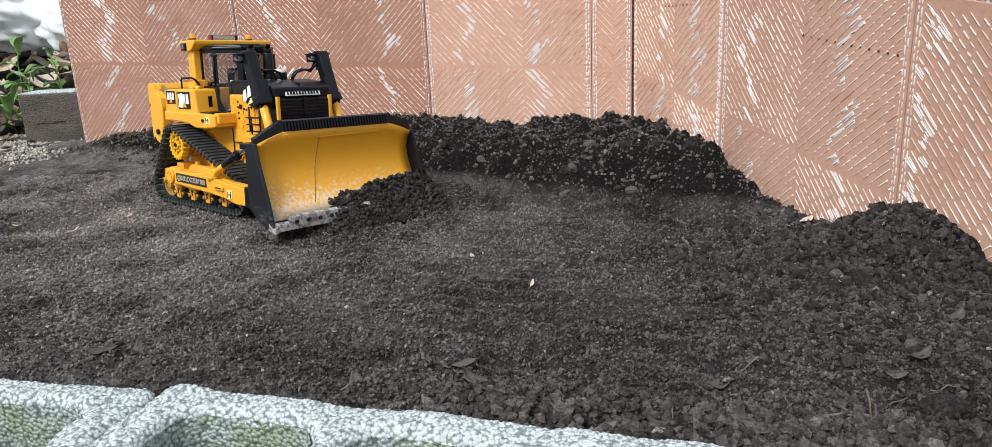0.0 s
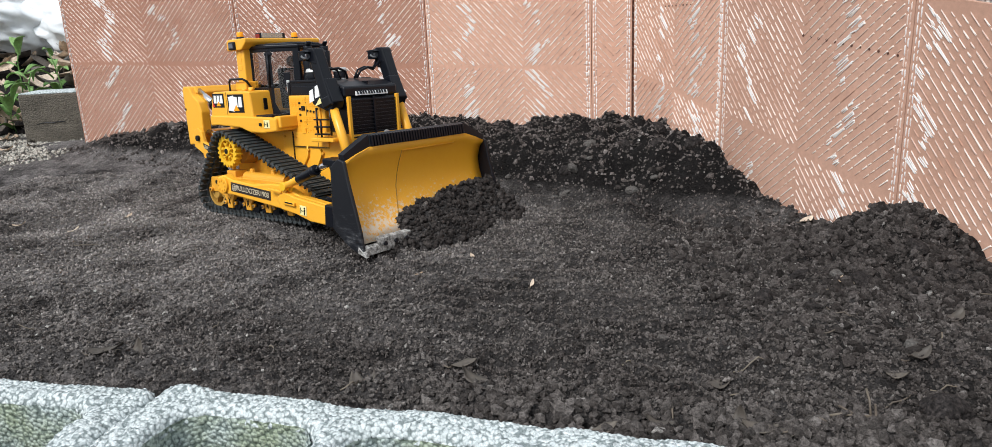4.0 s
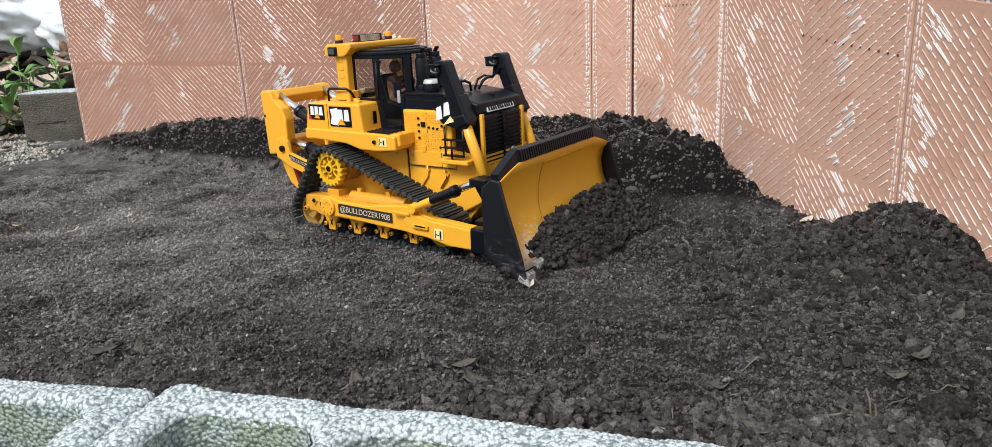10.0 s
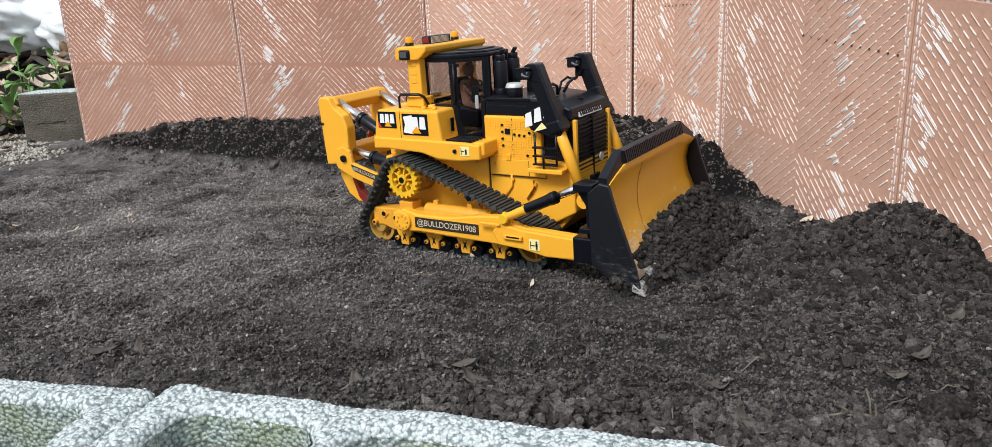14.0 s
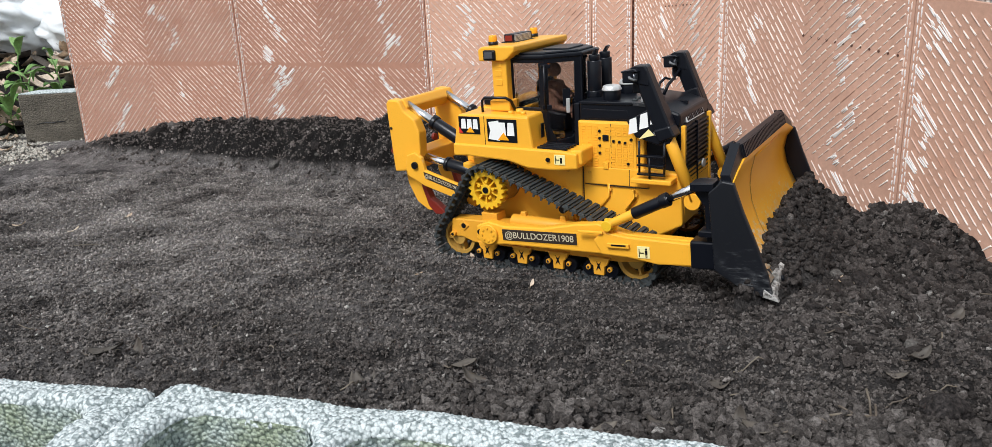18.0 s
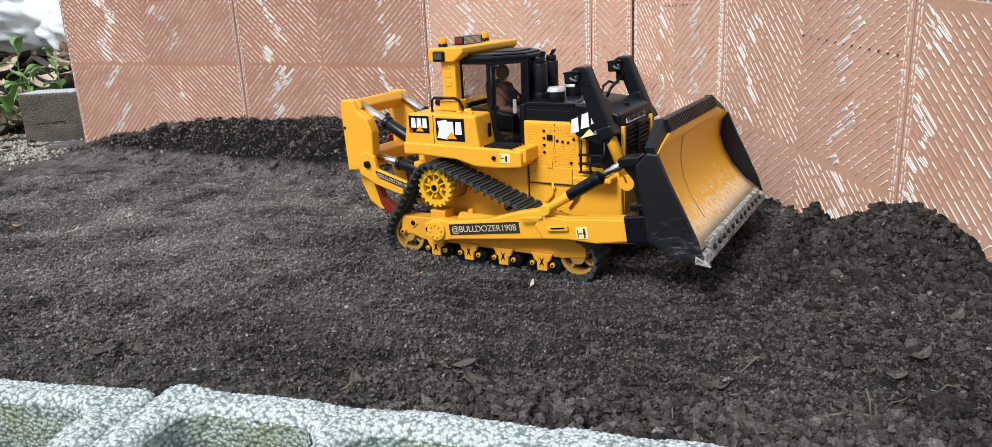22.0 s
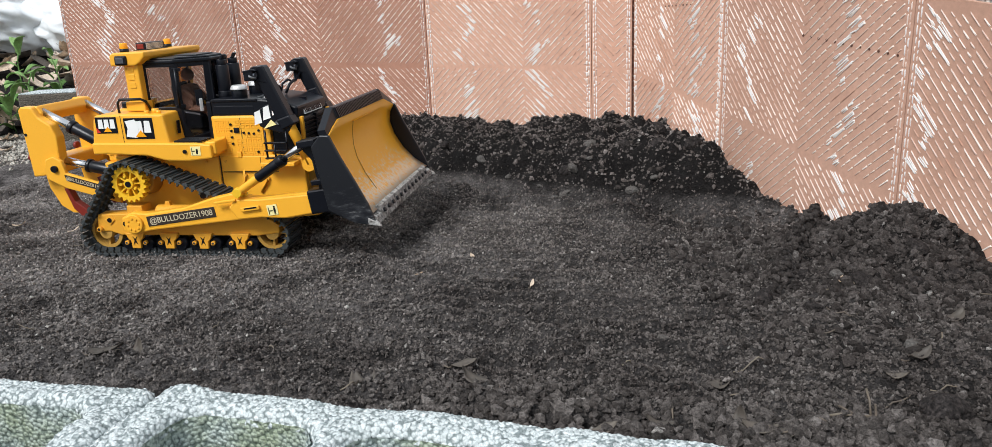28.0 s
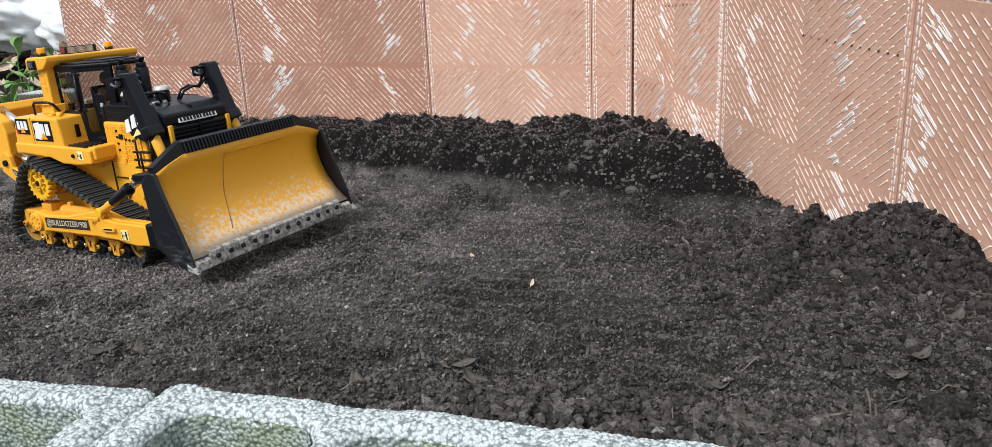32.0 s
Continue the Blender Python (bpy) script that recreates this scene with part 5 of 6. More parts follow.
        tube = P("lift_cylinder", prism([(0.1040, 0.2255), (0.1205, 0.2290), (0.1470, 0.1620), (0.1295, 0.1585)], y - 0.0080, y + 0.0080, 0.0022), BLACK, "black lift cylinder")
        part("head", prism([(0.1040, 0.2120), (0.1040, 0.2265), (0.1090, 0.2290), (0.1190, 0.2290), (0.1220, 0.2240), (0.1240, 0.2080)], y - 0.0088, y + 0.0088, 0.0012), BLACK, tube)
        part("gland", prism([(0.1275, 0.1640), (0.1445, 0.1690), (0.1505, 0.1580), (0.1330, 0.1510)], y - 0.0098, y + 0.0098, 0.0018), BLACK, tube)
        part("lug", box(0.1050, 0.1180, y - 0.0050, y + 0.0050, 0.2010, 0.2120, 0.0012), BLACK, tube)
        for q in (-1, 1):
            part("lamp", box(0.0985, 0.1105, y + q * 0.0020, y + q * 0.0165, 0.2125, 0.2250, 0.0015), BLACK, tube)
            part("visor", prism([(0.0975, 0.2245), (0.1120, 0.2262), (0.1150, 0.2240), (0.0980, 0.2228)], y + q * 0.0015, y + q * 0.0172, 0.0004), BLACK, tube)
            part("lens", rod((0.1080, y + q * 0.0115, 0.2190), (0.1125, y + q * 0.0120, 0.2186), 0.0040, 0.0034, 12), LENS, tube, "clear lamp lens")
            part("lamp_arm", pipe([(0.1065, y + q * 0.0165, 0.2190), (0.1070, y + q * 0.0178, 0.2180), (0.1110, y + q * 0.0178, 0.2160), (0.1120, y + q * 0.0120, 0.2150)], 0.0014), TRIM_GREY, tube, "grey lamp bracket")
        rd = part("lift_rod", rod((0, 0, 0.112), (0, 0, 0), 0.0062, None, 18), YELLOW, root)
        part("eye", rod((0, -0.006, 0), (0, 0.006, 0), 0.0085, None, 18), YELLOW, rd)
        out["rods"].append((rd, tube, y))
        P("hose", pipe([(0.108, s * 0.052, 0.214), (0.110, s * 0.046, 0.205), (0.114, s * 0.038, 0.201), (0.116, s * 0.026, 0.202), (0.115, s * 0.014, 0.198), (0.112, s * 0.008, 0.188)], 0.0018), BLACK)
        P("hose", pipe([(0.116, s * 0.050, 0.210), (0.110, s * 0.042, 0.199), (0.106, s * 0.030, 0.203), (0.104, s * 0.018, 0.199), (0.103, s * 0.012, 0.187)], 0.0015), BLACK)
        lad = P("ladder", pipe([(0.112, s * 0.066, 0.152), (0.112, s * 0.066, 0.116)], 0.0013), BLACK, "black boarding ladder")
        part("rail", pipe([(0.139, s * 0.066, 0.152), (0.139, s * 0.066, 0.116)], 0.0013), BLACK, lad)
        part("rail", pipe([(0.125, s * 0.071, 0.136), (0.125, s * 0.071, 0.114)], 0.0013), BLACK, lad)
        for z in (0.118, 0.1275, 0.137):
            part("rung", box(0.111, 0.140, s * 0.0655, s * 0.0715, z - 0.0010, z + 0.0010, 0.0005), BLACK, lad)

    # undercarriage
    shoe = shoe_mesh()
    for s in (-1, 1):
        y = s * 0.083
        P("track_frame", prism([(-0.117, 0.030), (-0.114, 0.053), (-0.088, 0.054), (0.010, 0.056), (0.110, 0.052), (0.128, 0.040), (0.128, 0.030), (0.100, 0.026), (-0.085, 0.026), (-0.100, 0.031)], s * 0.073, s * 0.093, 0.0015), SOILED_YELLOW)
        # Dull tone puts the dark of the gaps between spokes into the housing.
        P("final_drive", rod((-0.062, s * 0.050, 0.0925), (-0.062, s * 0.073, 0.0925), 0.022, 0.020, 28, None, 0.0015), DULL_YELLOW, "dull soiled final drive housing, toned dark behind the spokes")
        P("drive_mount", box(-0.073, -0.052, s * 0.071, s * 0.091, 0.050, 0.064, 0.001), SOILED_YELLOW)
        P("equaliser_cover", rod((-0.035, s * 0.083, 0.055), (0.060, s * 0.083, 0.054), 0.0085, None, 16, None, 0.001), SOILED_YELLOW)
        for x in (-0.020, 0.030):
            P("lug", prism([(x - 0.005, 0.056), (x + 0.005, 0.056), (x + 0.003, 0.068), (x - 0.003, 0.068)], s * 0.081, s * 0.086, 0.0008), SOILED_YELLOW)
        P("carrier_bracket", box(0.028, 0.037, s * 0.066, s * 0.073, 0.050, 0.083, 0.001), SOILED_YELLOW)
        P("carrier_roller", rod((0.0325, s * 0.068, 0.077), (0.0325, s * 0.090, 0.077), 0.0045, None, 14), BLACK)
        for x in (-0.1075, 0.117):
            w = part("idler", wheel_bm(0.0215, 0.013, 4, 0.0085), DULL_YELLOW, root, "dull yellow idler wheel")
            w.location = (x, y, 0.0292)
            out["sprockets"].append((w, s, 0.0265, (x, y, 0.0292)))
        sp = part("sprocket", ring_bm(0.0205, 0.0158, 0.010, 20), YELLOW_BRIGHT, root, "bright yellow toothed drive sprocket")
        sp.location = (-0.062, s * 0.0893, 0.0925)
        part("hub", rod((0, -0.0058, 0), (0, 0.0058, 0), 0.0064, None, 20, None, 0.0006), YELLOW_BRIGHT, sp)
        # Black disc paints in the dark of the hub's centre hole.
        part("hub_hole_disc", rod((0, s * 0.0056, 0), (0, s * 0.0068, 0), 0.0036, None, 16), BLACK, sp, "black disc for the dark hole in the hub")
        for k in range(10):
            a = 2 * math.pi * k / 10
            spoke = box(0.0050, 0.0168, -0.0034, 0.0034, -0.0010, 0.0010, 0.0003)
            bmesh.ops.rotate(spoke, verts=spoke.verts[:], cent=(0, 0, 0), matrix=Matrix.Rotation(a, 3, "Y"))
            part("spoke", spoke, YELLOW_BRIGHT, sp)
        for k in range(5):
            a = 2 * math.pi * k / 5
            part("bolt", rod((0.0100 * math.cos(a), s * 0.0010, 0.0100 * math.sin(a)), (0.0100 * math.cos(a), s * 0.0066, 0.0100 * math.sin(a)), 0.0017, None, 8), YELLOW_BRIGHT, sp)
        out["sprockets"].append((sp, s, 0.0290, (-0.062, s * 0.0893, 0.0925)))
        plate = P("tensioner_plate", prism([(-0.1040, 0.046), (-0.0970, 0.0525), (-0.0900, 0.046), (-0.0970, 0.0395)], s * 0.0925, s * 0.0945, 0.0008), SOILED_YELLOW)
        part("eyelet", rod((-0.0970, s * 0.0943, 0.046), (-0.0970, s * 0.0951, 0.046), 0.0030, None, 14), BLACK, plate)
        P("axle_end", rod((-0.1120, s * 0.0920, 0.0345), (-0.1120, s * 0.0975, 0.0345), 0.0034, None, 14, None, 0.0005), SOILED_YELLOW)
        P("axle_hole", rod((-0.1120, s * 0.0974, 0.0345), (-0.1120, s * 0.0980, 0.0345), 0.0018, None, 12), BLACK)
        for x in (-0.064, -0.018, 0.028, 0.077):
            br = P("roller_bracket", prism([(x - 0.013, 0.030), (x + 0.013, 0.030), (x + 0.0095, 0.022), (x + 0.0065, 0.020), (x + 0.0060, 0.0100), (x - 0.0060, 0.0100), (x - 0.0065, 0.020), (x - 0.0095, 0.022)], s * 0.0915, s * 0.0975, 0.0008), SOILED_YELLOW)
            part("stamp", prism([(x - 0.003, 0.026), (x, 0.0225), (x + 0.003, 0.026), (x + 0.001, 0.021), (x + 0.003, 0.015), (x, 0.0185), (x - 0.003, 0.015), (x - 0.001, 0.021)], s * 0.0976, s * 0.0980, 0), BLACK, br)
            for dx in (-0.0125, 0.0125):
                P("bolt_head", rod((x + dx, s * 0.0970, 0.0175), (x + dx, s * 0.0984, 0.0175), 0.0014, None, 8), CHROME, "bright bolt head")
                roller = P("roller", rod((x + dx, s * 0.071, 0.0150), (x + dx, s * 0.094, 0.0150), 0.0080, None, 18), BLACK)
                part("roller_bolt", rod((x + dx, s * 0.094, 0.0175), (x + dx, s * 0.0975, 0.0175), 0.0028, None, 8), SOILED_YELLOW, roller)
        for k in range(SHOES):
            sh = new("track_shoe", shoe)
            sh.parent = root
            out["shoes"].append((sh, s, y, k * BELT_LEN / SHOES))

    # blade with its push arms, all swinging about the arm pins
    PX, PZ = -0.050, 0.047
    mould = [(0.2600, 0.022), (0.2445, 0.036), (0.2310, 0.055), (0.2225, 0.075), (0.2195, 0.095), (0.2230, 0.112), (0.2300, 0.1225)]
    off = lambda poly: [(x - PX, z - PZ) for x, z in poly]
    half = 0.1290

    def board(y_list, tops, thick, back_by=0.0):
        """Curved mouldboard, its top rising to the middle."""
        bm = bmesh.new()
        front, back = [], []
        for y, top in zip(y_list, tops):
            prof = [(x, z if z < 0.08 else 0.08 + (z - 0.08) * (top - 0.08) / (0.1225 - 0.08)) for x, z in mould]
            front.append([bm.verts.new((x - PX - back_by, y, z - PZ)) for x, z in prof])
            back.append([bm.verts.new((x - PX - back_by - thick, y, z - PZ)) for x, z in prof])
        for g, flip in ((front, False), (back, True)):
            for a, b in zip(g, g[1:]):
                for k in range(len(a) - 1):
                    q = (a[k], b[k], b[k + 1], a[k + 1])
                    bm.faces.new(q[::-1] if flip else q).smooth = True
        n = len(mould) - 1
        for (a, b), (c, d) in zip(zip(front, front[1:]), zip(back, back[1:])):
            bm.faces.new((a[n], b[n], d[n], c[n]))
            bm.faces.new((b[0], a[0], c[0], d[0]))
        for f, b in ((front[0], back[0]), (front[-1], back[-1])):
            for k in range(n):
                bm.faces.new((f[k], f[k + 1], b[k + 1], b[k]))
        bmesh.ops.recalc_face_normals(bm, faces=bm.faces[:])
        return bm

    ys = [-half, -0.110, -0.089, -0.04, 0, 0.04, 0.089, 0.110, half]
    tops = [0.1165, 0.1235, 0.1300, 0.1300, 0.1300, 0.1300, 0.1300, 0.1235, 0.1165]
    blade = part("blade", board(ys, tops, 0.004), BLADE_PAINT, root, "yellow curved blade, scratched and soiled low down")
    B = lambda name, bm, mat, label="": part(name, bm, mat, blade, label)
    # back of the blade, guard, end plates, cutting edge
    B("blade_back", board([-0.127, -0.085, 0.085, 0.127], [0.114, 0.127, 0.127, 0.114], 0.010, 0.0045), BLACK)
    guard = [(0.2250, 0.1290), (0.2295, 0.1300), (0.2268, 0.1430), (0.2210, 0.1450), (0.2175, 0.1380), (0.2200, 0.1290)]
    B("guard", prism(off(guard), -0.088, 0.088, 0.001), BLACK, "black slotted spill guard")
    for k in range(36):
        y = -0.086 + k * 0.0048
        B("guard_slat", prism(off([(0.2290, 0.1305), (0.2314, 0.1310), (0.2286, 0.1432), (0.2262, 0.1436)]), y, y + 0.0026, 0), BLACK)
    for s in (-1, 1):
        bm = bmesh.new()
        pts = [(0.2225, 0.0880, 0.1446), (0.2250, 0.0880, 0.1295), (0.2255, half, 0.1160), (0.2240, half, 0.1240)]
        f = [bm.verts.new((x + 0.0035 - PX, s * y, z - PZ)) for x, y, z in pts]
        b = [bm.verts.new((x - 0.0055 - PX, s * y, z - PZ)) for x, y, z in pts]
        bm.faces.new(f)
        bm.faces.new(b[::-1])
        for k in range(4):
            bm.faces.new((f[k], b[k], b[(k + 1) % 4], f[(k + 1) % 4]))
        bmesh.ops.recalc_face_normals(bm, faces=bm.faces[:])
        B("guard_wing", bm, BLACK)
        plate = off([(0.2110, 0.033), (0.2360, 0.0165), (0.2480, 0.0120), (0.2640, 0.0095), (0.2590, 0.034), (0.2490, 0.064), (0.2390, 0.092), (0.2315, 0.1175), (0.2210, 0.1195), (0.2080, 0.1080)])
        B("end_plate", prism(plate, s * 0.1285, s * 0.1335, 0.0012), SCUFFED if s < 0 else BLACK, "black end plate with scuffs")
        B("end_bit", prism(off([(0.2560, 0.0105), (0.2652, 0.0080), (0.2635, 0.0170), (0.2590, 0.0200)]), s * 0.1080, s * 0.1285, 0.0008), CAKED, "soil-caked steel end bit")
        B("bit_tip", prism(off([(0.2545, 0.0110), (0.2690, 0.0072), (0.2672, 0.0112), (0.2560, 0.0190)]), s * 0.1284, s * 0.1342, 0.0006), WORN, "bare scoured tip of the end bit")
        # brackets behind the blade
        B("blade_bracket", prism(off([(0.1920, 0.116), (0.2100, 0.1160), (0.2120, 0.1060), (0.2160, 0.028), (0.2020, 0.028), (0.2000, 0.092), (0.1920, 0.104)]), s * 0.106, s * 0.122, 0.0015), BLACK)
        B("blade_bracket", box(0.190 - PX, 0.212 - PX, s * 0.112, s * 0.1300, 0.108 - PZ, 0.116 - PZ, 0.001), BLACK)
        B("blade_bracket", box(0.196 - PX, 0.214 - PX, s * 0.112, s * 0.1300, 0.064 - PZ, 0.070 - PZ, 0.001), BLACK)
        B("trunnion", box(0.186 - PX, 0.216 - PX, s * 0.106, s * 0.126, 0.030 - PZ, 0.058 - PZ, 0.002), BLACK)
        B("lift_eye", prism(off([(0.1650, 0.080), (0.1720, 0.088), (0.2100, 0.100), (0.2120, 0.060), (0.1720, 0.070)]), s * 0.052, s * 0.0575, 0.001), BLACK)
        # push arm
        arm = B("push_arm", prism(off([(-0.068, 0.040), (-0.066, 0.056), (-0.050, 0.0615), (-0.030, 0.057), (0.020, 0.0575), (0.060, 0.0640), (0.085, 0.0660), (0.120, 0.0560), (0.196, 0.0530), (0.200, 0.0280), (0.188, 0.0255), (0.150, 0.0265), (0.135, 0.0320), (0.060, 0.0335), (-0.030, 0.0355), (-0.058, 0.0330)]), s * 0.1000, s * 0.1125, 0.0018), YELLOW)
        bl = B("arm_boss", rod((0, s * 0.1120, 0), (0, s * 0.1160, 0), 0.0118, None, 28, None, 0.001), YELLOW)
        bm = bmesh.new()
        for k in range(8):
            a = 2 * math.pi * k / 8
            rod((0.0075 * math.cos(a), s * 0.1158, 0.0075 * math.sin(a)), (0.0075 * math.cos(a), s * 0.1172, 0.0075 * math.sin(a)), 0.0014, None, 8, bm)
        B("boss_bolt", bm, YELLOW)
        B("arm_hole", rod((-0.0125, s * 0.1123, 0.0015), (-0.0125, s * 0.1131, 0.0015), 0.0032, None, 14), BLACK)
        B("arm_front", prism(off([(0.082, 0.0500), (0.092, 0.0600), (0.120, 0.0555), (0.192, 0.0525), (0.194, 0.0300), (0.150, 0.0285), (0.120, 0.0335), (0.090, 0.0350)]), s * 0.1110, s * 0.1190, 0.0016), YELLOW)
        B("arm_rib", box(0.116, 0.144, s * 0.1185, s * 0.1215, 0.0105, 0.0135, 0.0008), YELLOW)
        B("arm_rib", box(0.148, 0.172, s * 0.1195, s * 0.1225, -0.0030, 0.0020, 0.0008), YELLOW)
        B("arm_slot", box(0.153, 0.169, s * 0.1224, s * 0.1229, -0.0005, 0.0012, 0), BLACK)
        B("arm_tab", box(0.235, 0.262, s * 0.1090, s * 0.1190, -0.0035, 0.0005, 0.0006), YELLOW)
        st = B("warning_sticker", box(0.180, 0.193, s * 0.1190, s * 0.1198, -0.0125, 0.0000, 0.0002), PALE, "yellow sticker with a dark sign")
        q0, q1 = s * 0.1197, s * 0.1203
        bm = box(0.1817, 0.1824, q0, q1, -0.0110, -0.0025, 0)
        box(0.1826, 0.1870, q0, q1, -0.0072, -0.0063, 0, bm)
        box(0.1882, 0.1906, q0, q1, -0.0080, -0.0040, 0, bm)
        box(0.1886, 0.1892, q0, q1, -0.0115, -0.0080, 0, bm)
        box(0.1897, 0.1903, q0, q1, -0.0115, -0.0080, 0, bm)
        rod((0.1894, q0, -0.0026), (0.1894, q1, -0.0026), 0.0011, None, 8, bm)
        B("sign", bm, BLACK)
        lp = B("label_plate", box(0.018, 0.110, s * 0.1123, s * 0.1133, -0.0062, 0.0066, 0.0003), LABEL, "dark brown label lettered in cream")
        B("label_rim", box(0.0165, 0.1115, s * 0.1121, s * 0.1127, -0.0076, 0.0080, 0.0002), YELLOW)
        turn = pose(0.0640, s * 0.1136, 0.0002, 90, 0, 0 if s < 0 else 180)
        lettering("lettering", "@BULLDOZER1908", 0.0101, CREAM, blade, turn, 0.98, "cream capitals on the label")
        # tilt cylinder
        p0, p1 = Vector((0.0992 - PX, s * 0.118, 0.0670 - PZ)), Vector((0.197 - PX, s * 0.120, 0.112 - PZ))
        d = p1 - p0
        B("tilt_cylinder_base", rod(p0, p0 + d * 0.34, 0.0044, 0.0052, 16, None, 0.0006), YELLOW)
        B("tilt_cylinder", rod(p0 + d * 0.30, p0 + d * 0.66, 0.0062, None, 18, None, 0.001), BLACK, "black tilt cylinder")
        B("tilt_collar", rod(p0 + d * 0.60, p0 + d * 0.68, 0.0070, None, 18, None, 0.0008), BLACK)
        B("tilt_rod", rod(p0 + d * 0.66, p1, 0.0042, None, 14), CHROME, "chrome piston rod")
        B("tilt_eye", rod(p0 + Vector((0, s * -0.006, 0)), p0 + Vector((0, s * 0.005, 0)), 0.0058, None, 16, None, 0.0008), YELLOW_BRIGHT)
        B("tilt_clamp", box(0.094 - PX, 0.106 - PX, s * 0.1105, s * 0.1150, 0.060 - PZ, 0.0725 - PZ, 0.0012), YELLOW_BRIGHT, "bright yellow clamp")
    edge = [(0.2600, 0.0080), (0.2652, 0.0085), (0.2632, 0.0250), (0.2590, 0.0275), (0.2560, 0.0240)]
    B("cutting_edge", prism(off(edge), -0.1080, 0.1080, 0.0006), CAKED, "soil-caked dark cutting edge")
    for k in range(12):
        y = -0.099 + 0.018 * k
        B("edge_bolt", rod((0.2630 - PX, y, 0.0175 - PZ), (0.2664 - PX, y, 0.0185 - PZ), 0.0027, None, 8), BLACK, "dark bolt head")
    bm = bmesh.new()
    pipe([(0.2250 - PX, -0.030, 0.1190 - PZ), (0.2250 - PX, 0.070, 0.1190 - PZ)], 0.0008, 6, bm)
    B("weld_line", bm, BLADE_PAINT)
    seam = [(0.2250 - PX, -0.030, 0.1190 - PZ), (0.2215 - PX, -0.032, 0.105 - PZ), (0.2205 - PX, -0.035, 0.090 - PZ), (0.2235 - PX, -0.040, 0.075 - PZ), (0.2318 - PX, -0.046, 0.055 - PZ), (0.2450 - PX, -0.056, 0.036 - PZ)]
    B("blade_seam", pipe(seam, 0.0005, 6), DULL_YELLOW, "fine dark seam across the blade")
    blade.location = (PX, 0, PZ)
    out["blade"] = blade
    out["pivot"] = (PX, PZ)

    # ripper at the rear
    for s in (-1, 1):
        y = s * 0.050
        P("ripper_plate", prism([(-0.226, 0.181), (-0.222, 0.186), (-0.206, 0.185), (-0.199, 0.172), (-0.184, 0.162), (-0.178, 0.146), (-0.180, 0.108), (-0.192, 0.097), (-0.222, 0.094)], y - 0.008, y + 0.008, 0.002), YELLOW)
        P("plate_hole", rod((-0.221, y + s * 0.0078, 0.150), (-0.221, y + s * 0.0086, 0.150), 0.0020, None, 12), BLACK)
        P("lower_arm", prism([(-0.200, 0.104), (-0.196, 0.118), (-0.184, 0.122), (-0.174, 0.116), (-0.170, 0.100), (-0.100, 0.080), (-0.098, 0.060), (-0.172, 0.080), (-0.198, 0.092)], s * 0.058, s * 0.064, 0.0012), YELLOW)
        P("arm_pin", rod((-0.184, s * 0.0635, 0.106), (-0.184, s * 0.0675, 0.106), 0.0045, None, 16, None, 0.0006), BLACK)
        lp = P("arm_label", prism([(-0.172, 0.0985), (-0.170, 0.0905), (-0.120, 0.0760), (-0.118, 0.0835)], s * 0.0640, s * 0.0648, 0), LABEL, "dark brown label lettered in cream")
        if s < 0:
            ang = math.degrees(math.atan2(-0.0148, 0.0535))
            m = pose(-0.145, -0.0651, 0.0872, 90, 0, 0) @ pose(0, 0, 0, 0, 0, ang)
            lettering("lettering", "@BULLDOZER1908", 0.0062, CREAM, root, m, 0.98, "cream capitals on the label")
        for z0, z1, x0, x1, yo in ((0.178, 0.128, -0.204, -0.112, 0.042), (0.114, 0.098, -0.176, -0.100, 0.050)):
            a, b = Vector((x0, s * yo, z0)), Vector((x1, s * yo, z1))
            d = b - a
            P("ripper_rod", rod(a, a + d * 0.5, 0.0052, None, 16), CHROME, "chrome ripper piston rod")
            cy = P("ripper_cylinder", rod(a + d * 0.40, b, 0.0078, None, 18, None, 0.001), BLACK, "black ripper cylinder")
            part("collar", rod(a + d * 0.40, a + d * 0.46, 0.0090, None, 18, None, 0.0008), BLACK, cy)
            part("mount", rod(b + Vector((0, -0.006, 0)), b + Vector((0, 0.006, 0)), 0.0090, None, 16), YELLOW, cy)
        P("tail_lamp", rod((-0.2285, s * 0.044, 0.118), (-0.2325, s * 0.044, 0.118), 0.0052, None, 14), RED, "red tail lamp")
    P("ripper_beam", prism([(-0.222, 0.168), (-0.218, 0.184), (-0.204, 0.186), (-0.198, 0.176), (-0.206, 0.164)], -0.050, 0.050, 0.002), YELLOW)
    P("ripper_beam", box(-0.222, -0.190, -0.050, 0.050, 0.096, 0.116, 0.002), YELLOW)
    P("rear_bracket", box(-0.118, -0.098, -0.056, 0.056, 0.070, 0.112, 0.002), YELLOW)
    P("rear_bracket", box(-0.116, -0.098, -0.048, 0.048, 0.112, 0.138, 0.002), YELLOW)
    for y in (-0.034, 0.034):
        P("ripper_shank", prism([(-0.222, 0.100), (-0.198, 0.100), (-0.196, 0.074), (-0.186, 0.052), (-0.176, 0.040), (-0.190, 0.040), (-0.206, 0.050), (-0.218, 0.074)], y - 0.005, y + 0.005, 0.0015), YELLOW)
        P("ripper_tooth", prism([(-0.197, 0.074), (-0.191, 0.074), (-0.184, 0.056), (-0.166, 0.043), (-0.160, 0.036), (-0.178, 0.036), (-0.188, 0.046)], y - 0.0056, y + 0.0056, 0.001), RED, "worn red ripper tooth")
    return out


DOZER = build_dozer()
for ob in DOZER["root"].children_recursive:
    if ob.data and ob.data.materials and ob.data.materials[0] == GLASS:
        ob.visible_shadow = False


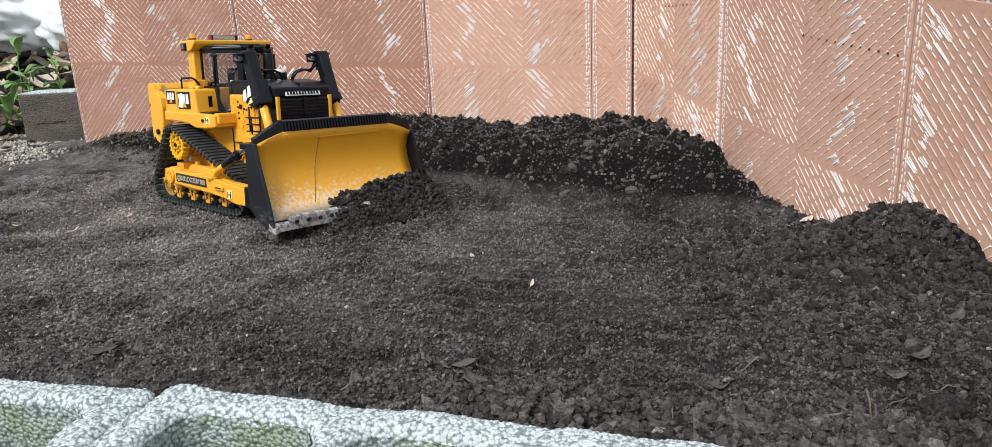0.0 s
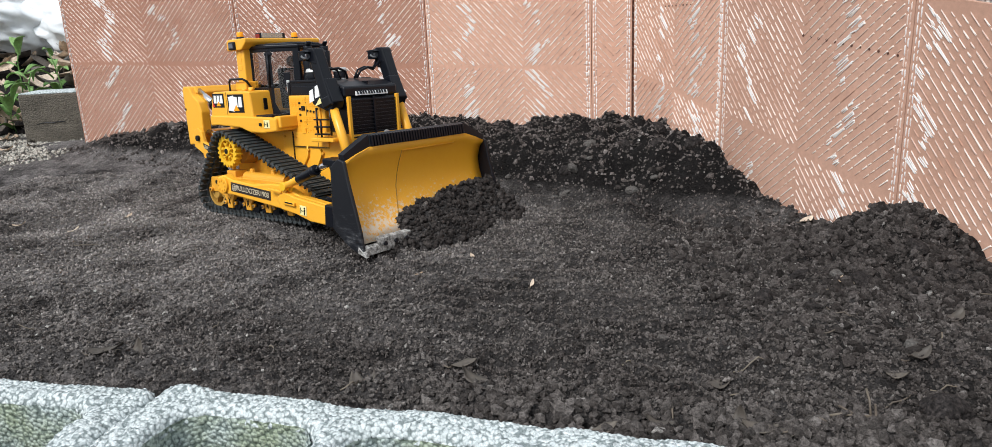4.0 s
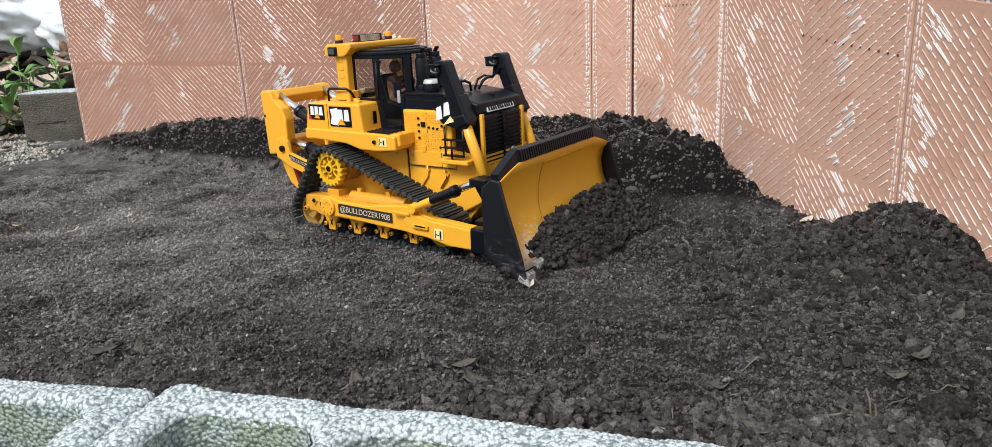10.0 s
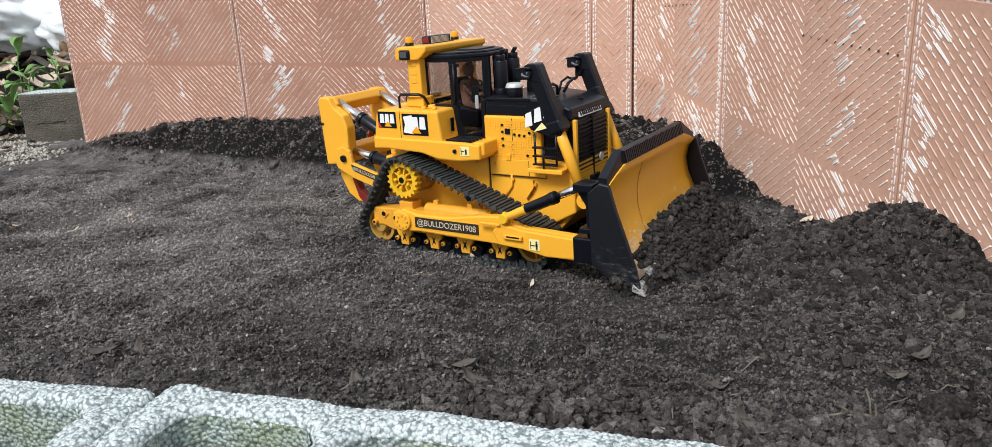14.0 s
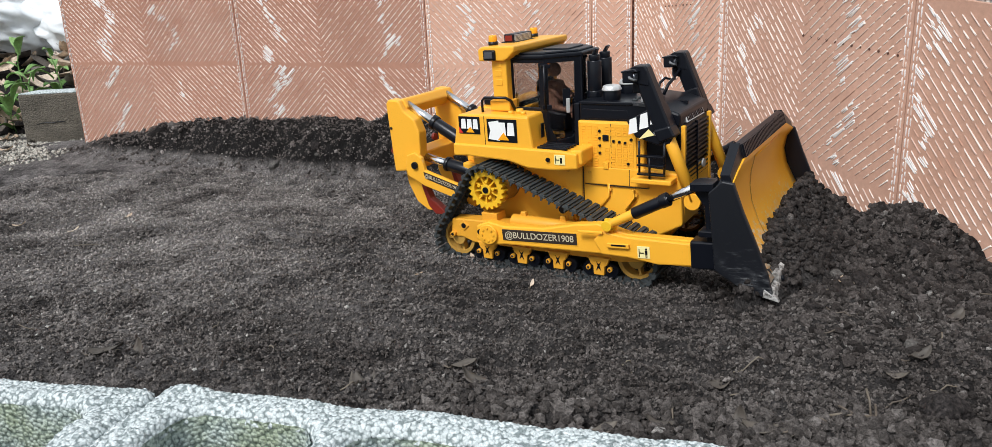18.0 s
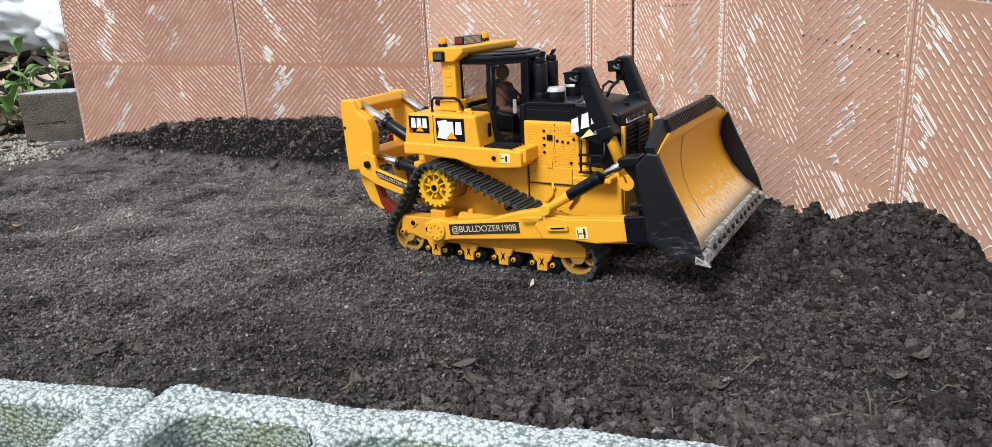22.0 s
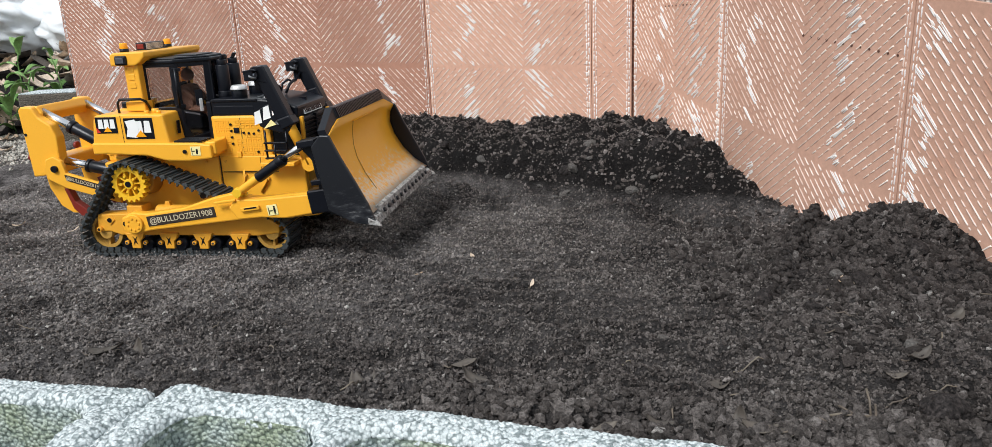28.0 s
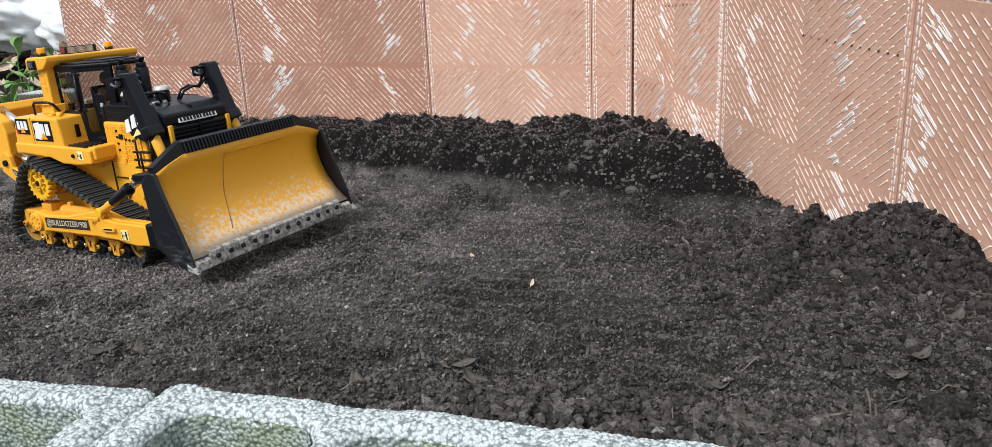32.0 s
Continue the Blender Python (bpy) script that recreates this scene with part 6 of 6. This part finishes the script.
# ---- soil carried before the blade ----
def soil_heap():
    """A rounded heap of loose soil, wide as the blade, that the blade rolls ahead of it."""
    rng = np.random.RandomState(11)
    n, m = 70, 46
    y, x = np.meshgrid(np.linspace(-0.165, 0.165, n), np.linspace(-0.035, 0.095, m), indexing="ij")
    rise = (0.30 * smooth(-0.142, -0.120, y) + 0.70 * smooth(-0.128, -0.005, y)) * smooth(0.162, 0.118, y)
    reach = 0.012 + 0.062 * rise * (1 + 0.25 * lattice(x, y, 0.06, 26))
    lean = np.clip(1 - np.clip(x + 0.012, 0, 1) / reach, 0, 1) ** 1.15
    z = 0.062 * rise ** 0.9 * lean * (1 + 0.16 * lattice(x, y, 0.05, 21)) + (0.006 * lattice(x, y, 0.022, 22) + 0.004 * lattice(x, y, 0.009, 23)) * smooth(0, 0.3, lean)
    z = np.where(x < -0.012, z * smooth(-0.035, -0.012, x), z) - 0.004
    z = z - 0.060 * smooth(0.004, -0.003, z)
    verts = np.stack([x, y, z], -1).reshape(-1, 3)
    i = np.arange(n * m).reshape(n, m)
    quads = np.stack([i[:-1, :-1], i[1:, :-1], i[1:, 1:], i[:-1, 1:]], -1).reshape(-1, 4)[:, ::-1]
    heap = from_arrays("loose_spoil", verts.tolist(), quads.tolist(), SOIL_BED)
    for p in heap.data.polygons:
        p.use_smooth = True
    tagged(heap, "heap of loose dark soil rolled ahead of the blade", "soil heap")
    a, b = rng.randint(0, n, 9000), rng.randint(3, m, 9000)
    ok = z[a, b] > 0.002
    a, b = a[ok], b[ok]
    r = 0.0010 + 0.0036 * rng.uniform(0, 1, len(a)) ** 3.4
    c = np.stack([x[a, b] + rng.uniform(-0.002, 0.002, len(a)), y[a, b] + rng.uniform(-0.002, 0.002, len(a)), z[a, b] + r * 0.2], -1)
    crumbs = clods("crumb", c, r, FRESH_CRUMBS, rng, "", "", soft=True)
    crumbs.parent = heap
    for key in ("label", "category"):
        if key in crumbs:
            del crumbs[key]
    return heap


HEAP = soil_heap()


# ---- litter and stones on the soil ----
def ground_at(x, y):
    return float(ground_height(np.array([x]), np.array([y]))[0])


def leaf_bm(length, width, curl, rng, thick=0.0004):
    """A leaf blade along x with a midrib fold, curled and crinkled, of real thickness."""
    bm = bmesh.new()
    n, m = 9, 5
    grids = []
    a, b = rng.uniform(0, 6), rng.uniform(0, 6)
    for lift in (0, -thick):
        g = []
        for i in range(n):
            u = i / (n - 1)
            w = width / 2 * math.sin(math.pi * min(1, 0.06 + u * 0.93)) ** 0.75
            row = []
            for j in range(m):
                v = (j / (m - 1) - 0.5) * 2
                z = curl * length * (u - 0.5) ** 2 * 2 + abs(v) * width * 0.16 + 0.03 * length * math.sin(5 * u + a) * v + 0.015 * length * math.sin(11 * u + b + 3 * v)
                row.append(bm.verts.new(((u - 0.5) * length, v * w, z + lift)))
            g.append(row)
        grids.append(g)
    for g, flip in zip(grids, (False, True)):
        for i in range(n - 1):
            for j in range(m - 1):
                q = (g[i][j], g[i + 1][j], g[i + 1][j + 1], g[i][j + 1])
                bm.faces.new(q[::-1] if flip else q).smooth = True
    t, u = grids
    for j, flip in ((0, False), (m - 1, True)):
        for i in range(n - 1):
            q = (t[i][j], u[i][j], u[i + 1][j], t[i + 1][j])
            bm.faces.new(q[::-1] if flip else q)
    return bm


def fallen_leaf(x, y, length, heading, tilt=10, material=None, label="dull brown fallen leaf, curled, lying on the soil", z=None, group="fallen leaves", roll=0):
    rng = random.Random(int((x * 7919 + y * 104729) * 1000) & 0xffff)
    at = pose(x, y, (ground_at(x, y) if z is None else z) + 0.002, roll, -tilt, heading)
    ob = thing("fallen_leaf", leaf_bm(length, length * rng.uniform(0.42, 0.6), rng.uniform(0.1, 0.5), rng), material or DULL_LEAF, at, label, "leaf", group)
    part("stalk", pipe([(-length * 0.49, 0, 0.001), (-length * 0.62, length * 0.03, 0.001), (-length * 0.75, length * 0.08, 0.003)], 0.0006, 6), TWIG, ob)
    return ob


for x, y, l, h, t in ((-0.300, 0.589, 0.030, 70, 55), (-0.318, 0.575, 0.038, 10, 8), (-0.024, 0.535, 0.030, 150, 22), (-0.030, 0.562, 0.030, 5, 12),
                      (0.147, 0.429, 0.024, 60, 60), (0.153, 0.412, 0.030, 170, 6), (0.172, 0.420, 0.026, 5, 4), (0.118, 0.470, 0.018, 85, 75),
                      (0.391, 0.611, 0.034, 30, 10), (-0.096, 0.516, 0.016, 60, 40), (0.060, 0.415, 0.026, 20, 10), (0.165, 0.530, 0.028, 12, 8),
                      (0.294, 0.517, 0.022, -30, 15), (0.326, 0.546, 0.030, 15, 12), (0.095, 0.425, 0.024, 160, 10), (-0.105, 0.505, 0.030, -70, 8)):
    fallen_leaf(x, y, l * 0.72, h, t)
for x, y, l, h, t in ((0.391, 0.930, 0.020, 20, 12), (0.036, 0.776, 0.010, 60, 40), (-0.090, 0.830, 0.009, 10, 15), (0.330, 0.700, 0.012, 30, 20), (-0.600, 1.060, 0.016, 40, 15),
                      (-0.547, 1.120, 0.014, 80, 10), (-0.70, 1.10, 0.018, 20, 10), (-0.030, 0.870, 0.009, 120, 15)):
    fallen_leaf(x, y, l, h, t, DRY_LEAF, "small pale dry leaf scrap on the soil")


def twig(x, y, length, heading, bend=0.15, fork=False, r=0.0006):
    rng = random.Random(int((x * 6151 + y * 3571) * 1000) & 0xffff)
    pts = []
    c, s = math.cos(radians(heading)), math.sin(radians(heading))
    for i in range(6):
        u = i / 5 - 0.5
        side = bend * length * (u * u * 4 - 0.5) + rng.uniform(-0.03, 0.03) * length
        wx, wy = u * length * c - side * s, u * length * s + side * c
        pts.append((wx, wy, ground_at(x + wx, y + wy) + r * 1.6 + (0.003 if 1 < i < 4 else 0)))
    bm = pipe(pts, r, 6)
    if fork:
        p = Vector(pts[3])
        pipe([p, p + Vector((0.004 * c - 0.008 * s, 0.006, 0.008)), p + Vector((0.006 * c - 0.014 * s, 0.012, 0.014))], r * 0.8, 6, bm)
        pipe([pts[2], Vector(pts[2]) + Vector((-0.010, 0.008, 0.004))], r * 0.7, 6, bm)
    return thing("twig", bm, TWIG, Matrix.Translation((x, y, 0)), "thin dry bent twig on the soil", "twig", "twigs on the soil")


twig(0.234, 0.455, 0.046, 18, 0.30, True, 0.0010)
for x, y, l, h in ((0.277, 0.488, 0.030, 10), (0.171, 0.508, 0.020, -20), (0.043, 0.452, 0.016, 60), (0.107, 0.445, 0.026, 80), (-0.109, 0.498, 0.016, 50), (0.204, 0.440, 0.018, -25),
                   (0.327, 0.509, 0.026, 8), (0.019, 0.796, 0.022, -5), (-0.171, 0.808, 0.010, 15), (-0.281, 0.704, 0.012, 40), (0.302, 0.632, 0.026, -35), (0.339, 0.698, 0.022, 100),
                   (0.312, 0.685, 0.020, 5), (-0.233, 0.881, 0.024, -30), (-0.541, 0.982, 0.045, 12), (-0.315, 0.584, 0.018, 70), (0.451, 0.662, 0.050, -25), (0.20, 0.56, 0.03, 8),
                   (0.28, 0.60, 0.04, 4), (0.36, 0.58, 0.02, 60), (-0.40, 0.80, 0.016, 60), (-0.20, 0.62, 0.014, -40), (0.10, 0.56, 0.014, 30), (-0.45, 0.68, 0.02, 10), (0.25, 0.42, 0.02, 40)):
    twig(x, y, l, h)


def stone(x, y, r, seed, material=None, label="grey pebble half sunk in the soil", flat=0.7, name="pebble", category="stone"):
    rng = random.Random(seed)
    bm = bmesh.new()
    bmesh.ops.create_icosphere(bm, subdivisions=2, radius=r)
    o = Vector((rng.uniform(0, 50), rng.uniform(0, 50), 0))
    for v in bm.verts:
        v.co *= 1 + 0.45 * noise.noise(v.co / r * 0.9 + o) + 0.22 * noise.noise(v.co / r * 2.4 + o)
        v.co.z *= flat
    at = pose(x, y, ground_at(x, y) + r * 0.12, rng.uniform(-20, 20), rng.uniform(-20, 20), rng.uniform(0, 360))
    return thing(name, bm, material or PEBBLE, at, label, category, "stones in the soil")


STONES = random.Random(77)
for k in range(30):
    x = STONES.uniform(-0.85, 0.33)
    y = float(np.interp(x, TOE_X, TOE_Y)) + STONES.uniform(0.0, 0.075)
    stone(x, y, STONES.uniform(0.0025, 0.006), k)
for k, (x, y, r) in enumerate(((0.105, 1.135, 0.009), (0.120, 1.150, 0.010), (0.090, 1.140, 0.008), (0.150, 1.185, 0.011), (0.045, 1.140, 0.007), (0.200, 1.10, 0.010), (-0.02, 1.26, 0.009),
                               (0.060, 1.130, 0.006), (-0.42, 1.46, 0.012), (0.330, 0.710, 0.008), (-0.020, 0.811, 0.004), (0.141, 0.619, 0.004),
                               (0.115, 0.787, 0.003), (-0.158, 0.810, 0.003), (0.069, 0.652, 0.003), (0.330, 0.568, 0.006), (-0.70, 1.70, 0.010), (-0.62, 1.66, 0.011))):
    stone(x, y, r, 200 + k)
for k, (x, y, r) in enumerate(((0.299, 0.469, 0.016), (0.25, 0.68, 0.011), (0.30, 0.72, 0.009), (0.35, 0.70, 0.011), (0.40, 0.69, 0.010), (0.42, 0.73, 0.011), (0.44, 0.70, 0.009), (0.28, 0.64, 0.008), (0.11, 1.16, 0.010),
                               (0.20, 1.16, 0.012), (0.245, 1.13, 0.013), (0.262, 1.21, 0.012), (0.29, 1.10, 0.012), (0.17, 1.20, 0.010), (-0.08, 1.30, 0.009), (-0.33, 1.43, 0.009))):
    stone(x, y, r, 400 + k, CLOD, "rough clod of dark soil", 0.85, "soil_clod", "soil clod")


# ---- behind the tiles: a concrete offcut, sacks, weeds and dry leaves ----
def offcut():
    bm = box(-0.125, 0.125, -0.05, 0.05, 0, 0.135, 0.004)
    bmesh.ops.subdivide_edges(bm, edges=[e for e in bm.edges if e.calc_length() > 0.03], cuts=6, use_grid_fill=True)
    for v in bm.verts:
        v.co += Vector((0, 1, 0.4)) * 0.002 * noise.noise(v.co * 40)
    ob = thing("concrete_offcut", bm, GREY, pose(-1.043, 1.985, -0.012, 0, 0, 2), "weathered grey concrete offcut standing behind the end tile", "concrete block")
    part("crack", pipe([(-0.090, -0.0503, 0.061), (-0.070, -0.0503, 0.0645), (-0.052, -0.0503, 0.063), (-0.034, -0.0503, 0.066), (-0.020, -0.0503, 0.064)], 0.0010, 6), BLACK, ob, "dark crack in the face")
    part("top_skin", box(-0.122, 0.122, -0.048, 0.048, 0.1345, 0.1375, 0.001), BLOCK_TOP, ob, "thin pale top")


offcut()


def sack(at, size, seed, label):
    """A crumpled white woven-plastic sack, folded over itself."""
    bm = bmesh.new()
    bmesh.ops.create_icosphere(bm, subdivisions=5, radius=1.0)
    o = Vector((seed * 3.1, seed * 1.7, 0))
    for v in bm.verts:
        p = v.co.copy()
        fold = 1 - abs(noise.noise(p * 1.9 + o)) * 2.4
        crease = 1 - abs(noise.noise(p * 4.2 + o * 2)) * 2
        fine = 1 - abs(noise.noise(p * 9.0 + o)) * 2
        v.co = Vector((p.x * size[0], p.y * size[1], p.z * size[2])) * (0.90 + 0.20 * fold + 0.10 * crease + 0.03 * fine)
    for f in bm.faces:
        f.smooth = True
    return thing("plastic_sack", bm, SACK, at, label, "sack", "sacks behind the tiles")


sack(pose(-1.62, 2.60, 0.33, 10, 15, 20), (0.26, 0.18, 0.10), 1, "crumpled white woven plastic sack on the leaf heap")
sack(pose(-1.36, 2.66, 0.27, 0, 30, -15), (0.17, 0.14, 0.10), 2, "crumpled white plastic sack sagging beside the tile")
sack(pose(-1.60, 2.85, 0.46, 0, -10, 40), (0.36, 0.22, 0.14), 3, "bulging white plastic sack heaped behind the others")
sack(pose(-1.95, 2.75, 0.24, 0, 10, 0), (0.20, 0.16, 0.10), 4, "dirty white plastic sack, half buried in leaves")


def litter_bank():
    """The rise of dark earth on which the leaves and sacks lie."""
    bm = bmesh.new()
    n = 28
    g = [[None] * n for _ in range(n)]
    for i in range(n):
        for j in range(n):
            x, y = -2.6 + 1.75 * i / (n - 1), 2.05 + 1.3 * j / (n - 1)
            h = 0.20 * min(1, max(0, (y - 2.08) / 0.55)) + 0.03 * noise.noise(Vector((x * 6, y * 6, 1)))
            away = math.hypot((x + 1.72) / 0.84, (y - 2.68) / 0.63) + 0.12 * noise.noise(Vector((x * 3, y * 3, 4)))
            h = h * min(1, max(0, (1.0 - away) / 0.15 + 0.3)) - 0.10 * max(0, away - 0.95)
            if i in (0, n - 1) or j in (0, n - 1):
                h = -0.06
            g[i][j] = bm.verts.new((x, y, h))
    for i in range(n - 1):
        for j in range(n - 1):
            bm.faces.new((g[i][j], g[i + 1][j], g[i + 1][j + 1], g[i][j + 1])).smooth = True
    thing("earth_bank", bm, SOIL, Matrix.Identity(4), "low dark earth bank under leaves and sacks", "bank", kind="structure")


litter_bank()


def bank_height(y):
    return 0.20 * min(1, max(0, (y - 2.08) / 0.55))


DRY = random.Random(31)
for k in range(110):
    x, y = DRY.uniform(-1.75, -1.0), DRY.uniform(2.02, 2.5)
    fallen_leaf(x, y, DRY.uniform(0.06, 0.12), DRY.uniform(0, 360), DRY.uniform(-35, 45), DRY_LEAF if k % 4 else DULL_LEAF, "large pale brown dry leaf on the leaf heap", bank_height(y) + DRY.uniform(0.005, 0.05), "dry leaves behind the tiles", DRY.uniform(-30, 30))
for k in range(60):
    x, y = DRY.uniform(-1.6, -1.10), DRY.uniform(1.75, 2.10)
    fallen_leaf(x, y, DRY.uniform(0.012, 0.04), DRY.uniform(0, 360), DRY.uniform(-10, 25), DRY_LEAF if k % 3 else DULL_LEAF, "scrap of dry leaf on the grey ground", 0.004, "leaf scraps on the ground")


def weed(at, height, seed, blades):
    rng = random.Random(seed)
    ob = thing("weed", pipe([(0, 0, -0.02), (0.01, 0, height * 0.4), (0.005, 0.01, height * 0.75), (0.02, 0.012, height)], 0.0018, 7), GREEN_LEAF, at, "green broad-leaved weed growing by the sacks", "weed", "weeds behind the tiles")
    for k in range(blades):
        z = height * (0.25 + 0.75 * k / (blades - 1))
        a = 137.5 * k + rng.uniform(-20, 20)
        l = rng.uniform(0.045, 0.075)
        bm = leaf_bm(l, l * rng.uniform(0.32, 0.45), -0.5, rng, 0.0008)
        bmesh.ops.translate(bm, verts=bm.verts[:], vec=(l * 0.62, 0, 0))
        pipe([(0, 0, 0), (l * 0.2, 0, 0.001)], 0.0014, 6, bm)
        lf = part("leaf", bm, GREEN_LEAF, ob)
        lf.matrix_basis = pose(0.008, 0.005, z, 0, rng.uniform(-45, 5), a)
    return ob


for k, (x, y, z, h) in enumerate(((-1.33, 2.22, 0.04, 0.20), (-1.27, 2.16, 0.02, 0.14), (-1.42, 2.20, 0.03, 0.12), (-1.22, 2.25, 0.05, 0.16), (-1.52, 2.22, 0.03, 0.13), (-1.30, 2.12, 0.01, 0.10), (-1.36, 1.98, 0.0, 0.07))):
    weed(pose(x, y, z, 0, 0, 50 * k), h, k, 7)


def grass_tuft(x, y, z, seed):
    rng = random.Random(seed)
    ob = None
    for k in range(11):
        a, l = rng.uniform(0, 360), rng.uniform(0.04, 0.09)
        bm = bmesh.new()
        rows = []
        for i in range(5):
            u = i / 4
            w = 0.0028 * (1 - u) + 0.0003
            rows.append([bm.verts.new((0.55 * l * u * u, s * w, l * u * (1 - 0.25 * u) + t)) for s, t in ((-1, 0), (0, -0.0008), (1, 0))])
        for r0, r1 in zip(rows, rows[1:]):
            bm.faces.new((r0[0], r1[0], r1[1], r0[1]))
            bm.faces.new((r0[1], r1[1], r1[2], r0[2]))
        bmesh.ops.solidify(bm, geom=bm.faces[:], thickness=0.0004)
        if ob is None:
            ob = thing("grass_tuft", bm, GREEN_LEAF, pose(x, y, z, 0, 0, a), "small tuft of green grass in the leaf litter", "grass", "grass tufts")
        else:
            part("blade", bm, GREEN_LEAF, ob).matrix_basis = pose(rng.uniform(-0.01, 0.01), rng.uniform(-0.01, 0.01), 0, rng.uniform(-15, 15), 0, a)


for k, (x, y, z) in enumerate(((-1.45, 2.18, 0.02), (-1.36, 2.10, 0.01), (-1.50, 2.10, 0.01), (-1.20, 2.13, 0.01), (-1.42, 1.86, 0.0))):
    grass_tuft(x, y, z, k)
stone(-1.55, 2.35, 0.085, 900, GREY, "dark weathered rock under the sacks", 0.8, "rock", "rock")
stone(-1.40, 2.42, 0.07, 901, GREY, "dark weathered rock under the sacks", 0.8, "rock", "rock")


def grit():
    """Pale grit on the trodden ground past the bed."""
    rng = np.random.RandomState(9)
    x, y = rng.uniform(-1.75, -0.98, 9000), rng.uniform(1.58, 2.1, 9000)
    r = rng.uniform(0.0015, 0.0055, 9000)
    ok = rng.uniform(0, 1, 9000) < 1.6 * np.exp(-((x + 1.36) / 0.30) ** 2 - ((y - 1.84) / 0.22) ** 2)
    x, y, r = x[ok], y[ok], r[ok]
    clods("grit", np.stack([x, y, r * 0.3], -1), r, GRIT, rng, "pale grit and leaf crumbs on trodden ground", "grit")


grit()


stone(0.335, 0.715, 0.0040, 950, WHITE, "white stone chip on the soil mound", 0.6)


# ---- everything that moves ----
def pose_at(t):
    """The toy's pose between the rows of its path."""
    ts = [r[0] for r in PATH]
    return [float(np.interp(t, ts, [r[k] for r in PATH])) for k in range(1, 7)]


def lift_at(t):
    return float(np.interp(t, [r[0] for r in LIFT], [r[1] for r in LIFT]))


def travel_rows():
    """Seconds, and how far each track has run by then."""
    rows, left, right = [], 0.0, 0.0
    last = None
    for k in range(0, 129):
        t = k * 0.25
        x, y, z, rx, ry, rz = pose_at(t)
        if last:
            h = radians((rz + last[2]) / 2)
            ahead = (x - last[0]) * math.cos(h) + (y - last[1]) * math.sin(h)
            turn = radians(rz - last[2]) * 0.088
            left, right = left + ahead - turn, right + ahead + turn
        last = (x, y, rz)
        rows.append((t, left, right))
    return rows


def blade_point(t, lx, ly, lz):
    """A point of the lowered blade's space, in the world."""
    x, y, z, rx, ry, rz = pose_at(t)
    px, pz = DOZER["pivot"]
    return pose(x, y, z, rx, ry, rz) @ pose(px, 0, pz, 0, -lift_at(t), 0) @ Vector((lx - px, ly, lz - pz))


def motions():
    root, blade = DOZER["root"], DOZER["blade"]
    walk(root, [(t, pose(x, y, z, rx, ry, rz)) for t, x, y, z, rx, ry, rz in PATH])
    px, pz = DOZER["pivot"]
    walk(blade, [(t, pose(px, 0, pz, 0, -a, 0)) for t, a in LIFT])
    for rd, tube, y in DOZER["rods"]:
        rows, swings = [], []
        for t, a in LIFT:
            foot = pose(px, 0, pz, 0, -a, 0) @ Vector((0.170 - px, y, 0.079 - pz))
            top = Vector((0.1130, y, 0.2255))
            d = top - foot
            tilt = math.degrees(math.atan2(d.x, d.z))
            rows.append((t, pose(foot.x, foot.y, foot.z, 0, tilt, 0)))
            swings.append((t, pose(top.x, top.y, top.z, 0, tilt + 21.3, 0) @ pose(-top.x, -top.y, -top.z)))
        walk(rd, rows)
        walk(tube, swings)
    rows = travel_rows()
    for wheel, s, r, at in DOZER["sprockets"]:
        walk(wheel, [(t, pose(*at, 0, math.degrees((b if s < 0 else a) / r), 0)) for t, a, b in rows])
    for sh, s, y, s0 in DOZER["shoes"]:
        keys, last = [], None
        for t, a, b in rows:
            run = b if s < 0 else a
            if last is not None and abs(run - last) < 0.0004 and t < 32:
                continue
            last = run
            x, z, ang = belt_at(s0 + run)
            keys.append((t, pose(x, y, z, 0, -math.degrees(ang), 0)))
        walk(sh, keys)
    # the heap rides ahead of the blade, grows out of the bed, and stays where it was left
    rows = []
    for t in (0, 1, 2, 3, 4.5, 6, 7.5, 9, 10.5, 12, 13.5, 15, 16.5, 17.5, 18.5, 19, 20.4, 20.9, 21.5, 22.2, 32):
        at = min(t, 18.6)
        p = blade_point(at, 0.256, 0, 0.02)
        rz = pose_at(at)[5]
        grow = float(np.interp(at, (0, 3, 6, 9, 14, 16.5, 18.6), (-0.004, -0.004, -0.001, 0.001, 0.006, 0.016, 0.025)))
        grow += float(np.interp(t, (20.4, 21.5, 22.2), (0.0, -0.024, -0.040)))
        q = Vector((p.x, p.y, 0)) + Vector((-math.sin(radians(rz)), math.cos(radians(rz)), 0)) * float(np.interp(at, (0, 5, 10), (0.016, 0.008, 0.0)))
        rows.append((t, pose(q.x, q.y, grow, float(np.interp(at, (14, 18.6), (0.0, 3.0))), 0, rz)))
    walk(HEAP, rows)


motions()
